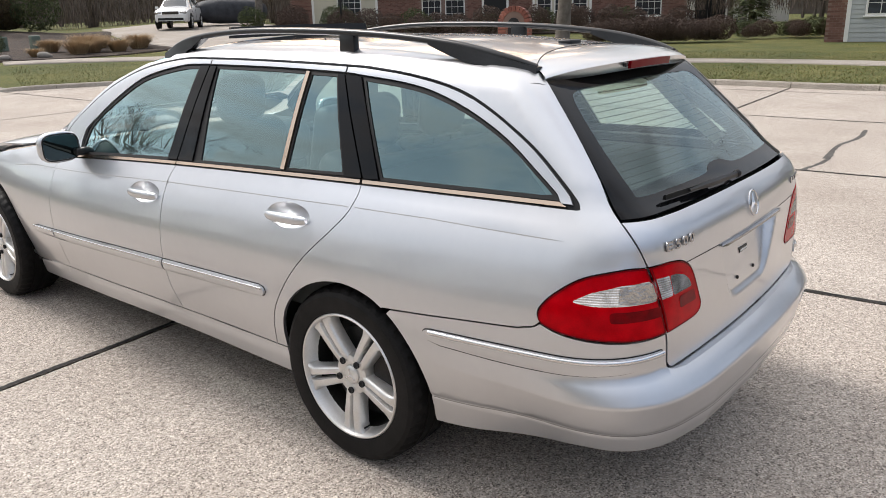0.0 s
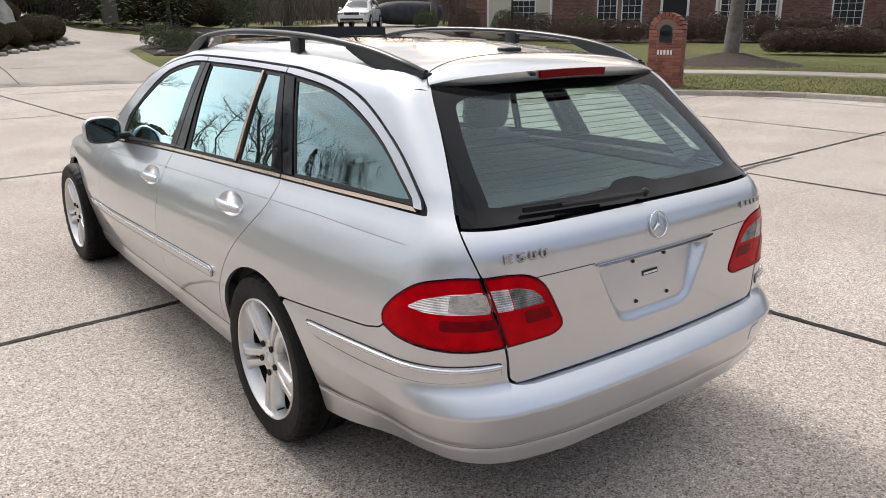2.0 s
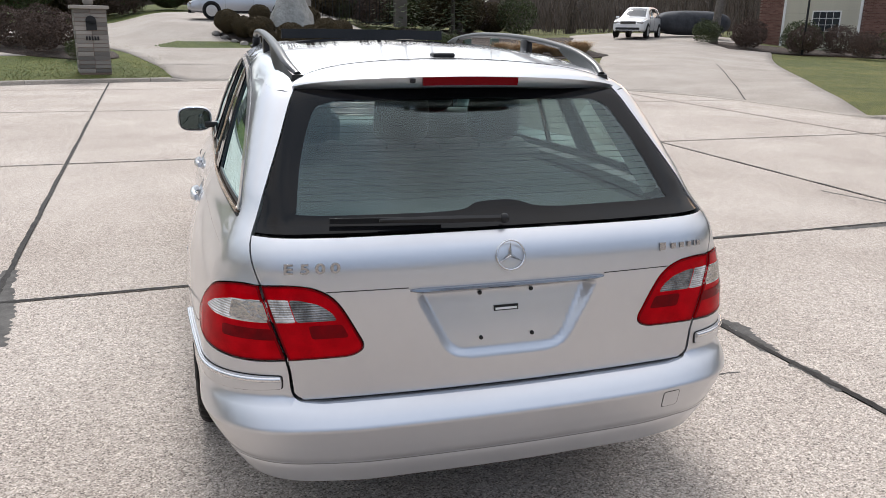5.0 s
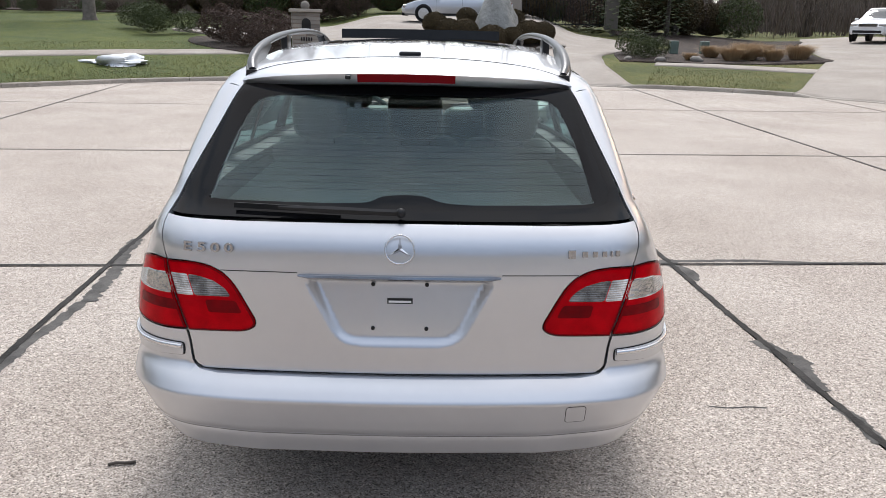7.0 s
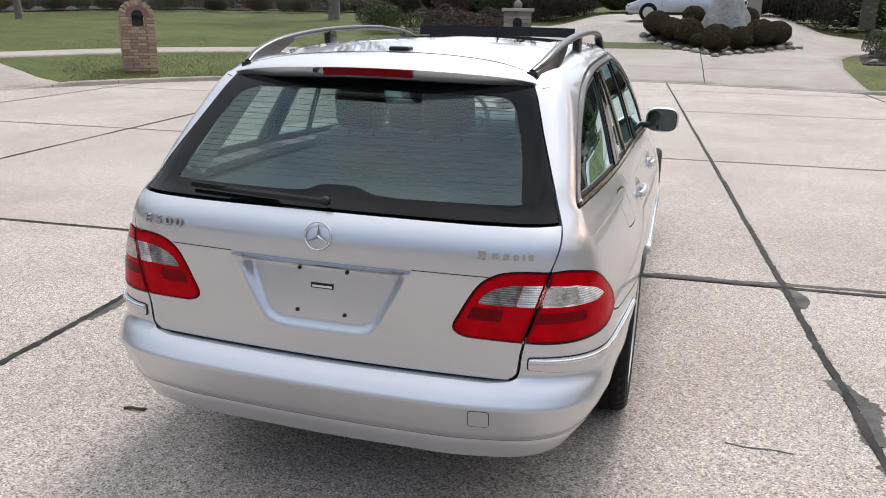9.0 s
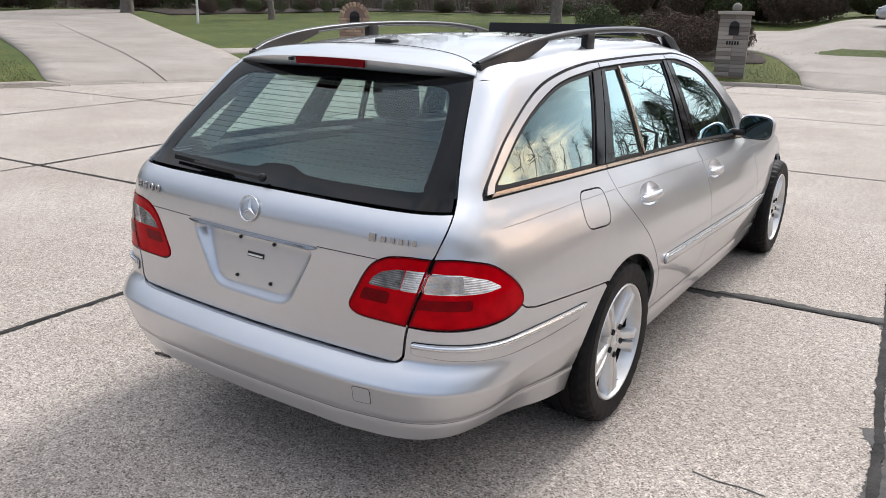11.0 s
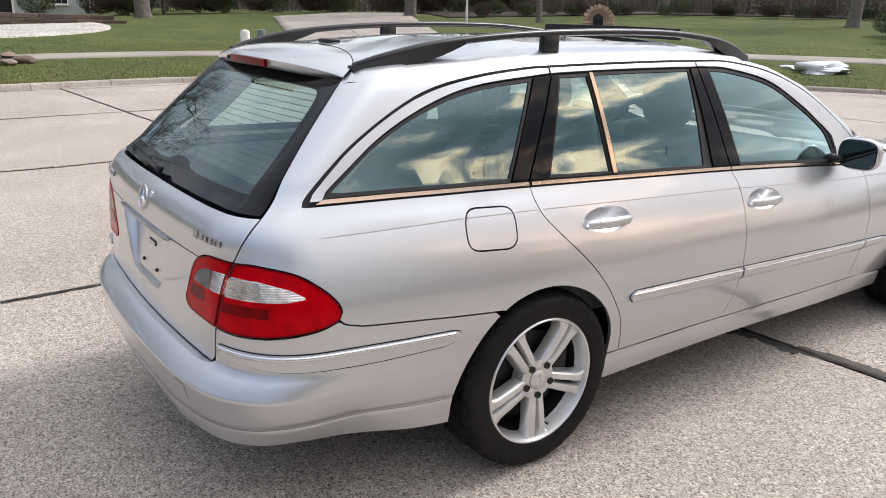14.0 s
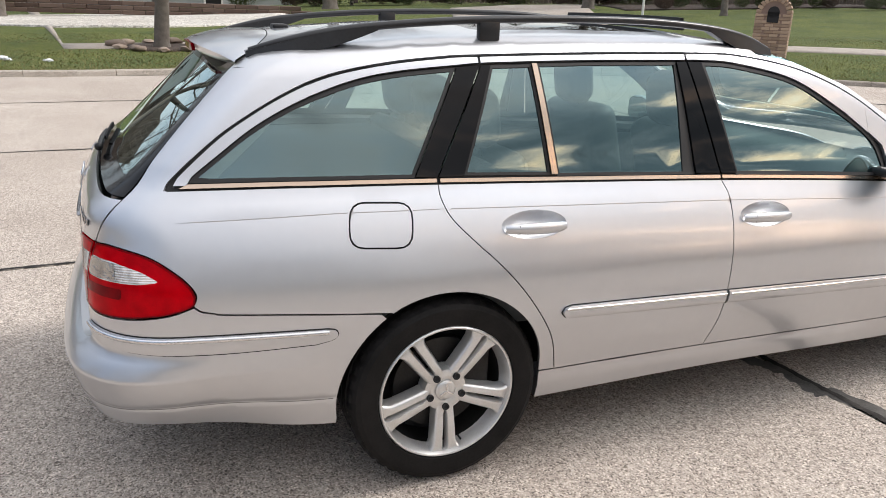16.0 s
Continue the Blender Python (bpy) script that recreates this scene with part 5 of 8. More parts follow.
wheel_0.matrix_basis = Matrix.Translation((0.752, -0.015, WHEEL_R - 0.002))
for x, y, yaw in ((0.752, 2.854, 0), (-0.752, -0.015, 180), (-0.752, 2.854, 180)):
    copy_thing(wheel_0, pose(x, y, WHEEL_R - 0.002, 0, 0, yaw))

# wheel housings and floor pan
for sd in (1, -1):
    for y in (0, 2.854):
        wl_bm = bmesh.new()
        rows = []
        for a in np.linspace(-8, 188, 25):
            c, s = math.cos(radians(a)), math.sin(radians(a))
            rows.append([wl_bm.verts.new((sd * x, y + r * c, 0.326 + r * s * 0.96)) for x, r in ((0.80, 0.380), (0.785, 0.392), (0.52, 0.392), (0.52, 0.05))])
        for p, q in zip(rows[:-1], rows[1:]):
            for i in range(3):
                wl_bm.faces.new((p[i], p[i + 1], q[i + 1], q[i]))
        part("wheel_housing", wl_bm, DARK, car, "dark wheel housing", 40)
pan = bmesh.new()
box((1.36, 3.5, 0.06), (0, 1.60, 0.25), 0.02, 1, pan)
box((1.0, 0.65, 0.2), (0, -0.70, 0.42), 0.05, 1, pan)
box((0.16, 0.5, 0.13), (0.40, -0.72, 0.37), 0.05, 2, pan)
part("floor_pan", pan, DARK, car, "dark underside")


# ---- cabin ----
def cushion(size, at, bevel, tilt=0.0, bm=None):
    return box(size, (0, 0, 0), bevel, 4, bm, Matrix.Translation(at) @ Matrix.Rotation(radians(tilt), 4, 'X'))


def headrest(parent, x, y, z):
    h = cushion((0.235, 0.13, 0.215), (x, y, z), 0.064, 8)
    ob = part("headrest", h, LEATHER, parent, "dark padded headrest", 60)
    for d in (-0.06, 0.06):
        part("headrest_post", tube([(x + d, y + 0.01, z - 0.15), (x + d, y, z - 0.07)], ring_section(0.006, 0.006, 8)), CHROME, ob, "", 60)


for x in (-0.37, 0.37):
    st = part("front_seat", cushion((0.50, 0.52, 0.16), (x, 1.48, 0.56), 0.06, 6), SEAT_LIT, car, "grey leather front seat", 60)
    part("backrest", cushion((0.50, 0.15, 0.58), (x, 1.20, 0.79), 0.065, 14), SEAT_LIT, st, "", 60)
    headrest(st, x, 1.10, 1.17)
bench = part("rear_seat", cushion((1.24, 0.50, 0.16), (0, 0.66, 0.55), 0.06, 5), SEAT_LIT, car, "grey leather rear bench", 60)
for x, w in ((-0.41, 0.40), (0.0, 0.40), (0.41, 0.40)):
    part("backrest", cushion((w, 0.15, 0.54), (x, 0.36, 0.76), 0.06, 16), SEAT_LIT, bench, "", 60)
    headrest(bench, x, 0.24, 1.125)
blind = tube([(-0.60, 0.20, 0.965), (0.60, 0.20, 0.965)], ring_section(0.045, 0.035, 14))
part("blind_cassette", blind, CABIN, car, "dark luggage blind cassette", 60)
part("luggage_blind", box((1.12, 0.92, 0.006), (0, -0.30, 0.955), 0.002), CABIN, car, "dark luggage blind")
trim_low = join([(-0.98, 0.55), (2.05, 0.40), (2.05, 0.86)], part_of(BELT, 2.0, -0.90) - np.array([0, 0.012]), [(-0.98, 0.94)])
for sd in (1, -1):
    panel("door_lining", car, CABIN, [trim_low], side=-sd, off=-0.085, thick=0.0, step=0.12, label="dark door and luggage lining")
    sill_l = join(part_of(BELT, -0.86, 1.95) - np.array([0, 0.004]), (part_of(BELT, -0.86, 1.95) - np.array([0, 0.03]))[::-1])
    p0 = [shell(np.array([u]), np.array([z]))[0] for u, z in part_of(BELT, -0.80, 1.9)[::3]]
    part("window_ledge", tube([(sd * (q[0] - 0.05), q[1], q[2] - 0.012) for q in p0], [(-0.05, -0.02), (0.045, -0.02), (0.045, 0.006), (-0.05, 0.012)]), CABIN, car, "dark window ledge", 30)
head_loop = join(np.stack([edge_x - 0.03, edge_y], -1)[1:], np.stack([-edge_x + 0.03, edge_y], -1)[::-1][:-1])
panel("headliner", car, HEADLINER, [head_loop], roof_chart, off=-0.035, thick=0.0, step=0.12, label="pale cloth headliner")
part("dashboard", cushion((1.36, 0.42, 0.26), (0, 2.02, 0.80), 0.09), CABIN, car, "dark dashboard", 60)
part("load_floor", box((1.1, 1.2, 0.03), (0, -0.35, 0.56), 0.005), CABIN, car, "dark load floor")
sw = part("steering_wheel", tube([(0.185 * math.cos(a), 0, 0.185 * math.sin(a)) for a in np.linspace(0, 2 * math.pi, 36, endpoint=False)], ring_section(0.015, 0.015, 8), up=(0, 1, 0), closed=True), CABIN, car, "dark steering wheel", 60, pose(-0.37, 1.74, 0.90, -24, 0, 0))
part("steering_boss", box((0.30, 0.05, 0.09), (0, 0.01, 0), 0.03, 3), CABIN, sw, "", 60)
for sd in (1, -1):
    pil = [(0.545, -0.40, 1.285), (0.592, -0.55, 1.13), (0.625, -0.71, 0.99)]
    part("pillar_lining", tube([(sd * x, y, z) for x, y, z in pil], [(-0.024, -0.018), (0.024, -0.018), (0.024, 0.018), (-0.024, 0.018)], up=(1, 0, 0)), HEADLINER, car, "pale pillar lining", 30)
part("cabin_mirror", box((0.24, 0.03, 0.07), (0, 1.50, 1.335), 0.014, 3), BLACK_TRIM, car, "dark cabin mirror", 50)


# ---- ground materials ----
def ground_mat(name, stops, scale, bump, stain, rough=0.9, fleck=0.5):
    """Stony ground: cells of several colours, stained by large noise, in world metres."""
    m = bpy.data.materials.new(name)
    m.use_nodes = True
    nt = m.node_tree
    N, Lk = nt.nodes, nt.links
    b = N["Principled BSDF"]
    b.inputs["Roughness"].default_value = rough
    geo = N.new("ShaderNodeNewGeometry")
    vor = N.new("ShaderNodeTexVoronoi")
    vor.inputs["Scale"].default_value = scale
    vor.inputs["Randomness"].default_value = 1.0
    sep = N.new("ShaderNodeSeparateColor")
    ramp = N.new("ShaderNodeValToRGB")
    ramp.color_ramp.interpolation = 'LINEAR'
    el = ramp.color_ramp.elements
    while len(el) < len(stops):
        el.new(0.5)
    for e, (p, c) in zip(el, stops):
        e.position, e.color = p, (*c, 1)
    big = N.new("ShaderNodeTexNoise")
    big.inputs["Scale"].default_value = 0.55
    big.inputs["Detail"].default_value = 8
    big.inputs["Roughness"].default_value = 0.62
    br = N.new("ShaderNodeValToRGB")
    br.color_ramp.elements[0].position, br.color_ramp.elements[1].position = 0.36, 0.66
    br.color_ramp.elements[0].color, br.color_ramp.elements[1].color = (*stain[0], 1), (*stain[1], 1)
    mid = N.new("ShaderNodeTexNoise")
    mid.inputs["Scale"].default_value = 34
    mid.inputs["Detail"].default_value = 6
    mr = N.new("ShaderNodeMapRange")
    mr.inputs["From Min"].default_value, mr.inputs["From Max"].default_value = 0.3, 0.7
    mr.inputs["To Min"].default_value, mr.inputs["To Max"].default_value = 0.80, 1.14
    mul = N.new("ShaderNodeMix")
    mul.data_type, mul.blend_type = 'RGBA', 'MULTIPLY'
    mul.inputs["Factor"].default_value = 1.0
    mul2 = N.new("ShaderNodeMix")
    mul2.data_type, mul2.blend_type = 'RGBA', 'MULTIPLY'
    mul2.inputs["Factor"].default_value = 1.0
    bn = N.new("ShaderNodeBump")
    bn.inputs["Strength"].default_value, bn.inputs["Distance"].default_value = bump
    for n in (vor, big, mid):
        Lk.new(geo.outputs["Position"], n.inputs["Vector"])
    Lk.new(vor.outputs["Color"], sep.inputs["Color"])
    Lk.new(sep.outputs["Red"], ramp.inputs["Fac"])
    Lk.new(big.outputs["Fac"], br.inputs["Fac"])
    Lk.new(ramp.outputs["Color"], mul.inputs["A"])
    Lk.new(br.outputs["Color"], mul.inputs["B"])
    Lk.new(mid.outputs["Fac"], mr.inputs["Value"])
    Lk.new(mul.outputs["Result"], mul2.inputs["A"])
    Lk.new(mr.outputs["Result"], mul2.inputs["B"])
    Lk.new(mul2.outputs["Result"], b.inputs["Base Color"])
    Lk.new(vor.outputs["Distance"], bn.inputs["Height"])
    bn.invert = True
    Lk.new(bn.outputs["Normal"], b.inputs["Normal"])
    return m


AGGREGATE = ground_mat("exposed_aggregate", [(0.0, (0.09, 0.076, 0.066)), (0.14, (0.25, 0.216, 0.186)), (0.5, (0.420, 0.375, 0.338)), (0.82, (0.505, 0.457, 0.415)), (1.0, (0.72, 0.665, 0.605))], 190, (0.6, 0.003), ((0.84, 0.80, 0.76), (1.06, 1.04, 1.01)))
SMOOTH_CONCRETE = ground_mat("smooth_concrete", [(0.0, (0.265, 0.236, 0.206)), (0.5, (0.335, 0.300, 0.264)), (1.0, (0.40, 0.362, 0.322))], 60, (0.25, 0.002), ((0.82, 0.79, 0.76), (1.05, 1.04, 1.03)))
KERB_STONE = ground_mat("kerb_concrete", [(0.0, (0.26, 0.235, 0.205)), (0.5, (0.40, 0.365, 0.325)), (1.0, (0.52, 0.48, 0.43))], 70, (0.4, 0.004), ((0.72, 0.69, 0.65), (1.05, 1.03, 1.0)))
LAWN = ground_mat("lawn_turf", [(0.0, (0.044, 0.054, 0.009)), (0.5, (0.088, 0.102, 0.017)), (0.8, (0.137, 0.128, 0.034)), (1.0, (0.20, 0.162, 0.072))], 38, (1.0, 0.02), ((0.62, 0.72, 0.50), (1.25, 1.12, 1.05)), 0.95)
# the lawn to the west is fresher, the one to the east more straw-coloured
lt = LAWN.node_tree
l_geo, l_sep, l_map, l_ramp, l_mul = (lt.nodes.new(k) for k in ("ShaderNodeNewGeometry", "ShaderNodeSeparateXYZ", "ShaderNodeMapRange", "ShaderNodeValToRGB", "ShaderNodeMix"))
l_map.inputs["From Min"].default_value, l_map.inputs["From Max"].default_value = -9.0, 9.0
l_ramp.color_ramp.elements[0].color, l_ramp.color_ramp.elements[1].color = (0.72, 0.92, 0.42, 1), (0.95, 0.98, 0.86, 1)
l_mul.data_type, l_mul.blend_type = 'RGBA', 'MULTIPLY'
l_mul.inputs["Factor"].default_value = 1.0
l_base = lt.nodes["Principled BSDF"].inputs["Base Color"]
lt.links.new(l_base.links[0].from_socket, l_mul.inputs["A"])
lt.links.new(l_geo.outputs["Position"], l_sep.inputs["Vector"])
lt.links.new(l_sep.outputs["X"], l_map.inputs["Value"])
lt.links.new(l_map.outputs["Result"], l_ramp.inputs["Fac"])
lt.links.new(l_ramp.outputs["Color"], l_mul.inputs["B"])
lt.links.new(l_mul.outputs["Result"], l_base)
MULCH = ground_mat("bark_mulch", [(0.0, (0.018, 0.013, 0.010)), (0.5, (0.045, 0.032, 0.024)), (1.0, (0.085, 0.06, 0.045))], 28, (1.0, 0.03), ((0.7, 0.7, 0.7), (1.2, 1.1, 1.05)), 0.95)
GRAVEL = ground_mat("white_gravel", [(0.0, (0.30, 0.28, 0.25)), (0.5, (0.55, 0.52, 0.47)), (1.0, (0.75, 0.73, 0.68))], 16, (1.0, 0.04), ((0.8, 0.78, 0.75), (1.05, 1.05, 1.05)), 0.9)
SEALANT = mat("grey_joint_sealant", (0.055, 0.052, 0.049), 0.85, 0, 0, (90, 0.6, 0.004), ((0.12, 0.113, 0.105), 9), 0.2)
TAR = mat("tar_filler", (0.010, 0.0095, 0.009), 0.75, 0, 0, (90, 0.6, 0.004), ((0.045, 0.041, 0.038), 7), 0.15)
BRICK_BASE = mat("mortar", (0.25, 0.175, 0.14), 0.95, 0, 0, (60, 0.4, 0.004), ((0.20, 0.14, 0.115), 4))
BARK = mat("grey_bark", (0.10, 0.085, 0.07), 0.95, 0, 0, (30, 1.0, 0.02), ((0.17, 0.15, 0.13), 6))
TWIG = mat("twig_bark", (0.055, 0.045, 0.038), 0.95, 0, 0, (), ((0.09, 0.075, 0.062), 3))
SNOW = mat("old_snow", (0.78, 0.80, 0.83), 0.8, 0, 0, (25, 0.8, 0.02), ((0.60, 0.61, 0.62), 5))


def varied(name, a, b, rough=0.9, bump=()):
    """A material whose pieces differ in tone from one to the next."""
    m = mat(name, a, rough, 0, 0, bump)
    nt = m.node_tree
    info = nt.nodes.new("ShaderNodeObjectInfo")
    geo = nt.nodes.new("ShaderNodeNewGeometry")
    add = nt.nodes.new("ShaderNodeMath")
    add.operation = 'ADD'
    frac = nt.nodes.new("ShaderNodeMath")
    frac.operation = 'FRACT'
    ramp = nt.nodes.new("ShaderNodeValToRGB")
    ramp.color_ramp.elements[0].color, ramp.color_ramp.elements[1].color = (*a, 1), (*b, 1)
    nt.links.new(info.outputs["Random"], add.inputs[0])
    nt.links.new(geo.outputs["Random Per Island"], add.inputs[1])
    nt.links.new(add.outputs[0], frac.inputs[0])
    nt.links.new(frac.outputs[0], ramp.inputs["Fac"])
    nt.links.new(ramp.outputs["Color"], nt.nodes["Principled BSDF"].inputs["Base Color"])
    return m


HOUSE_BRICK = varied("brown_red_brick", (0.125, 0.062, 0.048), (0.225, 0.122, 0.095), 0.9, (70, 0.5, 0.004))
BRICK = varied("red_brick", (0.17, 0.06, 0.042), (0.31, 0.12, 0.085), 0.9, (70, 0.5, 0.004))
TAN_BRICK = varied("tan_brick", (0.24, 0.17, 0.12), (0.42, 0.31, 0.22), 0.9, (70, 0.5, 0.004))
STONE = varied("grey_stone", (0.13, 0.118, 0.105), (0.33, 0.30, 0.265), 0.9, (40, 0.6, 0.008))
LEAF_DARK = varied("evergreen_leaf", (0.028, 0.042, 0.012), (0.085, 0.10, 0.03), 0.75)
LEAF_BROWN = varied("bronze_leaf", (0.045, 0.033, 0.016), (0.115, 0.082, 0.036), 0.85)
LEAF_RUST = varied("winter_twigs", (0.055, 0.037, 0.029), (0.135, 0.09, 0.07), 0.9)
STRAW = varied("straw_grass", (0.28, 0.19, 0.10), (0.48, 0.35, 0.21), 0.9)
BLADE = varied("grass_blade", (0.105, 0.125, 0.025), (0.27, 0.235, 0.11), 0.85)
SIDING = mat("cream_siding", (0.55, 0.51, 0.40), 0.7, 0, 0, (20, 0.2, 0.004), ((0.48, 0.45, 0.36), 1))
BLUE_SIDING = mat("grey_siding", (0.42, 0.44, 0.44), 0.7, 0, 0, (20, 0.2, 0.004), ((0.36, 0.38, 0.385), 1))
WHITE_TRIM = mat("white_trim", (0.78, 0.77, 0.74), 0.6, 0, 0, (30, 0.1, 0.002), ((0.70, 0.69, 0.66), 2))
SHINGLE = mat("roof_shingle", (0.07, 0.06, 0.055), 0.9, 0, 0, (18, 0.8, 0.02), ((0.12, 0.105, 0.095), 1.5))
HOUSE_GLASS = mat("house_window", (0.03, 0.035, 0.04), 0.06, 0, 0.5)
IRON = mat("black_iron", (0.015, 0.015, 0.016), 0.5, 0.3)
SUV_WHITE = mat("white_car_paint", (0.75, 0.75, 0.75), 0.3, 0, 1.0, (), ((0.70, 0.70, 0.70), 2))
COVER = mat("dark_car_cover", (0.025, 0.027, 0.032), 0.75, 0, 0, (6, 0.8, 0.03), ((0.05, 0.052, 0.06), 3))
GREY_SHEET = mat("grey_sheet", (0.20, 0.20, 0.185), 0.6, 0, 0, (6, 1.0, 0.05), ((0.32, 0.32, 0.30), 3))
GREEN_BOX = mat("green_steel_box", (0.10, 0.14, 0.115), 0.6, 0, 0, (), ((0.14, 0.18, 0.15), 4))

# ---- road ----
base = bmesh.new()
bmesh.ops.create_grid(base, x_segments=2, y_segments=2, size=1)
bmesh.ops.scale(base, vec=(97, 30, 1), verts=base.verts)
bmesh.ops.translate(base, vec=(0, -10, -0.022), verts=base.verts)
road = tagged(part("road", base, TAR), "pale exposed-aggregate concrete road in slabs with tarred joints", "road", kind="structure")
LINE_X = [-23.6, -20.0, -16.4, -12.8, -9.15, -5.45, -1.85, 1.77, 5.25, 9.05, 12.7, 16.3, 19.9, 23.5]
LINE_Y = [-29.5, -25.0, -20.5, -16.1, -11.6, -7.2, -2.8, 1.68, 6.33, 12.0, 17.0, 22.0]


def near_line(x, y):
    """From the slab grid's own measure to the world: the long joints fan out ahead."""
    fan = float(np.interp(x, [-9.15, -5.45, -1.85, 1.77, 5.25, 9.05], [-0.16, -0.14, -0.08, -0.06, 0.005, 0.02]))
    return (x + (fan if y > 0 else -0.063) * y, y + 0.062 * x)


# ---- land ----
kp = np.array(KERB + [(95, -32), (-95, -32)], float)


def kerb_radius(a):
    dx, dy = math.sin(a), math.cos(a)
    best = 1e9
    for p, q in zip(kp, np.roll(kp, -1, 0)):
        e = q - p
        den = dx * e[1] - dy * e[0]
        if abs(den) > 1e-9:
            r = (p[0] * e[1] - p[1] * e[0]) / den
            t = (p[0] * dy - p[1] * dx) / den
            if r > 0 and -1e-9 <= t <= 1 + 1e-9:
                best = min(best, r)
    return best


rings = [0.0, 0.4, 1.0, 2.0, 3.2, 4.5, 6, 8, 10.5, 13, 16, 20, 25, 31, 38, 46, 58, 75, 110, 200, 600]
va, fa = [], []
n_a, n_r = 1080, len(rings)
angles = np.linspace(-math.pi, math.pi, n_a + 1)[:-1]
reach = np.array([kerb_radius(a) for a in angles])[:, None] + np.array(rings)[None]
gx, gy = reach * np.sin(angles)[:, None], reach * np.cos(angles)[:, None]
rough = np.clip((np.array(rings) - 6) / 4, 0, 1)[None] * np.ones((n_a, 1))
wave = np.array([noise.noise((x * 0.25, y * 0.25, 0)) for x, y in zip(gx.ravel(), gy.ravel())]).reshape(gx.shape)
gz = land(gx, gy) - 0.012 + 0.025 * (wave - 1) * rough
va = list(zip(gx.ravel(), gy.ravel(), gz.ravel()))
for i in range(n_a):
    j = (i + 1) % n_a
    for k in range(n_r - 1):
        fa.append((i * n_r + k, j * n_r + k, j * n_r + k + 1, i * n_r + k + 1)[::-1])
tagged(link("ground", va, fa, LAWN), "green winter lawn that rises gently from the kerb", "lawn", kind="structure")


def land_z(x, y):
    return float(land(np.array([x]), np.array([y]))[0])


def draped(name, loop, material, lift, step, label, category):
    v, f, _ = sheet([np.array(loop, float)], step)
    z = land(v[:, 0], v[:, 1]) + lift
    faces = [tuple(int(i) for i in t) for t in f]
    sides = {(t[i], t[(i + 1) % len(t)]) for t in faces for i in range(len(t))}
    rim = sorted(e for e in sides if e[::-1] not in sides)
    low = {i: len(v) + k for k, i in enumerate(sorted({i for e in rim for i in e}))}
    faces += [(b, a, low[a], low[b]) for a, b in rim]
    top = np.column_stack([v, z])
    ob = link(name, np.vstack([top, top[sorted(low)] - [0, 0, 0.25]]), faces, material)
    return tagged(ob, label, category, kind="structure")


kerb_line = spl(KERB, 6)


def kerb_offset(d, a, b):
    """A line d outside the kerb, between two places given as shares of its length in plan angle (degrees)."""
    out = []
    for p, q in zip(kerb_line[:-1], kerb_line[1:]):
        m = (p + q) / 2
        t = (q - p) / np.hypot(*(q - p))
        ang = math.degrees(math.atan2(m[0], m[1]))
        if a <= ang <= b:
            out.append(m + d * np.array([-t[1], t[0]]))
    return np.array(out)


WALK_A, WALK_B = 4.3, 5.6
for a, b in ((-100, -64.5), (-47.5, -12), (16.2, 29.3), (54, 100)):
    draped("pavement", np.vstack([kerb_offset(WALK_A, a, b), kerb_offset(WALK_B, a, b)[::-1]]), SMOOTH_CONCRETE, 0.004, 0.45, "pale concrete pavement through the lawn", "pavement")
draped("driveway", join([(-1.8, 19.72), (-0.5, 19.75), (0.8, 19.72), (3.0, 19.22), (5.5, 18.4), (5.45, 20.4), (5.5, 22.5)], spl([(5.5, 22.5), (6.2, 26), (8.5, 29.5), (9.5, 33), (7, 40), (6, 52)]), spl([(1, 52), (-1, 41), (-8, 36.5), (-12, 33), (-9, 30), (-4.5, 26), (-2.5, 22.2), (-1.9, 20.2)])), SMOOTH_CONCRETE, 0.008, 0.5, "pale concrete driveway", "driveway")
draped("driveway", join([(9.0, 16.35), (9.7, 15.55), (10.4, 14.65), (10.9, 12.85), (11.05, 10.65), (11.15, 8.75)], spl([(11.15, 8.75), (15.4, 15.4), (20.4, 23.0), (28, 33), (33, 42)]), spl([(22, 45), (17.5, 35), (14.6, 26.5), (12.2, 21.8), (9.6, 17.2)])), SMOOTH_CONCRETE, 0.008, 0.5, "pale concrete driveway", "driveway")
draped("driveway", join([(-13.7, 6.0), (-13.2, 7.65), (-12.8, 8.7), (-12.4, 9.75), (-12.0, 10.9)], spl([(-12.0, 10.9), (-15.0, 12.2), (-25.7, 17.8), (-46, 29)]), spl([(-39, 16.2), (-24, 10.4), (-17.0, 7.5), (-14.4, 6.3)])), SMOOTH_CONCRETE, 0.008, 0.5, "pale concrete driveway", "driveway")
draped("planting_bed", spl([(-4.6, 22.4), (-3.5, 23.2), (-4.8, 26), (-8, 29), (-9.6, 29), (-9.4, 26.8), (-8.2, 24.8), (-6.6, 23.2), (-4.6, 22.4)])[:-1], MULCH, 0.014, 0.6, "dark bark mulch bed", "bed")
draped("planting_bed", spl([(6.2, 23.5), (9, 23.0), (13.6, 24.2), (14.6, 27), (17, 34.6), (20.5, 42.5), (14.5, 46), (10, 43), (10, 38), (10.6, 33), (9.3, 29.6), (7, 27.5), (6.2, 23.5)])[:-1], MULCH, 0.02, 0.6, "dark bark mulch bed", "bed")
draped("planting_bed", spl([(-34, 24.5), (-30.5, 34), (-24.5, 42), (-15, 47.5), (-17, 52), (-30, 47), (-38, 38), (-43, 29), (-34, 24.5)])[:-1], MULCH, 0.014, 0.8, "dark bark mulch bed", "bed")
mv = [(20.2, 11.6, land_z(20.2, 11.6) + 0.34)]
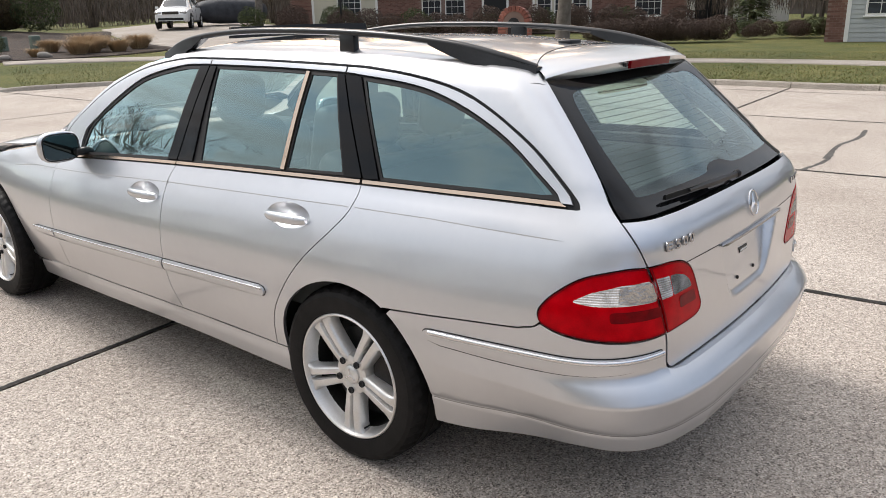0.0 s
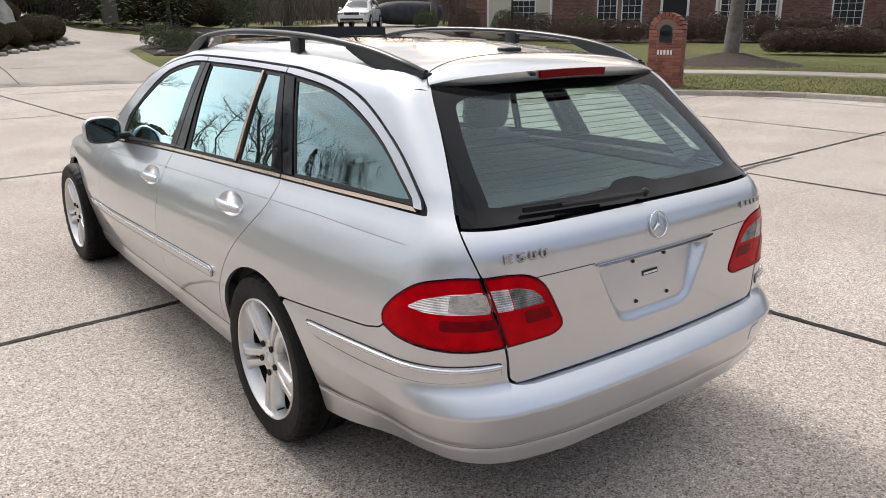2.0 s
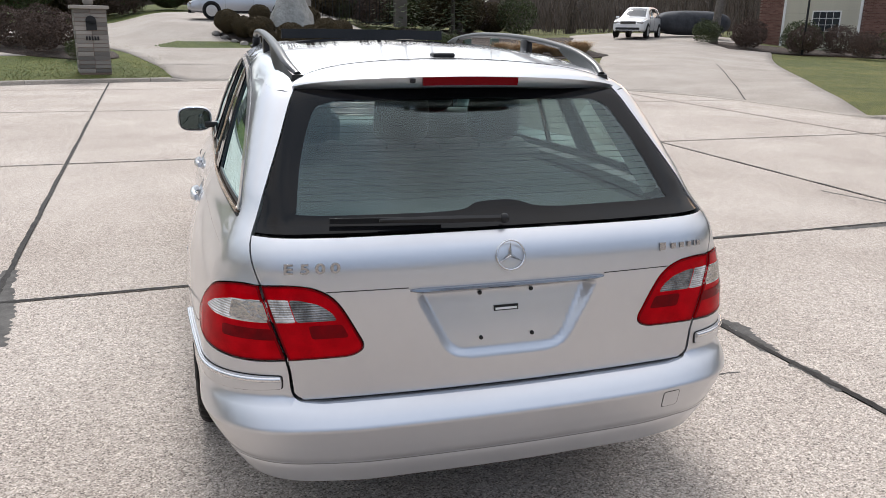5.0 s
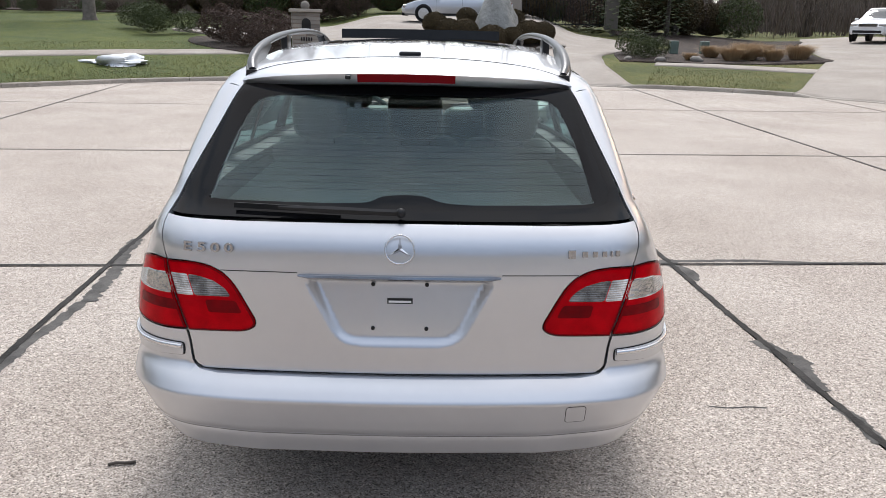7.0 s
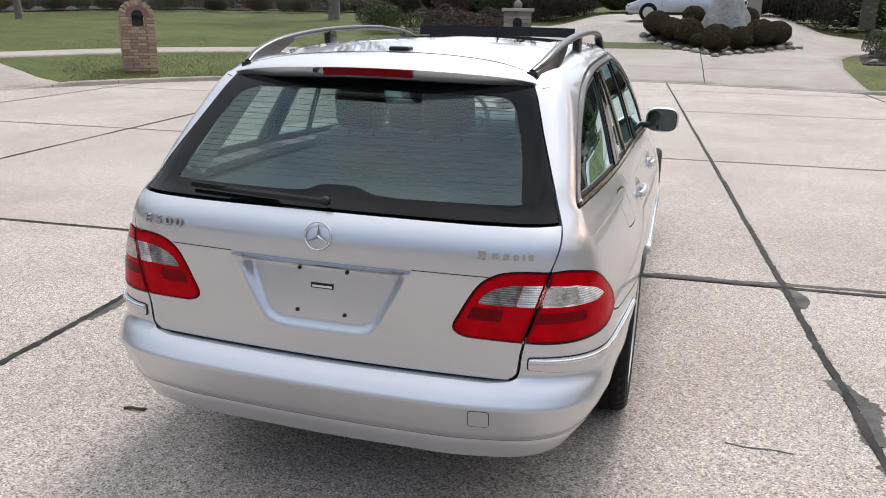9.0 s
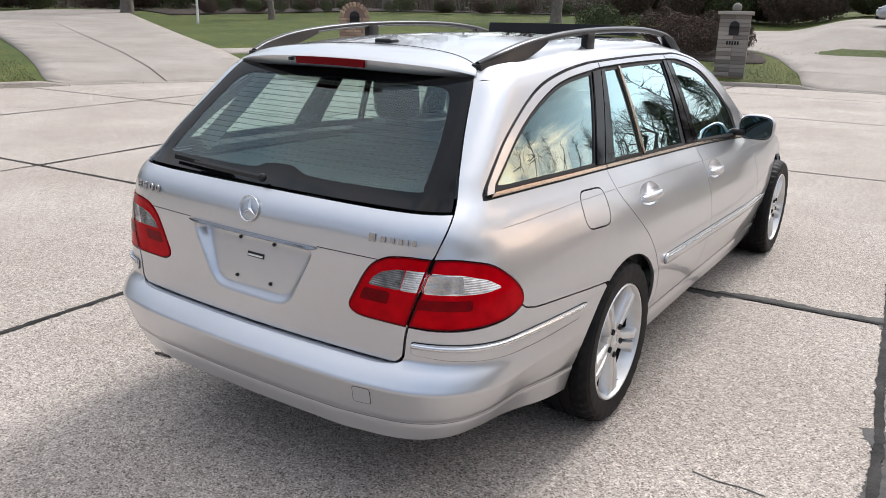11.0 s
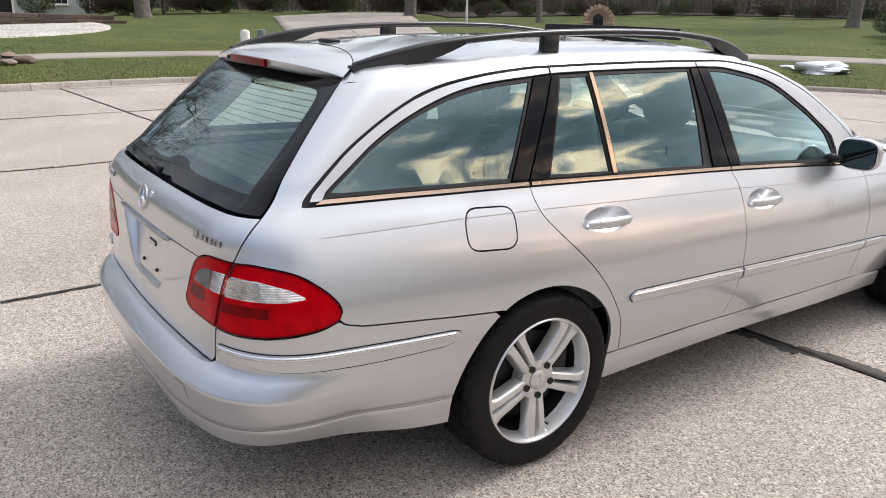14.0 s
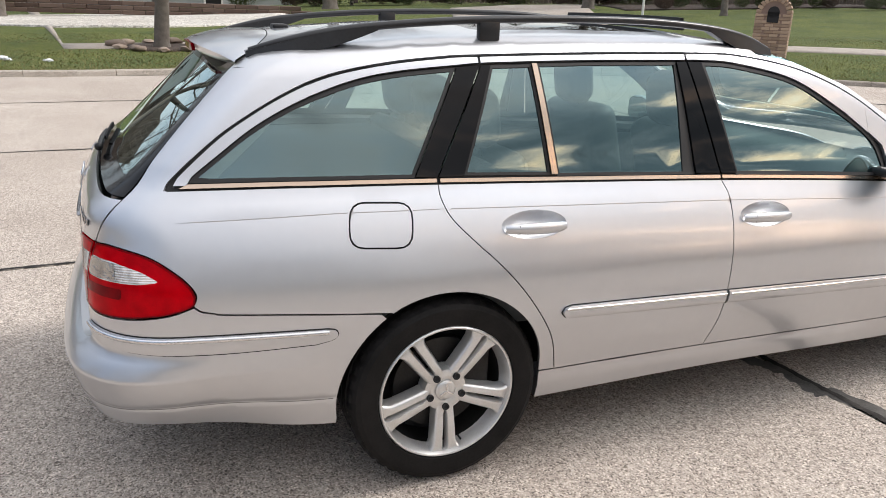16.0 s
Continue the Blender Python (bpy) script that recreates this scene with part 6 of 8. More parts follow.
for r, h in ((0.45, 0.30), (1.0, 0.17), (1.6, 0.06), (2.1, 0.0)):
    for k in range(28):
        a = 2 * math.pi * k / 28
        rr = r * (1 + 0.10 * math.sin(3 * a) + 0.05 * math.sin(7 * a + r))
        px, py = 20.2 + rr * math.cos(a), 11.6 + rr * math.sin(a)
        mv.append((px, py, land_z(px, py) + h - 0.02 * (h == 0)))
mf = [(0, 1 + k, 1 + (k + 1) % 28) for k in range(28)] + [(1 + 28 * q + k, 29 + 28 * q + k, 29 + 28 * q + (k + 1) % 28, 1 + 28 * q + (k + 1) % 28) for q in range(3) for k in range(28)]
tagged(link("planting_bed", mv, mf, MULCH), "dark bark mulch mound round a tree", "bed", kind="structure")
draped("planting_bed", spl([(23, 29.5), (31, 27), (37, 20), (40, 16), (43, 18), (40, 24), (33, 33), (26, 35), (23, 29.5)])[:-1], MULCH, 0.014, 0.6, "dark bark mulch bed", "bed")
draped("gravel_bed", spl([(-25.5, -3), (-25.5, 1), (-28.5, 4.8), (-33, 6), (-38, 4), (-38, -6), (-30, -7), (-25.5, -3)])[:-1], GRAVEL, 0.014, 0.6, "pale gravel bed", "bed")



def drive_joint(a, b):
    """A tooled joint across a driveway."""
    p = [np.array(a) + (np.array(b) - np.array(a)) * t for t in np.linspace(0, 1, 24)]
    d = (p[-1] - p[0]) / np.hypot(*(p[-1] - p[0]))
    v = [(q[0] - d[1] * o, q[1] + d[0] * o, land_z(*q) + 0.013) for q in p for o in (-0.014, 0.014)]
    tagged(link("drive_joint", v, [(2 * i, 2 * i + 2, 2 * i + 3, 2 * i + 1)[::-1] for i in range(23)], TAR, smooth=False), "narrow dark joint in a concrete driveway", "joint", kind="structure")


for a, b in (((-16.6, 7.5), (-14.9, 12.0)), ((-20.0, 8.8), (-17.6, 13.6)), ((-24.0, 10.4), (-21.6, 15.7)), ((-28.5, 12.2), (-26.5, 18.2)), ((-13.1, 8.4), (-30, 15.8)), ((1.6, 19.8), (1.5, 25.0)), ((-2.3, 22.0), (5.4, 21.6)), ((-3.4, 24.8), (5.9, 24.6)), ((11.1, 12.4), (16.0, 20.5)), ((12.0, 20.6), (16.2, 17.0)), ((13.5, 23.3), (19.0, 20.9))):
    drive_joint(a, b)

# kerb stones
kerb_ob = tagged(new("kerb"), "weathered concrete kerb round the road", "kerb", kind="structure")
seg = np.hypot(*np.diff(kerb_line, axis=0).T)
at_s = np.concatenate([[0], np.cumsum(seg)])
total = at_s[-1]
s0 = 0.0
while s0 < total - 0.5:
    s1 = min(s0 + 1.525, total)
    mid = np.array([np.interp((s0 + s1) / 2, at_s, kerb_line[:, i]) for i in (0, 1)])
    if abs(mid[0]) < 40:
        ang = math.degrees(math.atan2(mid[0], mid[1]))
        rows_k = []
        bm = bmesh.new()
        for s in np.linspace(s0 + 0.006, s1 - 0.006, 4):
            q = np.array([np.interp(s, at_s, kerb_line[:, i]) for i in (0, 1)])
            e = np.array([np.interp(s + 0.05, at_s, kerb_line[:, i]) - np.interp(s - 0.05, at_s, kerb_line[:, i]) for i in (0, 1)])
            e = e / (np.linalg.norm(e) + 1e-9)
            out_k = np.array([-e[1], e[0]])
            deg = math.degrees(math.atan2(q[0], q[1]))
            dip_k = max(min(max((deg - lo) / 1.2, 0), 1) * min(max((hi - deg) / 1.2, 0), 1) for lo, hi in DIPS)
            h = 0.105 - 0.080 * dip_k
            rows_k.append([bm.verts.new((q[0] + out_k[0] * d, q[1] + out_k[1] * d, z)) for d, z in ((-0.085, -0.05), (0.115, -0.05), (0.115, h - 0.018), (0.098, h), (-0.03, h), (-0.055, h - 0.022), (-0.085, 0.0))])
        for ra, rb in zip(rows_k[:-1], rows_k[1:]):
            for i in range(7):
                bm.faces.new((ra[i], ra[(i + 1) % 7], rb[(i + 1) % 7], rb[i]))
        bm.faces.new(rows_k[0]), bm.faces.new(rows_k[-1])
        bmesh.ops.recalc_face_normals(bm, faces=bm.faces[:])
        part("kerb_stone", bm, KERB_STONE, kerb_ob)
    s0 = s1


# ---- plants ----
def add_branch(v, f, p0, p1, r0, r1, n=5, bends=2, wob=0.0, rnd=random):
    """A tapered, bent branch in vertex and face lists; returns its points."""
    pts = [Vector(p0).lerp(Vector(p1), i / (bends + 1)) for i in range(bends + 2)]
    for q in pts[1:-1]:
        q += Vector((rnd.uniform(-wob, wob), rnd.uniform(-wob, wob), rnd.uniform(-wob, wob)))
    t = (pts[-1] - pts[0]).normalized()
    a = t.orthogonal().normalized()
    b = t.cross(a)
    k0 = len(v)
    for i, q in enumerate(pts):
        r = r0 + (r1 - r0) * i / (len(pts) - 1)
        for j in range(n):
            w = 2 * math.pi * j / n
            v.append(q + a * (r * math.cos(w)) + b * (r * math.sin(w)))
    for i in range(len(pts) - 1):
        for j in range(n):
            f.append((k0 + i * n + j, k0 + i * n + (j + 1) % n, k0 + (i + 1) * n + (j + 1) % n, k0 + (i + 1) * n + j))
    return pts


def grow(v, f, start, way, length, radius, depth, rnd):
    end = Vector(start) + Vector(way) * length
    pts = add_branch(v, f, start, end, radius, radius * 0.55, 5 if depth > 2 else 3, 2 if depth > 1 else 1, length * 0.06, rnd)
    if depth == 0:
        return
    kids = {4: 5, 3: 5, 2: 5, 1: 5}.get(depth, 4)
    for i in range(kids):
        t = 0.35 + 0.65 * (i + rnd.random()) / kids
        k = min(int(t * (len(pts) - 1)), len(pts) - 2)
        p = pts[k].lerp(pts[k + 1], t * (len(pts) - 1) - k)
        side = Vector((rnd.gauss(0, 1), rnd.gauss(0, 1), rnd.gauss(0.25, 0.6))).normalized()
        w = (Vector(way) * 0.75 + side * 0.75 + Vector((0, 0, 0.16))).normalized()
        grow(v, f, p, w, length * rnd.uniform(0.5, 0.72), radius * 0.5 * (1 - 0.3 * t), depth - 1, rnd)


def bare_tree(seed, height, trunk_r, label):
    rnd = random.Random(seed)
    tree = tagged(new("bare_tree"), label, "tree", group="bare street trees")
    v, f = [], []
    h = height * 0.30
    lean = Vector((rnd.uniform(-0.25, 0.25), rnd.uniform(-0.25, 0.25), h))
    k = [Vector((0, 0, -0.1)), Vector((0, 0, 0.12)), lean * 0.5, lean]
    n = 12
    for q, r in zip(k, (trunk_r * 1.5, trunk_r * 1.12, trunk_r * 0.95, trunk_r * 0.82)):
        for j in range(n):
            w = 2 * math.pi * j / n
            rr = r * (1 + 0.08 * math.sin(3 * w + seed))
            v.append(q + Vector((rr * math.cos(w), rr * math.sin(w), 0)))
    for i in range(3):
        for j in range(n):
            f.append((i * n + j, i * n + (j + 1) % n, (i + 1) * n + (j + 1) % n, (i + 1) * n + j))
    link("trunk", v, f, BARK, tree, "grey bark")
    v, f = [], []
    for i in range(5):
        a = 2 * math.pi * (i + rnd.random() * 0.6) / 5
        up = rnd.uniform(0.9, 1.7)
        w = Vector((math.cos(a), math.sin(a), up)).normalized()
        grow(v, f, lean * rnd.uniform(0.82, 1.0), w, height * rnd.uniform(0.26, 0.36), trunk_r * 0.55, 4, rnd)
    link("crown", v, f, TWIG, tree, "bare winter branches")
    return tree


def bush_mesh(seed, n, material, size, name="clump", flat=0.85, wave=0.22):
    """A dense bush of many small leaves with an uneven outline."""
    rnd = random.Random(seed)
    v, f = [], []
    for i in range(n):
        d = Vector((rnd.gauss(0, 1), rnd.gauss(0, 1), rnd.gauss(0, 1))).normalized()
        bumpy = 0.86 + wave * noise.noise(d * 2.3 + Vector((seed, 0, 0)))
        r = bumpy * (1 - 0.28 * rnd.random() ** 2)
        p = Vector((d.x * r, d.y * r, (d.z * r) * flat + flat * 0.9))
        if p.z < 0:
            p.z = rnd.random() * 0.2
        u = d.orthogonal().normalized()
        u.rotate(Matrix.Rotation(rnd.random() * 6.28, 3, d))
        w = d.cross(u)
        s = size * rnd.uniform(0.6, 1.3)
        tip = d * (s * 0.5)
        k = len(v)
        v += [p - u * s * 0.4, p + w * s * 0.35 + tip, p + u * s * 0.9, p - w * s * 0.35 + tip * 0.3]
        f += [(k, k + 1, k + 2), (k, k + 2, k + 3)]
    me = bpy.data.meshes.new(name)
    me.from_pydata([tuple(q) for q in v], [], f)
    me.materials.append(material)
    return me


BUSHES = {"green": [bush_mesh(s, 2600, LEAF_DARK, 0.07) for s in (1, 2)], "bronze": [bush_mesh(s, 7000, LEAF_BROWN, 0.085, wave=0.07) for s in (3, 4)], "twigs": [bush_mesh(s, 3600, LEAF_RUST, 0.07) for s in (5, 6)]}


def blades_mesh(seed, n, material, height, spread):
    rnd = random.Random(seed)
    v, f = [], []
    for i in range(n):
        a, r = rnd.random() * 6.28, rnd.random() ** 0.5 * spread * 0.35
        b = rnd.gauss(0, 0.35)
        p = Vector((r * math.cos(a), r * math.sin(a), 0))
        out = Vector((math.cos(a + b), math.sin(a + b), 0)) * spread * rnd.uniform(0.2, 0.9)
        h = height * rnd.uniform(0.6, 1.05)
        s = Vector((-math.sin(a), math.cos(a), 0)) * 0.006
        k = len(v)
        v += [p - s, p + s, p + out * 0.45 + Vector((0, 0, h * 0.75)) + s * 0.7, p + out * 0.45 + Vector((0, 0, h * 0.75)) - s * 0.7, p + out + Vector((0, 0, h))]
        f += [(k, k + 1, k + 2, k + 3), (k + 3, k + 2, k + 4)]
    me = bpy.data.meshes.new("blades")
    me.from_pydata([tuple(q) for q in v], [], f)
    me.materials.append(material)
    return me


TUFTS = [blades_mesh(s, 1100, STRAW, 0.62, 0.8) for s in (11, 12)]
place_rnd = random.Random(7)


def put(name, me, x, y, size, label, category, group, tall=1.0):
    ob = new(name, me)
    ob.matrix_basis = Matrix.Translation((x, y, land_z(x, y) + 0.02)) @ Matrix.Rotation(place_rnd.random() * 6.28, 4, 'Z') @ Matrix.Diagonal((size, size, size * tall, 1))
    return tagged(ob, label, category, group)


def bush(kind, x, y, size, tall=1.0, label=""):
    words = {"green": "dense dark evergreen shrub in a mulch bed", "bronze": "clipped round bronze-green shrub", "twigs": "bare reddish-brown winter shrub"}
    return put("shrub", place_rnd.choice(BUSHES[kind]), x, y, size, label or words[kind], "shrub", kind + " shrubs", tall)


tree_kinds = [bare_tree(21, 11.0, 0.22, "tall bare street tree with a grey trunk"), bare_tree(22, 9.5, 0.165, "tall bare street tree with a grey trunk"), bare_tree(23, 12.5, 0.30, "tall bare street tree with a grey trunk")]
tree_spots = [(20.2, 11.6, 0, 1.0), (-17.6, -0.1, 1, 1.0), (24.6, 33.0, 2, 0.7), (14, 44, 2, 1.0), (-9, 50, 0, 1.1), (-30, 38, 2, 1.5), (-42, 10, 0, 1.7), (-36, -6, 2, 1.6), (-37, 24, 2, 1.5), (-46, 30, 0, 1.8), (-40, -16, 0, 1.7), (-48, 1, 2, 1.6), (-19, -13, 1, 1.1), (19, -8, 0, 1.0),
              (44, -8, 2, 1.1), (45, 14, 1, 1.2), (-24, -34, 2, 1.2), (-6, -36, 0, 1.1), (9, -35, 2, 1.2), (26, -37, 1, 1.2), (-47, -20, 0, 1.2), (40, -22, 2, 1.0), (-28, 26, 1, 0.9), (34, 46, 0, 1.1), (-17.5, 37, 2, 1.35), (4, 58, 2, 1.1)]
used = set()
for x, y, k, s in tree_spots:
    m = Matrix.Translation((x, y, land_z(x, y))) @ Matrix.Rotation(x * 1.7 + y, 4, 'Z') @ Matrix.Diagonal((s, s, s, 1))
    if k not in used:
        used.add(k)
        tree_kinds[k].matrix_basis = m
    else:
        copy_thing(tree_kinds[k], m)


def evergreen(x, y, h, r):
    tr = tagged(new("evergreen_tree"), "dark green conifer with drooping boughs", "tree", "evergreen trees")
    rnd = random.Random(int(x * 10 + y))
    v, f = [], []
    add_branch(v, f, (0, 0, -0.1), (0, 0, h * 0.95), 0.14, 0.02, 8, 2, 0.02, rnd)
    link("trunk", v, f, BARK, tr)
    v, f = [], []
    for i in range(2600):
        t = rnd.random() ** 0.8
        a = rnd.random() * 6.28
        rr = r * (1 - t) * (0.55 + 0.45 * rnd.random()) * (1 + 0.2 * math.sin(a * 5 + t * 30))
        z = 0.25 + t * (h - 0.3) - rr * 0.18
        p = Vector((rr * math.cos(a), rr * math.sin(a), z))
        o = Vector((math.cos(a), math.sin(a), -0.25))
        s = Vector((-math.sin(a), math.cos(a), 0)) * rnd.uniform(0.06, 0.13)
        k = len(v)
        v += [p - s, p + s, p + o * rnd.uniform(0.18, 0.34)]
        f += [(k, k + 1, k + 2)]
    link("crown", v, f, LEAF_DARK, tr, "dense dark green needles")
    tr.matrix_basis = Matrix.Translation((x, y, land_z(x, y)))
    return tr


for x, y, h, r in ((9.5, 40, 7, 2.0), (13.0, 42, 6.5, 1.8), (38.5, 11.5, 3.6, 1.3), (-28, 44, 9, 2.6), (-22, 47, 8, 2.4), (-44, 33, 9, 2.7), (-50, 26, 8, 2.5), (-9, 47, 8, 2.2), (-52, 14, 8, 2.4)):
    evergreen(x, y, h, r)

# shrubs by place
for x, y, s in ((2.0, 25.8, 0.60), (2.8, 26.6, 0.52), (1.40, 26.6, 0.32), (1.05, 27.3, 0.60), (0.45, 27.8, 0.52), (-0.1, 28.4, 0.58), (3.5, 27.5, 0.60), (4.15, 28.1, 0.56), (1.2, 30.2, 0.5), (3.2, 30.2, 0.5)):
    bush("bronze", x, y, s, 1.0)
for x, y, s in ((-5.7, 23.6, 0.8), (-6.8, 24.9, 0.9), (-8.0, 26.4, 0.95), (-5.0, 25.0, 0.8), (-6.2, 26.6, 0.9)):
    bush("twigs", x, y, s, 0.9)
for x, y, s in ((-11.6, 29.6, 0.9), (-12.6, 31.6, 0.95), (-13.6, 32.6, 0.8), (-10.6, 30.6, 0.7), (7.3, 24.6, 0.62), (8.0, 25.6, 0.55), (7.2, 26.0, 0.7), (-4.5, 22.4, 0.45)):
    bush("green", x, y, s, 0.85)
for x, y, s in ((8.8, 24.2, 0.5), (10.4, 24.6, 0.9), (11.2, 25.3, 1.0), (12.0, 24.9, 0.8), (13.2, 25.6, 1.0), (11.6, 26.4, 1.1), (10.2, 26.2, 0.8), (13.8, 26.6, 0.8), (12.7, 27.6, 0.9)):
    put("grass_clump", place_rnd.choice(TUFTS), x, y, s, "dry straw-coloured ornamental grass", "grass", "ornamental grasses", 0.9)
for i in range(26):
    t = i / 25
    x, y = -34.5 + 19 * t ** 1.2, 27.5 + 21 * t
    bush("green" if i % 3 else "twigs", x + place_rnd.uniform(-1, 1), y + place_rnd.uniform(-1, 1), 0.45 + 0.3 * place_rnd.random(), 0.8)
for i in range(22):
    t = i / 21
    bush("twigs" if i % 4 else "green", 24 + 17 * t + place_rnd.uniform(-0.5, 0.5), 33 - 14 * t + place_rnd.uniform(-0.6, 0.6) - (2.5 if i % 2 else 0), 0.75 + 0.35 * place_rnd.random(), 0.95)
for i in range(40):
    t = i / 39
    bush(("green", "twigs", "bronze")[i % 3], -16 + 34 * t + place_rnd.uniform(-1, 1), 43.5 + place_rnd.uniform(-2, 3), 1.0 + 0.7 * place_rnd.random(), 1.1)
for i in range(24):
    t = i / 23
    bush(("green", "twigs")[i % 2], -52 + 14 * t + place_rnd.uniform(-1, 1), 8 + 26 * t + place_rnd.uniform(-2, 2), 1.1 + 0.7 * place_rnd.random(), 1.0)


for i in range(13):
    t = i / 12
    bush("twigs", 26.5 + 1.6 * t + place_rnd.uniform(-0.4, 0.4), 13.6 - 4.2 * t, 0.62 + 0.2 * place_rnd.random(), 0.85)
for i in range(9):
    t = i / 8
    bush("twigs" if i % 3 else "green", 31.0 + 2.0 * t + place_rnd.uniform(-0.6, 0.6), 9.4 - 3.4 * t, 0.40 + 0.3 * place_rnd.random(), 0.8)


# ---- brick mailbox piers ----
def brick_course(name, parent, cx, cy, z, w, d, bl, bh, material, gap=0.010, shift=0.0):
    """One course of bricks round a pier."""
    key = (round(bl, 3), round(bh, 3), material.name)
    if key not in brick_course.meshes:
        b = box((bl - gap, 0.10, bh - gap), (0, 0, 0), 0.006, 1)
        me = bpy.data.meshes.new("brick")
        b.to_mesh(me)
        b.free()
        me.materials.append(material)
        brick_course.meshes[key] = me
    me = brick_course.meshes[key]
    for ang, length, off in ((0, w, d / 2), (90, d, w / 2), (180, w, d / 2), (270, d, w / 2)):
        k = max(1, round(length / bl))
        for i in range(k):
            o = new(name, me)
            o.parent = parent
            x = -length / 2 + bl / 2 + i * (length - bl) / max(1, k - 1) if k > 1 else 0
            o.matrix_basis = pose(cx, cy, 0, 0, 0, ang) @ Matrix.Translation((x + (shift if 0 < i < k - 1 else 0), -off + 0.05, z))


brick_course.meshes = {}


def mailbox(x, y, yaw, w, d, h, material, arched, label, cap=False, bars=True):
    """A masonry pier with a letter box in its face."""
    pier = tagged(new("mailbox_pier"), label, "mailbox", "masonry mailboxes")
    part("core", box((w - 0.03, d - 0.03, h), (0, 0, h / 2 - 0.05), 0.004, 1), BRICK_BASE, pier, "mortar core")
    bl, bh = (w / 3.5, 0.076) if not cap else (w / 2.5, 0.11)
    bl = w / round(w / bl)
    rows = int(h / bh)
    for i in range(rows):
        brick_course("brick" if not cap else "stone", pier, 0, 0, bh * (i + 0.5), w + (0.0 if i % 2 else 0.004), d, bl, bh, material, 0.011, bl * 0.18 if i % 2 else -bl * 0.18)
    z = rows * bh
    if arched:
        me = None
        for i in range(11):
            a = math.pi * (i + 0.5) / 11
            part("brick", box((0.075, d, 0.12), (0, 0, 0), 0.006, 1), material, pier, matrix=pose((w / 2 - 0.06) * math.cos(a), 0, z + (w / 2 - 0.06) * math.sin(a), 0, 90 - math.degrees(a), 0))
        half = lathe([(0.0, -d / 2 + 0.03), (w / 2 - 0.10, -d / 2 + 0.03), (w / 2 - 0.10, d / 2 - 0.03), (0.0, d / 2 - 0.03)], 32)
        bmesh.ops.transform(half, matrix=Matrix.Rotation(math.pi / 2, 4, 'Z'), verts=half.verts)
        part("arch_core", half, BRICK_BASE, pier, matrix=Matrix.Translation((0, 0, z)))
    if cap:
        part("cap_stone", box((w + 0.14, d + 0.14, 0.09), (0, 0, z + 0.045), 0.015, 2), STONE, pier, "grey cap stone")
        orb = bmesh.new()
        bmesh.ops.create_icosphere(orb, subdivisions=3, radius=0.13)
        part("orb", orb, STONE, pier, "grey stone orb", 60, Matrix.Translation((0, 0, z + 0.19)))
    zb = h - (0.10 if arched else 0.38)
    door = box((0.26, 0.03, 0.24), (0, -d / 2 - 0.005, zb - 0.05), 0.004, 1)
    dr = part("letter_door", door, IRON, pier, "dark metal letter box door")
    top = lathe([(0.0, -0.014), (0.13, -0.014), (0.13, 0.014), (0.0, 0.014)], 28)
    bmesh.ops.transform(top, matrix=Matrix.Rotation(math.pi / 2, 4, 'Z'), verts=top.verts)
    part("door_top", top, IRON, dr, matrix=Matrix.Translation((0, -d / 2 - 0.006, zb + 0.07)))
    if bars:
        for i in range(5):
            part("number_bar", box((0.045, 0.012, 0.10), (-0.14 + 0.07 * i, -d / 2 - 0.008, zb - 0.38), 0.003, 1), WHITE_TRIM if arched else IRON, pier, "plain number bar")
    pier.matrix_basis = pose(x, y, land_z(x, y), 0, 0, yaw)
    return pier


mailbox(12.75, 8.45, -62, 0.72, 0.62, 1.22, BRICK, True, "red brick mailbox pier with an arched top")
mailbox(-12.05, 13.65, 42, 0.80, 0.66, 1.36, TAN_BRICK, True, "tan brick mailbox pier with an arched top", bars=False)
mailbox(-3.85, 20.3, 12, 0.80, 0.70, 1.66, STONE, False, "grey stone mailbox pier with a cap and orb", cap=True)


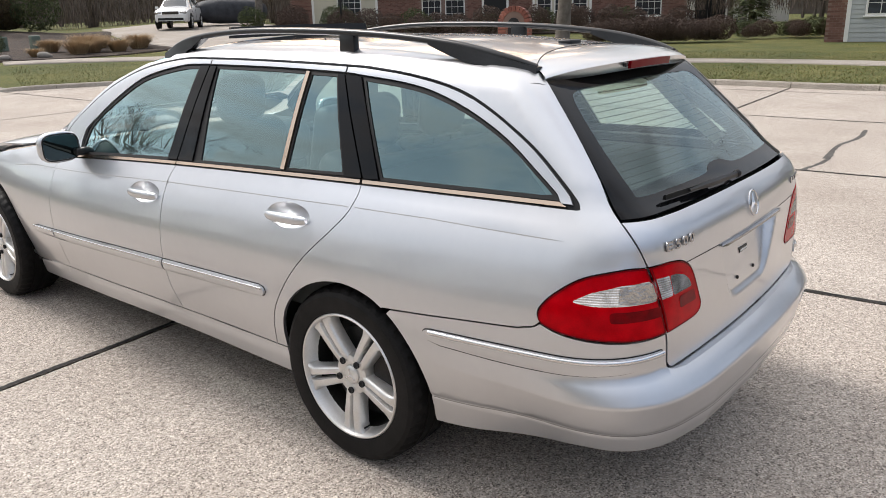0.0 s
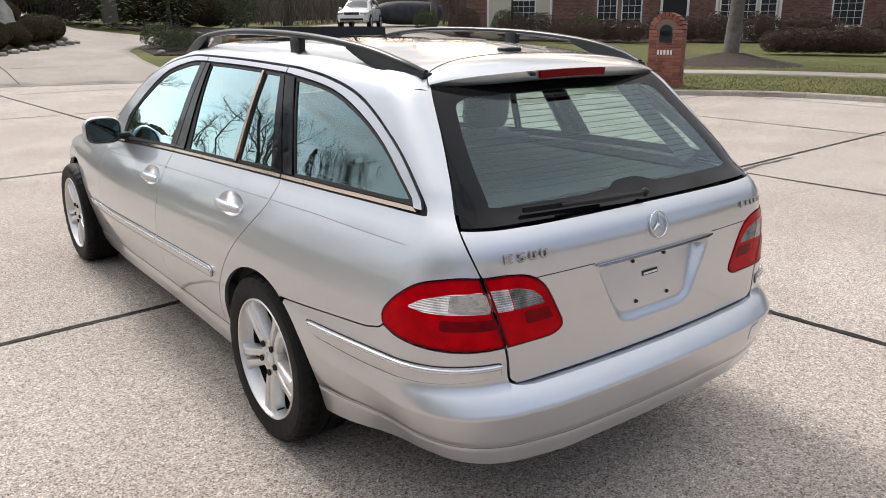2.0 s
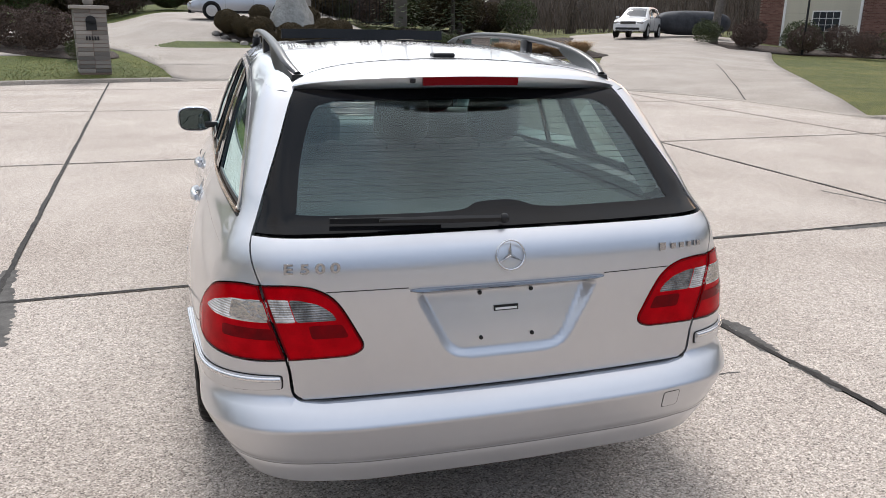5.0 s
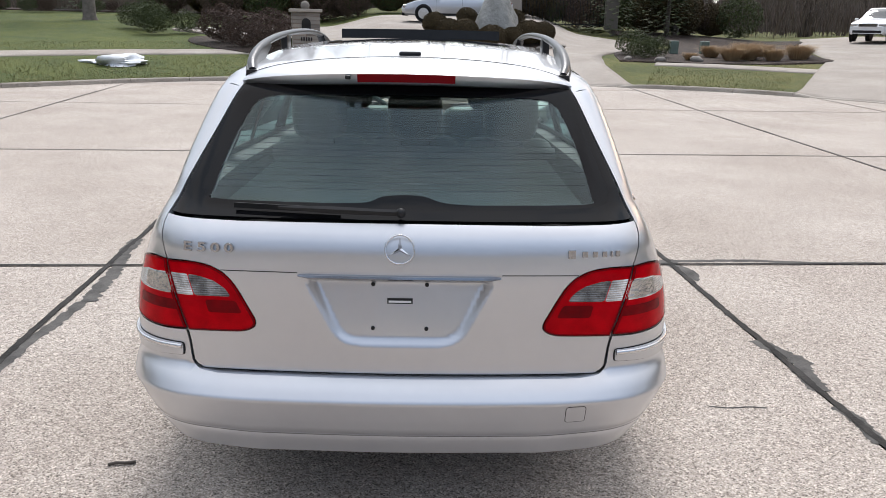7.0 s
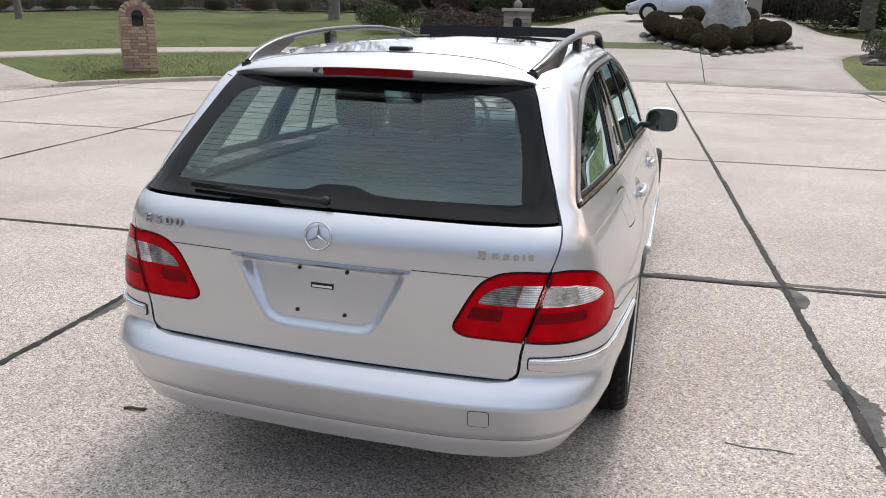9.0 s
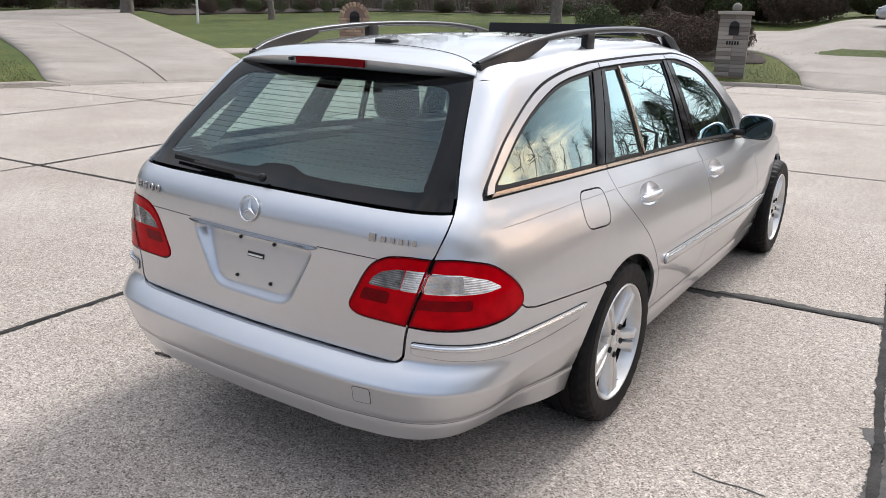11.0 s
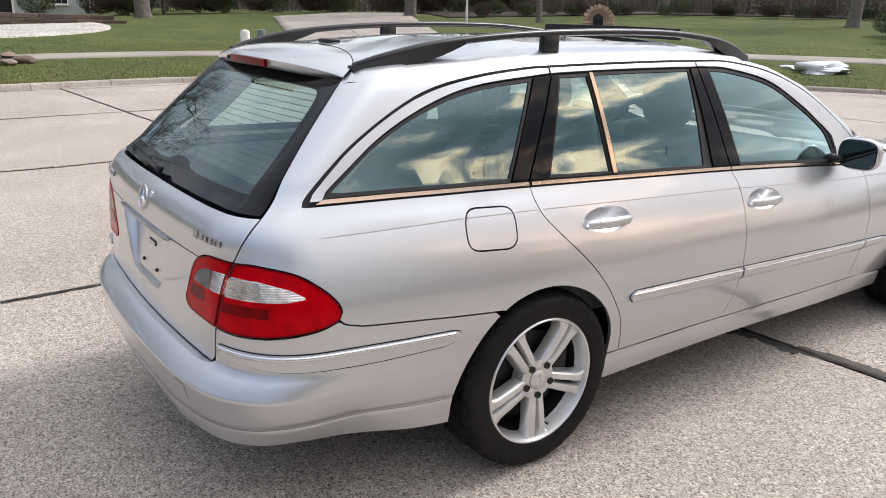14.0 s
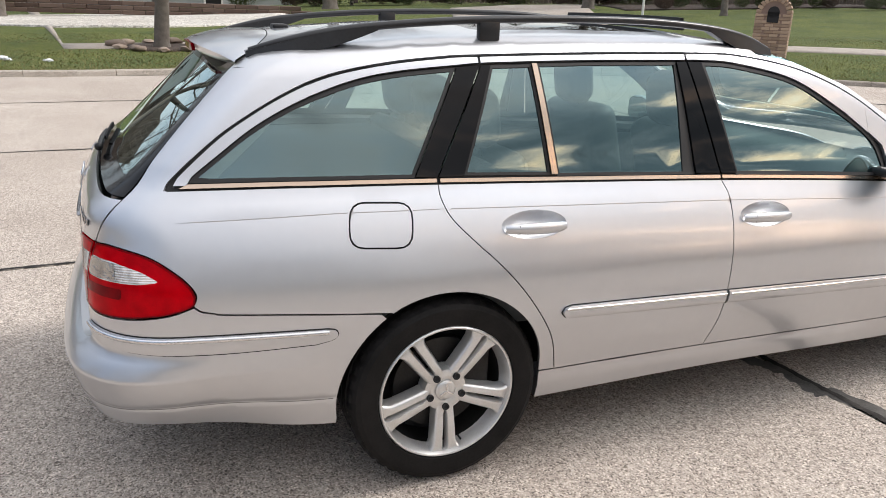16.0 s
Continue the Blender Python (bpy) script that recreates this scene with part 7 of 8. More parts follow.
# ---- houses ----
def house(name, x, y, yaw, length, depth, eaves, ridge, wall_mat, label, bays, siding=(), board=None):
    """A house with its front along its own x axis, facing -y. bays: (kind, x, width, sill, height)."""
    h = tagged(new(name), label, "house")
    wall = bmesh.new()
    box((length, depth, eaves + 0.6), (0, depth / 2, eaves / 2 - 0.3), 0, 1, wall)
    wl = part("wall", wall, wall_mat, h)
    if wall_mat is HOUSE_BRICK:
        v, f = [], []
        rnd = random.Random(3)
        for row in range(int(min(eaves, 3.4) / 0.085)):
            xx = -length / 2 + (0.11 if row % 2 else 0)
            while xx < length / 2 - 0.2:
                z = row * 0.085
                free = not any(abs(xx + 0.105 - bx) < bw / 2 + 0.13 and sz - 0.1 < z < sz + bh + 0.1 for _, bx, bw, sz, bh in bays) and not any(a - 0.1 < xx + 0.1 < b + 0.1 for a, b in siding)
                if free:
                    k = len(v)
                    o = rnd.uniform(0.008, 0.014)
                    v += [(xx, -o, z), (xx + 0.21, -o, z), (xx + 0.21, -o, z + 0.073), (xx, -o, z + 0.073), (xx, 0.0, z), (xx + 0.21, 0.0, z), (xx + 0.21, 0.0, z + 0.073), (xx, 0.0, z + 0.073)]
                    f += [(k, k + 1, k + 2, k + 3), (k + 3, k + 2, k + 6, k + 7), (k, k + 4, k + 5, k + 1), (k, k + 3, k + 7, k + 4), (k + 1, k + 5, k + 6, k + 2)]
                xx += 0.222
        link("brickwork", v, f, HOUSE_BRICK, wl, smooth=False, kind="stuff")
        wl.data.materials[0] = BRICK_BASE
    for a, b in siding:
        for i in range(int(eaves / 0.16)):
            part("siding_board", box((b - a, 0.05, 0.165), (0, 0, 0), 0.004, 1, m=Matrix.Rotation(radians(-6), 4, 'X')), board or SIDING, wl, matrix=Matrix.Translation(((a + b) / 2, -0.03, 0.08 + i * 0.16)))
        for e in (a, b):
            part("corner_board", box((0.14, 0.10, eaves), (e, -0.04, eaves / 2), 0.006, 1), WHITE_TRIM, wl)
    roof = bmesh.new()
    o = 0.5
    vs = [roof.verts.new(p) for p in ((-length / 2 - o, -o, eaves), (length / 2 + o, -o, eaves), (length / 2 + o, depth + o, eaves), (-length / 2 - o, depth + o, eaves), (-length / 2 + depth * 0.35, depth / 2, ridge), (length / 2 - depth * 0.35, depth / 2, ridge))]
    for q in ((0, 1, 5, 4), (1, 2, 5), (2, 3, 4, 5), (3, 0, 4), (3, 2, 1, 0)):
        roof.faces.new([vs[i] for i in q])
    part("roof", roof, SHINGLE, h, "dark shingle roof")
    for kind, bx, bw, sz, bh in bays:
        if kind == "window":
            fr = part("window", box((bw, 0.10, bh), (bx, -0.02, sz + bh / 2), 0.01, 1), WHITE_TRIM, h, "white framed window")
            cols, rows = max(2, round(bw / 0.42)), max(2, round(bh / 0.42))
            for i in range(cols):
                for j in range(rows):
                    pw, ph = (bw - 0.12) / cols, (bh - 0.12) / rows
                    part("pane", box((pw - 0.03, 0.02, ph - 0.03), (bx - bw / 2 + 0.06 + pw * (i + 0.5), -0.072, sz + 0.06 + ph * (j + 0.5))), HOUSE_GLASS, fr)
            part("sill", box((bw + 0.12, 0.16, 0.06), (bx, -0.05, sz - 0.03), 0.008, 1), WHITE_TRIM, fr)
        else:
            dr = part("door", box((bw, 0.10, bh), (bx, -0.02, sz + bh / 2), 0.01, 1), IRON, h, "dark panelled front door")
            for e in (-1, 1):
                part("door_post", box((0.14, 0.16, bh + 0.1), (bx + e * (bw / 2 + 0.07), -0.04, sz + bh / 2), 0.008, 1), WHITE_TRIM, dr)
            part("step", box((bw + 0.8, 0.9, 0.18), (bx, -0.5, 0.08), 0.015, 1), SMOOTH_CONCRETE, dr, "concrete step")
            part("knob", box((0.05, 0.06, 0.05), (bx + bw * 0.38, -0.09, sz + 1.0), 0.02, 2), CHROME, dr)
    h.matrix_basis = pose(x, y, land_z(x, y), 0, 0, yaw)
    return h


house("brick_house", 38.3, 28.1, -58, 25, 11, 5.6, 9.0, HOUSE_BRICK, "two-storey red brick house with cream siding and white windows",
      [("window", -8.6, 1.6, 0.8, 1.6), ("window", -3.25, 1.25, 0.7, 1.7), ("window", -1.75, 1.25, 0.7, 1.7), ("door", 0.8, 1.4, 0.15, 2.2), ("window", 3.85, 0.95, 0.7, 1.7), ("window", 4.95, 0.95, 0.7, 1.7), ("window", 6.05, 0.95, 0.7, 1.7), ("window", 10.2, 1.6, 0.7, 1.7), ("window", -8.9, 1.9, 3.5, 1.4), ("window", -3.6, 1.6, 3.5, 1.4), ("window", 0.6, 1.6, 3.5, 1.4), ("window", 5.3, 1.6, 3.5, 1.4), ("window", 10.2, 1.6, 3.5, 1.4)], [(-11.0, -6.8), (3.2, 6.7)])
house("grey_house", 29.6, -0.3, -82, 12, 10, 5.4, 8.6, HOUSE_BRICK, "red brick house with a grey-blue boarded front and white windows",
      [("window", -4.3, 0.95, 0.9, 1.6), ("window", -3.25, 0.95, 0.9, 1.6), ("window", -2.2, 0.95, 0.9, 1.6), ("door", 2.2, 1.1, 0.15, 2.1), ("window", -2.45, 1.5, 3.5, 1.3), ("window", 3.2, 1.5, 3.5, 1.3)], [(-5.3, 5.9)], BLUE_SIDING)
house("brick_house", -58, 2.0, 92, 18, 10, 5.4, 8.6, BLUE_SIDING, "boarded house behind a lawn with white windows",
      [("window", -5, 1.6, 0.9, 1.5), ("window", 0, 1.6, 0.9, 1.5), ("door", 3.2, 1.1, 0.15, 2.1), ("window", 6.5, 1.6, 0.9, 1.5)])
house("grey_house", -14, -52, 180, 18, 10, 5.6, 9.0, TAN_BRICK, "tan house behind the road with white windows", [("window", -5, 1.6, 0.9, 1.5), ("window", 0, 1.6, 0.9, 1.5), ("door", 3.2, 1.1, 0.15, 2.1), ("window", 6.5, 1.6, 0.9, 1.5)])
house("grey_house", 22, -54, 180, 18, 10, 5.6, 9.0, BLUE_SIDING, "grey-blue house behind the road with white windows", [("window", -5, 1.6, 0.9, 1.5), ("door", 1.0, 1.1, 0.15, 2.1), ("window", 6.0, 1.6, 0.9, 1.5)])


house("garage", 64.0, 21.5, -72, 9, 7, 2.7, 4.6, WHITE_TRIM, "white garage behind a lawn with a brown roof", [("door", -1.6, 2.4, 0.15, 2.1), ("window", 2.6, 1.0, 1.0, 1.0)])


def gazebo(x, y, yaw):
    """A dark garden shelter: four posts, rails and a hipped roof."""
    g = tagged(new("gazebo"), "dark wooden garden gazebo with a hipped roof", "gazebo")
    for sx in (1, -1):
        for sy in (1, -1):
            part("post", box((0.14, 0.14, 2.3), (sx * 1.2, sy * 1.2, 1.15), 0.01, 1), IRON, g)
        part("rail", box((0.06, 2.3, 0.08), (sx * 1.2, 0, 0.9), 0.01, 1), IRON, g)
    part("floor", box((2.8, 2.8, 0.14), (0, 0, 0.07), 0.02, 1), IRON, g)
    bm = bmesh.new()
    lo = [bm.verts.new((a * 1.75, b * 1.75, 2.25)) for a, b in ((1, 1), (-1, 1), (-1, -1), (1, -1))]
    mid = [bm.verts.new((a * 0.8, b * 0.8, 2.85)) for a, b in ((1, 1), (-1, 1), (-1, -1), (1, -1))]
    tip = bm.verts.new((0, 0, 3.5))
    for i in range(4):
        j = (i + 1) % 4
        bm.faces.new((lo[i], lo[j], mid[j], mid[i]))
        bm.faces.new((mid[i], mid[j], tip))
    bm.faces.new(lo[::-1])
    part("roof", bm, DARK, g, "dark shingled roof")
    g.matrix_basis = pose(x, y, land_z(x, y), 0, 0, yaw)


gazebo(55.0, 21.2, 15)


# ---- other vehicles ----
def other_car(name, x, y, yaw, W, stations, sides, screens, material, label, wheel_r, axles, nose):
    """A car facing +y. stations: along, width, bottom, shoulder, top and top width; sides: side windows (bottom from, to, top from, to); screens: (from, to)."""
    c = tagged(new(name), label, "car")
    st = np.array(stations, float)
    ys = np.unique(np.concatenate([np.linspace(st[0, 0], st[-1, 0], 64), st[:, 0]]))
    cols = [np.convolve(np.pad(np.interp(ys, st[:, 0], st[:, k]), 2, mode="edge"), np.array([1, 2, 3, 2, 1]) / 9, mode="valid") for k in range(1, 6)]

    def at(yy):
        return [float(np.interp(yy, ys, col)) for col in cols]

    def section(yy):
        w, zb, zs, zr, wr = at(yy)
        h, r = W / 2 * w, W / 2 * wr
        return [(h * 0.86, zb), (h * 0.97, zb + 0.06), (h, zb + (zs - zb) * 0.45), (h * 0.985, zb + (zs - zb) * 0.72), (h * 0.955, zs), (r + (h * 0.94 - r) * 0.12, zr - 0.07), (r * 0.96, zr - 0.02), (r * 0.6, zr), (0, zr + 0.012)]

    def side_at(yy, t):
        s = section(yy)
        return s[4][0] + (s[5][0] - s[4][0]) * t + 0.006, s[4][1] + (s[5][1] - s[4][1]) * t

    bm = bmesh.new()
    rows = []
    for yy in ys:
        s = section(yy)
        rows.append([bm.verts.new((-a, yy, b)) for a, b in s] + [bm.verts.new((a, yy, b)) for a, b in s[-2::-1]])
    for p, q in zip(rows[:-1], rows[1:]):
        for i in range(len(p) - 1):
            bm.faces.new((p[i], q[i], q[i + 1], p[i + 1]))
    bm.faces.new(rows[0]), bm.faces.new(rows[-1])
    part("body", bm, material, c, "", 40)
    for sd in (1, -1):
        for a0, a1, b0, b1 in sides:
            g = bmesh.new()
            rr = []
            for t in np.linspace(0.08, 0.93, 5):
                lo, hi = a0 + (b0 - a0) * t, a1 + (b1 - a1) * t
                rr.append([g.verts.new((sd * side_at(yy, t)[0], yy, side_at(yy, t)[1])) for yy in np.linspace(lo, hi, 7)])
            for p, q in zip(rr[:-1], rr[1:]):
                for i in range(6):
                    g.faces.new((p[i], p[i + 1], q[i + 1], q[i]))
            part("side_window", g, HOUSE_GLASS, c, "dark side window", 60)
        zb = at(0.6)[2]
        part("door_mirror", box((0.18, 0.10, 0.13), (sd * (W / 2 + 0.05), sides[0][1] - 0.10, zb + 0.08), 0.04, 3), material, c, "", 40)
        part("headlamp", box((0.34, 0.22, 0.13), (sd * W * 0.35, st[-1, 0] - 0.16, nose), 0.05, 3, None, Matrix.Translation((0, 0, 0))), REFLECTOR, c, "clear headlamp", 40)
        part("tail_lamp", box((0.22, 0.16, 0.18), (sd * W * 0.37, st[0, 0] + 0.10, nose + 0.12), 0.04, 2), RED, c, "red tail lamp", 40)
        part("sill_trim", box((0.03, axles[1] - axles[0] - 2.3 * wheel_r, 0.09), (sd * (W / 2 - 0.01), sum(axles) / 2, at(0)[1] + 0.05), 0.01, 1), BLACK_TRIM, c, "dark sill trim")
        for dy in (sides[0][0] - 0.04, sides[0][1] - 0.02):
            pts = [(sd * (section(dy)[k][0] + 0.002), dy, section(dy)[k][1]) for k in (1, 2, 3, 4)]
            part("door_gap", tube(pts, [(-0.004, -0.006), (0.004, -0.006), (0.004, 0.006), (-0.004, 0.006)]), SEAL, c, "thin dark gap")
        for wy in axles:
            well = lathe([(0.0, 0.0), (wheel_r + 0.055, 0.0), (wheel_r + 0.05, 0.02), (0.0, 0.02)], 28)
            part("wheel_housing", well, DARK, c, "dark wheel housing", 30, pose(sd * (W / 2 - 0.016), wy, wheel_r + 0.01, 0, 0, 0 if sd > 0 else 180))
            t = part("wheel", lathe([(0.0, -0.09), (wheel_r, -0.09), (wheel_r, 0.10), (wheel_r * 0.95, 0.115), (wheel_r * 0.72, 0.115), (wheel_r * 0.70, 0.09)], 32), RUBBER, c, "black tyre on a silver rim", 35, pose(sd * (W / 2 - 0.09), wy, wheel_r, 0, 0, 0 if sd > 0 else 180))
            part("rim", lathe([(0.0, 0.10), (wheel_r * 0.70, 0.095), (wheel_r * 0.72, 0.105)], 24), ALLOY, t, "silver rim bed", 20)
            for k in range(7):
                a = 2 * math.pi * k / 7
                sp = tube([(0.112, 0.03 * math.cos(a), 0.03 * math.sin(a)), (0.106, wheel_r * 0.70 * math.cos(a), wheel_r * 0.70 * math.sin(a))], [(-0.012, -0.028), (0.012, -0.028), (0.012, 0.028), (-0.012, 0.028)], up=(1, 0, 0))
                part("spoke", sp, ALLOY, t, "silver spoke")
    for name_s, (y0, y1) in zip(("windscreen", "rear_window"), screens):
        g = bmesh.new()
        rr = []
        for yy in np.linspace(y0, y1, 8):
            s = section(yy)
            r, z = s[6][0] * 0.93, s[6][1]
            rr.append([g.verts.new((r * k, yy, s[8][1] - (s[8][1] - z) * k * k + 0.008)) for k in np.linspace(-1, 1, 9)])
        for p, q in zip(rr[:-1], rr[1:]):
            for i in range(8):
                g.faces.new((p[i], q[i], q[i + 1], p[i + 1]))
        part(name_s, g, HOUSE_GLASS, c, "dark glass screen", 60)
    gr = part("grille", box((W * 0.46, 0.10, 0.17), (0, st[-1, 0] - 0.05, nose - 0.02), 0.03, 2), BLACK_TRIM, c, "black grille")
    for d in (-0.05, 0.0, 0.05):
        part("grille_bar", box((W * 0.44, 0.02, 0.018), (0, st[-1, 0] + 0.004, nose - 0.02 + d)), CHROME, gr, "chrome bar")
    part("bumper_insert", box((W * 0.72, 0.12, 0.14), (0, st[-1, 0] - 0.05, nose - 0.32), 0.03, 2), BLACK_TRIM, c, "black bumper insert")
    c.matrix_basis = pose(x, y, land_z(x, y) + 0.03, 0, 0, yaw)
    return c


sedan = [(-2.46, 0.80, 0.42, 0.72, 0.76, 0.70), (-2.34, 0.92, 0.30, 0.90, 0.95, 0.80), (-1.75, 0.98, 0.25, 0.95, 1.00, 0.84), (-1.55, 1, 0.25, 0.96, 1.05, 0.80), (-0.95, 1, 0.25, 0.96, 1.40, 0.64), (-0.4, 1, 0.25, 0.95, 1.45, 0.64), (0.25, 1, 0.25, 0.94, 1.42, 0.64),
         (1.05, 1, 0.25, 0.92, 1.01, 0.78), (1.25, 1, 0.25, 0.91, 0.97, 0.84), (1.9, 0.97, 0.25, 0.82, 0.88, 0.80), (2.32, 0.90, 0.28, 0.66, 0.72, 0.74), (2.46, 0.78, 0.40, 0.56, 0.60, 0.70)]
other_car("saloon_car", 0.9, 33.0, 84, 1.82, sedan, [(-0.22, 0.92, -0.18, 0.32), (-1.12, -0.32, -0.82, -0.27)], [(0.34, 1.06), (-1.52, -1.02)], PAINT, "silver saloon car parked across a driveway", 0.33, (-1.42, 1.46), 0.62)
tall = [(-2.24, 0.84, 0.5, 0.95, 1.0, 0.74), (-2.12, 0.95, 0.35, 1.02, 1.35, 0.70), (-1.82, 0.99, 0.3, 1.05, 1.62, 0.66), (-1.0, 1, 0.3, 1.04, 1.69, 0.66), (0.1, 1, 0.3, 1.02, 1.66, 0.66), (0.55, 1, 0.3, 1.01, 1.48, 0.68), (1.1, 1, 0.3, 1.0, 1.10, 0.82),
        (1.7, 0.98, 0.3, 0.95, 1.01, 0.84), (2.1, 0.92, 0.32, 0.82, 0.88, 0.78), (2.26, 0.80, 0.4, 0.62, 0.68, 0.72)]
other_car("family_car", 22.6, 37.4, 136, 1.84, tall, [(0.02, 0.92, 0.06, 0.40), (-1.02, -0.08, -0.97, -0.03), (-1.80, -1.10, -1.62, -1.05)], [(0.30, 1.08), (-2.14, -1.86)], SUV_WHITE, "white tall family car parked on a driveway", 0.36, (-1.32, 1.38), 0.80)
cov = bmesh.new()
bmesh.ops.create_uvsphere(cov, u_segments=36, v_segments=18, radius=1)
for v in cov.verts:
    a, b, z = v.co
    k = 1 + 0.03 * math.sin(a * 9) * math.cos(b * 7)
    v.co = (2.3 * math.copysign(abs(a) ** 0.7, a) * k, 0.92 * math.copysign(abs(b) ** 0.6, b) * k, max(0.0, 0.75 + 0.70 * math.copysign(abs(z) ** 0.75, z)))
tagged(part("covered_car", cov, COVER, None, "car under a dark fitted cover on a driveway", 60, pose(26.6, 38.2, land_z(26.6, 38.2) + 0.03, 0, 0, -10)), category="covered car")

# ---- small things in the gardens ----
cone = bmesh.new()
rows = []
for z, r in ((0, 0.95), (0.5, 0.8), (1.0, 0.55), (1.5, 0.30), (1.95, 0.12), (2.05, 0.0)):
    rows.append([cone.verts.new((r * (1 + 0.10 * math.sin(5 * a + z * 3)) * math.cos(a), r * (1 + 0.10 * math.sin(5 * a + z * 3)) * math.sin(a), z)) for a in np.linspace(0, 2 * math.pi, 28, endpoint=False)])
for a, b in zip(rows[:-1], rows[1:]):
    for i in range(28):
        cone.faces.new((a[i], a[(i + 1) % 28], b[(i + 1) % 28], b[i]))
tagged(part("wrapped_fountain", cone, GREY_SHEET, None, "garden fountain wrapped in a grey winter sheet", 60, pose(2.4, 29.6, land_z(2.4, 29.6) + 0.03)), category="fountain")
ISLAND = np.vstack([np.linspace(a, b, 9)[:-1] for a, b in (((1.98, 24.2), (-0.55, 28.2)), ((-0.55, 28.2), (2.2, 31.2)), ((2.2, 31.2), (5.0, 28.4)), ((5.0, 28.4), (1.98, 24.2)))])
draped("planting_bed", ISLAND, MULCH, 0.022, 0.4, "pointed mulch bed edged with stones", "bed")


def rock(x, y, s, seed, label="rounded grey garden stone", group="edging stones", tall=0.7):
    b = bmesh.new()
    bmesh.ops.create_icosphere(b, subdivisions=2, radius=1)
    for v in b.verts:
        v.co *= 0.85 + 0.35 * noise.noise(v.co * 1.3 + Vector((seed, 0, 0)))
        v.co.z *= tall
    ob = part("stone", b, STONE, None, label, 50, Matrix.Translation((x, y, land_z(x, y) + s * 0.25)) @ Matrix.Rotation(seed, 4, 'Z') @ Matrix.Diagonal((s * 1.2, s, s, 1)))
    return tagged(ob, category="stone", group=group)


for i, (x, y) in enumerate(ISLAND):
    rock(float(x), float(y), 0.14 + 0.05 * ((i * 7) % 3) / 2, i)
draped("planting_bed", [(-17.6 + 1.0 * math.cos(a), -0.1 + 1.0 * math.sin(a)) for a in np.linspace(0, 2 * math.pi, 20, endpoint=False)], MULCH, 0.014, 0.4, "dark mulch ring round a tree", "bed")
for i in range(11):
    a = 2 * math.pi * i / 11
    rock(-17.6 + 1.05 * math.cos(a), -0.1 + 1.05 * math.sin(a), 0.17 + 0.04 * (i % 3), 50 + i, "flat tan stone round a tree", "tree ring stones", 0.45)
for i, (x, y) in enumerate(((6.6, 24.0), (7.6, 23.6), (8.9, 23.8))):
    rock(x, y, 0.16 + 0.04 * (i % 3), 80 + i, "rounded grey stone beside a bed", "bed stones")
for x, y, s, sd in ((-9.1, 19.2, 0.95, 1), (-14.9, -3.2, 0.22, 3), (-14.6, -2.4, 0.13, 5)):
    b = bmesh.new()
    bmesh.ops.create_icosphere(b, subdivisions=4, radius=1)
    for v in b.verts:
        k = 0.75 + 0.55 * noise.noise(v.co * 1.8 + Vector((sd * 3, 0, 0))) + 0.18 * noise.noise(v.co * 6)
        v.co = (v.co.x * k * s * 1.25, v.co.y * k * s * 0.7, max(-0.02, v.co.z * k * 0.36 * s))
    tagged(part("snow_patch", b, SNOW, None, "small heap of old snow on the lawn", 60, pose(x, y, land_z(x, y) - 0.05 * s, 0, 0, 30)), category="snow", group="snow heaps")
for x, y, c in ((-18.9, 6.7, 0), (-19.05, 7.25, 1)):
    b = lathe([(0.0, 0.0), (0.13, 0.0), (0.13, 0.50), (0.11, 0.57), (0.0, 0.60)], 20, 'Z')
    tagged(part("utility_post", b, GREEN_BOX if c else WHITE_TRIM, None, "round utility post on the lawn", 40, pose(x, y, land_z(x, y))), category="utility post", group="utility posts")
for x, y in ((9.2, 27.6), (10.6, 28.2)):
    tagged(part("utility_box", box((0.32, 0.28, 0.5), (0, 0, 0.25), 0.03, 2), GREEN_BOX, None, "green steel utility box in a bed", matrix=pose(x, y, land_z(x, y))), category="utility box", group="utility boxes")
pole = lathe([(0.0, 0.0), (0.055, 0.0), (0.045, 2.4), (0.0, 2.4)], 14, 'Z')
tagged(part("lamp_post", pole, WHITE_TRIM, None, "slim white garden lamp post", 40, pose(-27.0, 20.6, land_z(-27, 20.6))), category="lamp post")
pole = lathe([(0.0, 0.0), (0.06, 0.0), (0.045, 2.6), (0.0, 2.6)], 14, 'Z')
lampo = tagged(part("lamp_post", pole, IRON, None, "slim black garden lamp post", 40, pose(26.5, 28.6, land_z(26.5, 28.6))), category="lamp post")
part("lantern", box((0.24, 0.24, 0.4), (0, 0, 2.8), 0.03, 1), IRON, lampo)
reflector_pole = tube([(0, 0, 0), (0, 0, 1.15)], ring_section(0.008, 0.008, 8))
tagged(part("driveway_marker", reflector_pole, WHITE_TRIM, None, "thin white driveway marker stick", 40, pose(1.95, 24.7, land_z(1.95, 24.7))), category="marker")
# retaining wall of long blocks
BROWN_STONE = varied("brown_stone", (0.13, 0.095, 0.075), (0.30, 0.235, 0.185), 0.9, (40, 0.6, 0.008))
WALL_BLOCK = varied("brown_wall_block", (0.085, 0.055, 0.042), (0.17, 0.12, 0.095), 0.9, (40, 0.6, 0.008))
for ob in [o for o in scene.objects if o.get("group") == "tree ring stones"]:
    ob.data.materials[0] = BROWN_STONE
rw = tagged(new("retaining_wall"), "low brown block retaining wall behind gravel", "wall")
for r in range(3):
    for i in range(14):
        part("block", box((0.98, 0.4, 0.19), (0, 0, 0), 0.02, 1), WALL_BLOCK, rw, matrix=pose(-7 + i * 1.0 + (0.5 if r % 2 else 0), 0.05 * r, 0.09 + 0.2 * r))
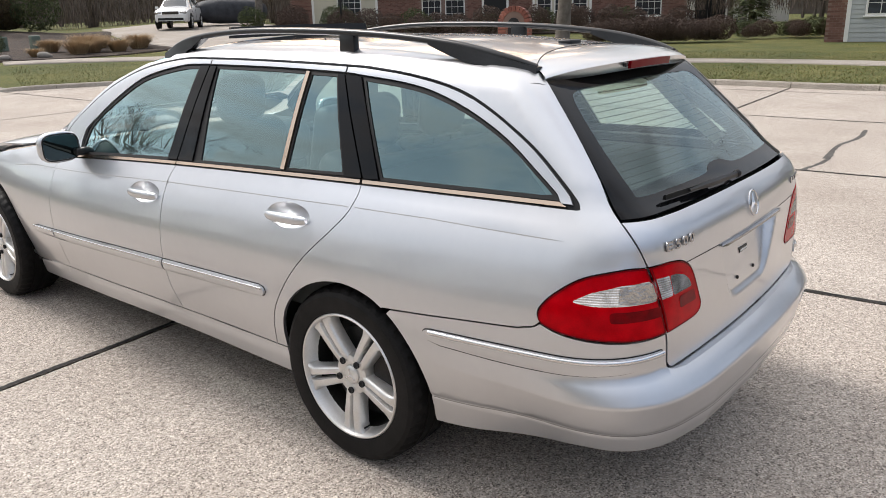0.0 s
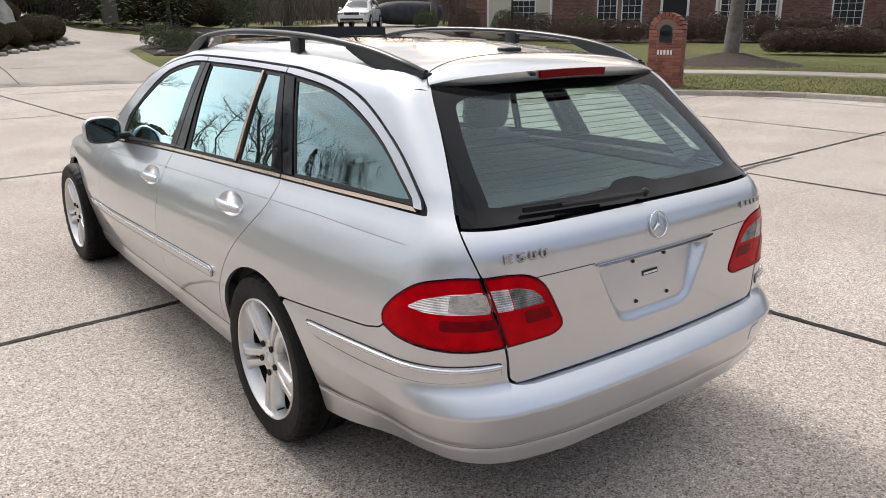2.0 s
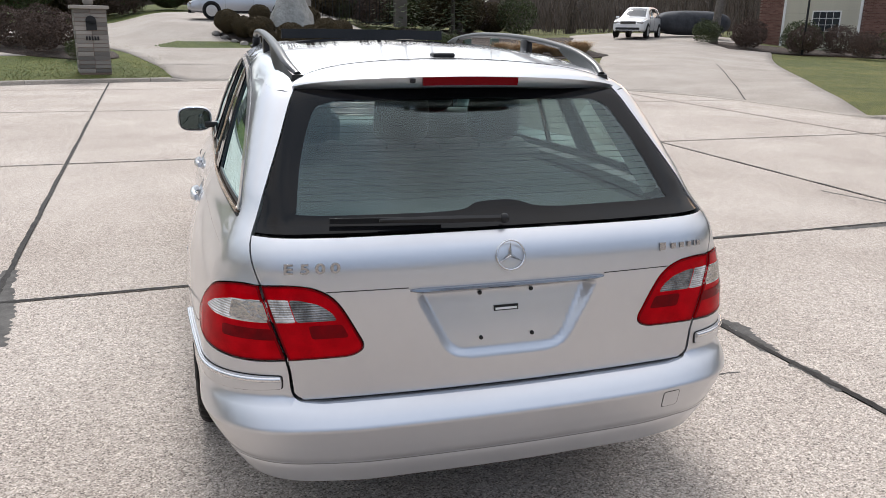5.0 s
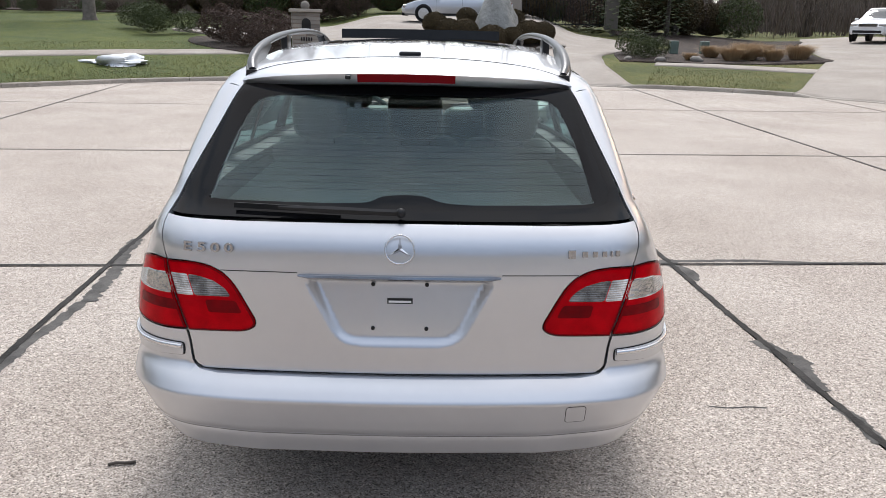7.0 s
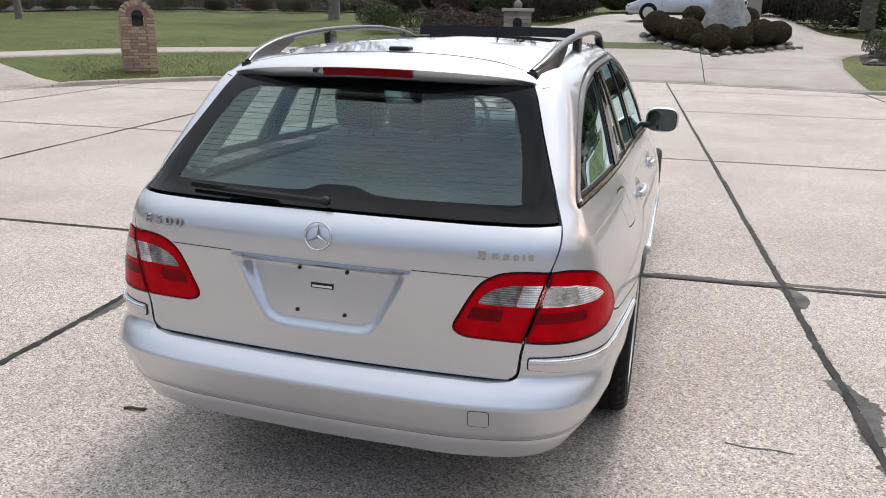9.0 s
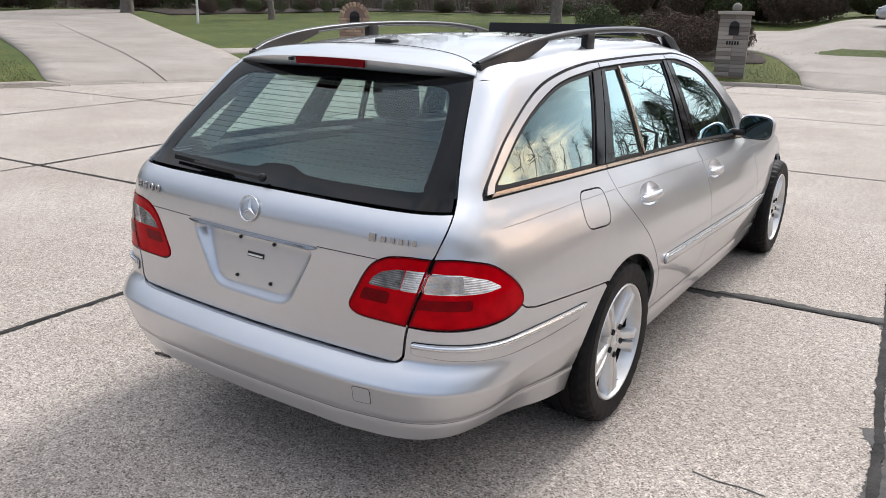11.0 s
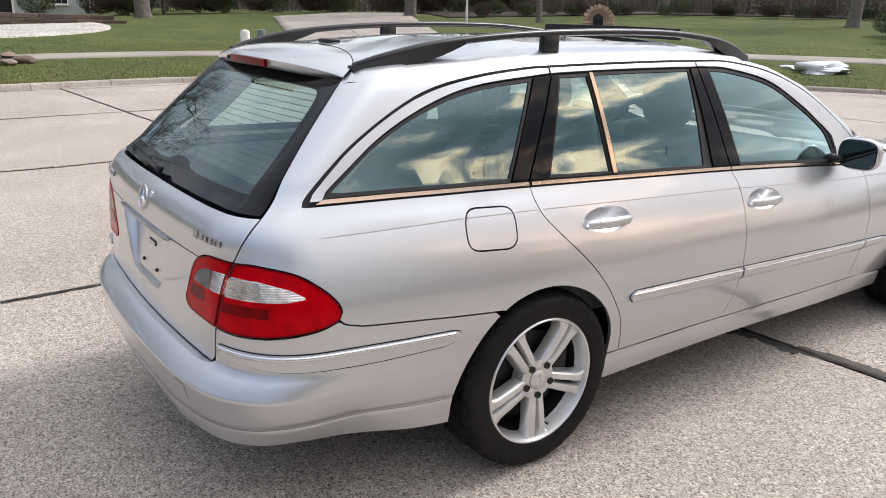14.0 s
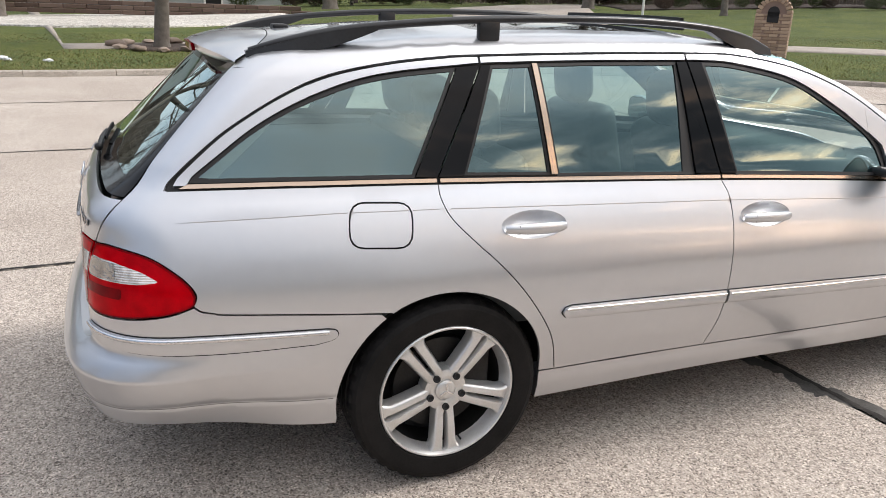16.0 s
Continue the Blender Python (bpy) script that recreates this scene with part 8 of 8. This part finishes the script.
rw.matrix_basis = pose(-36.0, 0.5, land_z(-36, 0.5), 0, 0, 78)
# iron gate between stone piers
gt = tagged(new("iron_gate"), "black iron driveway gate between stone piers", "gate")
for sd in (1, -1):
    part("pier", box((0.7, 0.7, 1.9), (sd * 2.6, 0, 0.9), 0.03, 1), STONE, gt, "stone pier")
for i in range(25):
    part("gate_bar", box((0.025, 0.025, 1.5), (-2.2 + i * 0.183, 0, 0.85)), IRON, gt)
for z in (0.2, 1.5):
    part("gate_rail", box((4.5, 0.04, 0.05), (0, 0, z)), IRON, gt)
gt.matrix_basis = pose(6.8, 40.5, land_z(6.8, 40.5), 0, 0, -8)


# ---- woods far behind, grass ----
def far_wood():
    rnd = random.Random(5)
    v, f = [], []
    for i in range(300):
        a = radians(rnd.uniform(-180, 180))
        r = rnd.uniform(62, 105) + (20 if abs(a) > 1.9 else 0)
        x, y = r * math.sin(a), r * math.cos(a)
        z = land_z(x, y)
        h = rnd.uniform(8, 15)
        w = Vector((rnd.gauss(0, 0.05), rnd.gauss(0, 0.05), 1)).normalized()
        add_branch(v, f, (x, y, z - 0.2), Vector((x, y, z)) + w * h, rnd.uniform(0.12, 0.28), 0.03, 5, 2, 0.2, rnd)
        for k in range(46):
            t = 0.12 + 0.88 * rnd.random()
            p = Vector((x, y, z)) + w * (h * t)
            d = Vector((rnd.gauss(0, 1), rnd.gauss(0, 1), rnd.uniform(0.2, 1.4))).normalized()
            e = p + d * rnd.uniform(0.10, 0.34) * h * (1.15 - t)
            add_branch(v, f, p, e, 0.05, 0.012, 3, 1, 0.15, rnd)
            for q in range(3):
                s = p.lerp(e, rnd.uniform(0.3, 1))
                add_branch(v, f, s, s + (d + Vector((rnd.gauss(0, 0.8), rnd.gauss(0, 0.8), rnd.gauss(0.2, 0.6)))).normalized() * rnd.uniform(0.5, 1.5), 0.02, 0.008, 3, 0, 0, rnd)
    tagged(link("far_wood", v, f, TWIG, smooth=False), "bare brown winter woods behind the houses", "woods", kind="stuff")


far_wood()
THICKET = varied("thicket_twigs", (0.07, 0.052, 0.042), (0.17, 0.13, 0.105), 0.9)
# the far edge of the woods closes the view
BACK = mat("far_woods", (0.075, 0.060, 0.050), 0.95, 0, 0, (), ((0.15, 0.125, 0.105), 0.6))
bv, bf = [], []
for i in range(241):
    a = 2 * math.pi * i / 240
    r = 118 + 8 * noise.noise((math.cos(a) * 3, math.sin(a) * 3, 0))
    h = 9 + 6 * noise.noise((math.cos(a) * 9, math.sin(a) * 9, 5)) + 2.5 * noise.noise((math.cos(a) * 40, math.sin(a) * 40, 5))
    bv += [(r * math.sin(a), r * math.cos(a), -1.0), (r * math.sin(a), r * math.cos(a), h)]
    if i:
        bf.append((2 * i - 2, 2 * i, 2 * i + 1, 2 * i - 1))
tagged(link("backdrop", bv, bf, BACK, smooth=False), "dull brown line of distant winter woods", "woods", kind="structure")
hedge_rnd = random.Random(9)
hv, hf = [], []
for i in range(110000):
    a = radians(hedge_rnd.uniform(-180, 180))
    r = hedge_rnd.uniform(60, 68) + (18 if abs(a) > 1.9 else 0)
    x, y = r * math.sin(a), r * math.cos(a)
    top = 3.0 + 1.6 * noise.noise((x * 0.08, y * 0.08, 1)) + 0.8 * noise.noise((x * 0.4, y * 0.4, 2))
    z = land_z(x, y) if i % 50 == 0 else 0.9 + 0.01 * r
    z += hedge_rnd.random() * top
    d = Vector((hedge_rnd.gauss(0, 1), hedge_rnd.gauss(0, 1), hedge_rnd.gauss(0, 0.6))).normalized()
    u = Vector((d.x * 0.35, d.y * 0.35, 1.0)).normalized() * hedge_rnd.uniform(0.25, 0.8)
    w = d.cross(u).normalized() * hedge_rnd.uniform(0.012, 0.035)
    k = len(hv)
    hv += [Vector((x, y, z)) - u, Vector((x, y, z)) + w, Vector((x, y, z)) + u, Vector((x, y, z)) - w]
    hf += [(k, k + 1, k + 2, k + 3)]
tagged(link("far_thicket", hv, hf, THICKET, smooth=False), "brown winter thicket at the edge of the woods", "thicket", kind="stuff")

gv, gf = [], []
grass_rnd = random.Random(4)
for i in range(90000):
    a = radians(grass_rnd.uniform(-110, 100))
    x0 = grass_rnd.random() ** 1.6 * 9 + 0.12
    rk = kerb_radius(a) if i % 4 == 0 else rk
    aa = a if i % 4 == 0 else aa + radians(grass_rnd.uniform(-0.25, 0.25))
    r = rk + x0
    x, y = r * math.sin(aa), r * math.cos(aa)
    deg = math.degrees(aa)
    if -5.5 < deg < 17.5 or 28 < deg < 53 or -67 < deg < -47 or 4.0 < x0 < 5.9:
        continue
    z = 0.085 + float(np.interp(deg, *NEAR_SLOPE)) * min(x0, 5) + float(np.interp(deg, *SLOPE_AT)) * max(x0 - 5, 0)
    h = grass_rnd.uniform(0.012, 0.032)
    w = grass_rnd.uniform(0.006, 0.014)
    lx, ly = grass_rnd.gauss(0, 0.025), grass_rnd.gauss(0, 0.025)
    k = len(gv)
    c, s = math.cos(i), math.sin(i)
    gv += [(x - w * c, y - w * s, z - 0.01), (x + w * c, y + w * s, z - 0.01), (x + lx, y + ly, z + h)]
    gf.append((k, k + 1, k + 2))
tagged(link("lawn_grass", gv, gf, BLADE, smooth=False), "short green and straw grass blades by the kerb", "grass", kind="stuff")

# ---- tar over joints, cracks, litter ----
def tar_ribbon(pts, width, seed, name="tar_seal"):
    """An uneven strip of tar along a line."""
    rnd = random.Random(seed)
    p = spl(pts, 14)
    v, f = [], []
    for i, q in enumerate(p):
        t = p[min(i + 1, len(p) - 1)] - p[max(i - 1, 0)]
        t = t / (np.hypot(*t) + 1e-9)
        s = 0.5 + 0.5 * noise.noise((i * 0.35, seed, 0)) + rnd.uniform(-0.22, 0.22)
        a, b = width * (0.35 + 0.5 * s), width * (0.35 + 0.5 * (0.5 + 0.5 * noise.noise((i * 0.4, seed + 9, 3)) + rnd.uniform(-0.38, 0.38)))
        up = 0.0 if name == "tar_patch" else 0.003
        v += [(q[0] - t[1] * a, q[1] + t[0] * a, up + 0.0015), (q[0], q[1], up + 0.0035), (q[0] + t[1] * b, q[1] - t[0] * b, up + 0.0015)]
    for i in range(len(p) - 1):
        k = 3 * i
        f += [(k, k + 1, k + 4, k + 3), (k + 1, k + 2, k + 5, k + 4)]
    ob = link(name, v, [t[::-1] for t in f], SEALANT if name == "tar_patch" else TAR, road, "grey crumbled sealant" if name == "tar_patch" else "black tar in a joint")
    return ob


def grid_line(x0, y0, x1, y1, n=14, wob=0.012):
    return [tuple(np.array(near_line(x0 + (x1 - x0) * t, y0 + (y1 - y0) * t)) + np.array([noise.noise((t * n, x0, y0)), noise.noise((t * n, x0 + 5, y0))]) * wob) for t in np.linspace(0, 1, n)]


k = 0
for xj in LINE_X:
    for a, b in zip(LINE_Y[:-1], LINE_Y[1:]):
        k += 1
        near = abs(xj) < 2.2
        tar_ribbon(grid_line(xj, a, xj, b), 0.030 if near else 0.028, k)
for yj in LINE_Y:
    for a, b in zip(LINE_X[:-1], LINE_X[1:]):
        k += 1
        tar_ribbon(grid_line(a, yj, b, yj), 0.026 if abs(yj - 1.68) < 0.1 else 0.024, k)
for pts, w in (([(1.72, 0.50), (1.78, 0.36), (1.83, 0.26), (1.79, 0.10), (1.78, -0.06)], 0.075), ([(1.78, -0.2), (1.81, -0.32), (1.80, -0.5)], 0.05), ([(1.66, 1.78), (1.74, 1.62), (1.70, 1.45)], 0.07), ([(0.40, 1.60), (0.62, 1.70), (0.84, 1.69)], 0.07), ([(0.8, 1.74), (1.1, 1.80), (1.4, 1.80), (1.72, 1.86)], 0.075), ([(1.72, 1.86), (2.2, 1.90), (2.7, 1.87), (3.1, 1.89)], 0.045), ([(5.25, 1.86), (5.0, 1.88), (4.6, 1.90), (3.9, 1.88)], 0.06), ([(5.25, 1.86), (5.7, 1.95), (6.5, 1.98)], 0.05),
               ([(-1.82, 0.9), (-1.86, 1.2), (-1.90, 1.5), (-1.98, 1.8), (-2.04, 2.2)], 0.075), ([(-1.83, 0.0), (-1.85, 0.3), (-1.84, 0.6), (-1.85, 0.9)], 0.055), ([(5.25, 0.12), (5.9, 0.05), (6.5, 0.12)], 0.04), ([(6.0, 0.08), (6.9, 0.16), (7.6, 0.10), (8.3, 0.16)], 0.045), ([(5.0, 3.2), (5.2, 2.4), (5.25, 1.9)], 0.03), ([(1.24, -0.215), (1.32, -0.225), (1.41, -0.215), (1.48, -0.222)], 0.007)):
    k += 1
    tar_ribbon(pts, w, k + 40, "tar_patch")
twig = tube([(0, 0, 0.006), (0.03, 0.006, 0.008), (0.055, 0.004, 0.007), (0.09, 0.012, 0.006)], ring_section(0.006, 0.005, 6))
tagged(part("twig", twig, TWIG, None, "short dark twig lying on the concrete", 50, pose(-1.03, -0.72, 0, 0, 0, 5)), category="twig")

# concrete slabs, last
def slab(corners):
    """One slab of concrete with a worn edge, between its four corners."""
    mid = sum(corners, Vector((0, 0, 0))) / 4
    v = []
    for drawn, z in ((0.011, -0.14), (0.011, -0.010), (0.019, -0.002), (0.030, 0.0)):
        for c in corners:
            d = c - mid
            v.append((c.x - math.copysign(drawn, d.x), c.y - math.copysign(drawn, d.y), z))
    f = [(4 * k + i, 4 * k + (i + 1) % 4, 4 * k + 4 + (i + 1) % 4, 4 * k + 4 + i) for k in range(3) for i in range(4)] + [(12, 13, 14, 15)]
    link("slab", v, f, AGGREGATE, road, smooth=False)


for xa, xb in zip(LINE_X[:-1], LINE_X[1:]):
    for ya, yb in zip(LINE_Y[:-1], LINE_Y[1:]):
        corners = [Vector((*near_line(x, y), 0)) for x, y in ((xa, ya), (xb, ya), (xb, yb), (xa, yb))]
        mid = sum(corners, Vector((0, 0, 0))) / 4
        if beyond(np.array([mid.x]), np.array([mid.y]))[0] < 4.5:
            slab(corners)
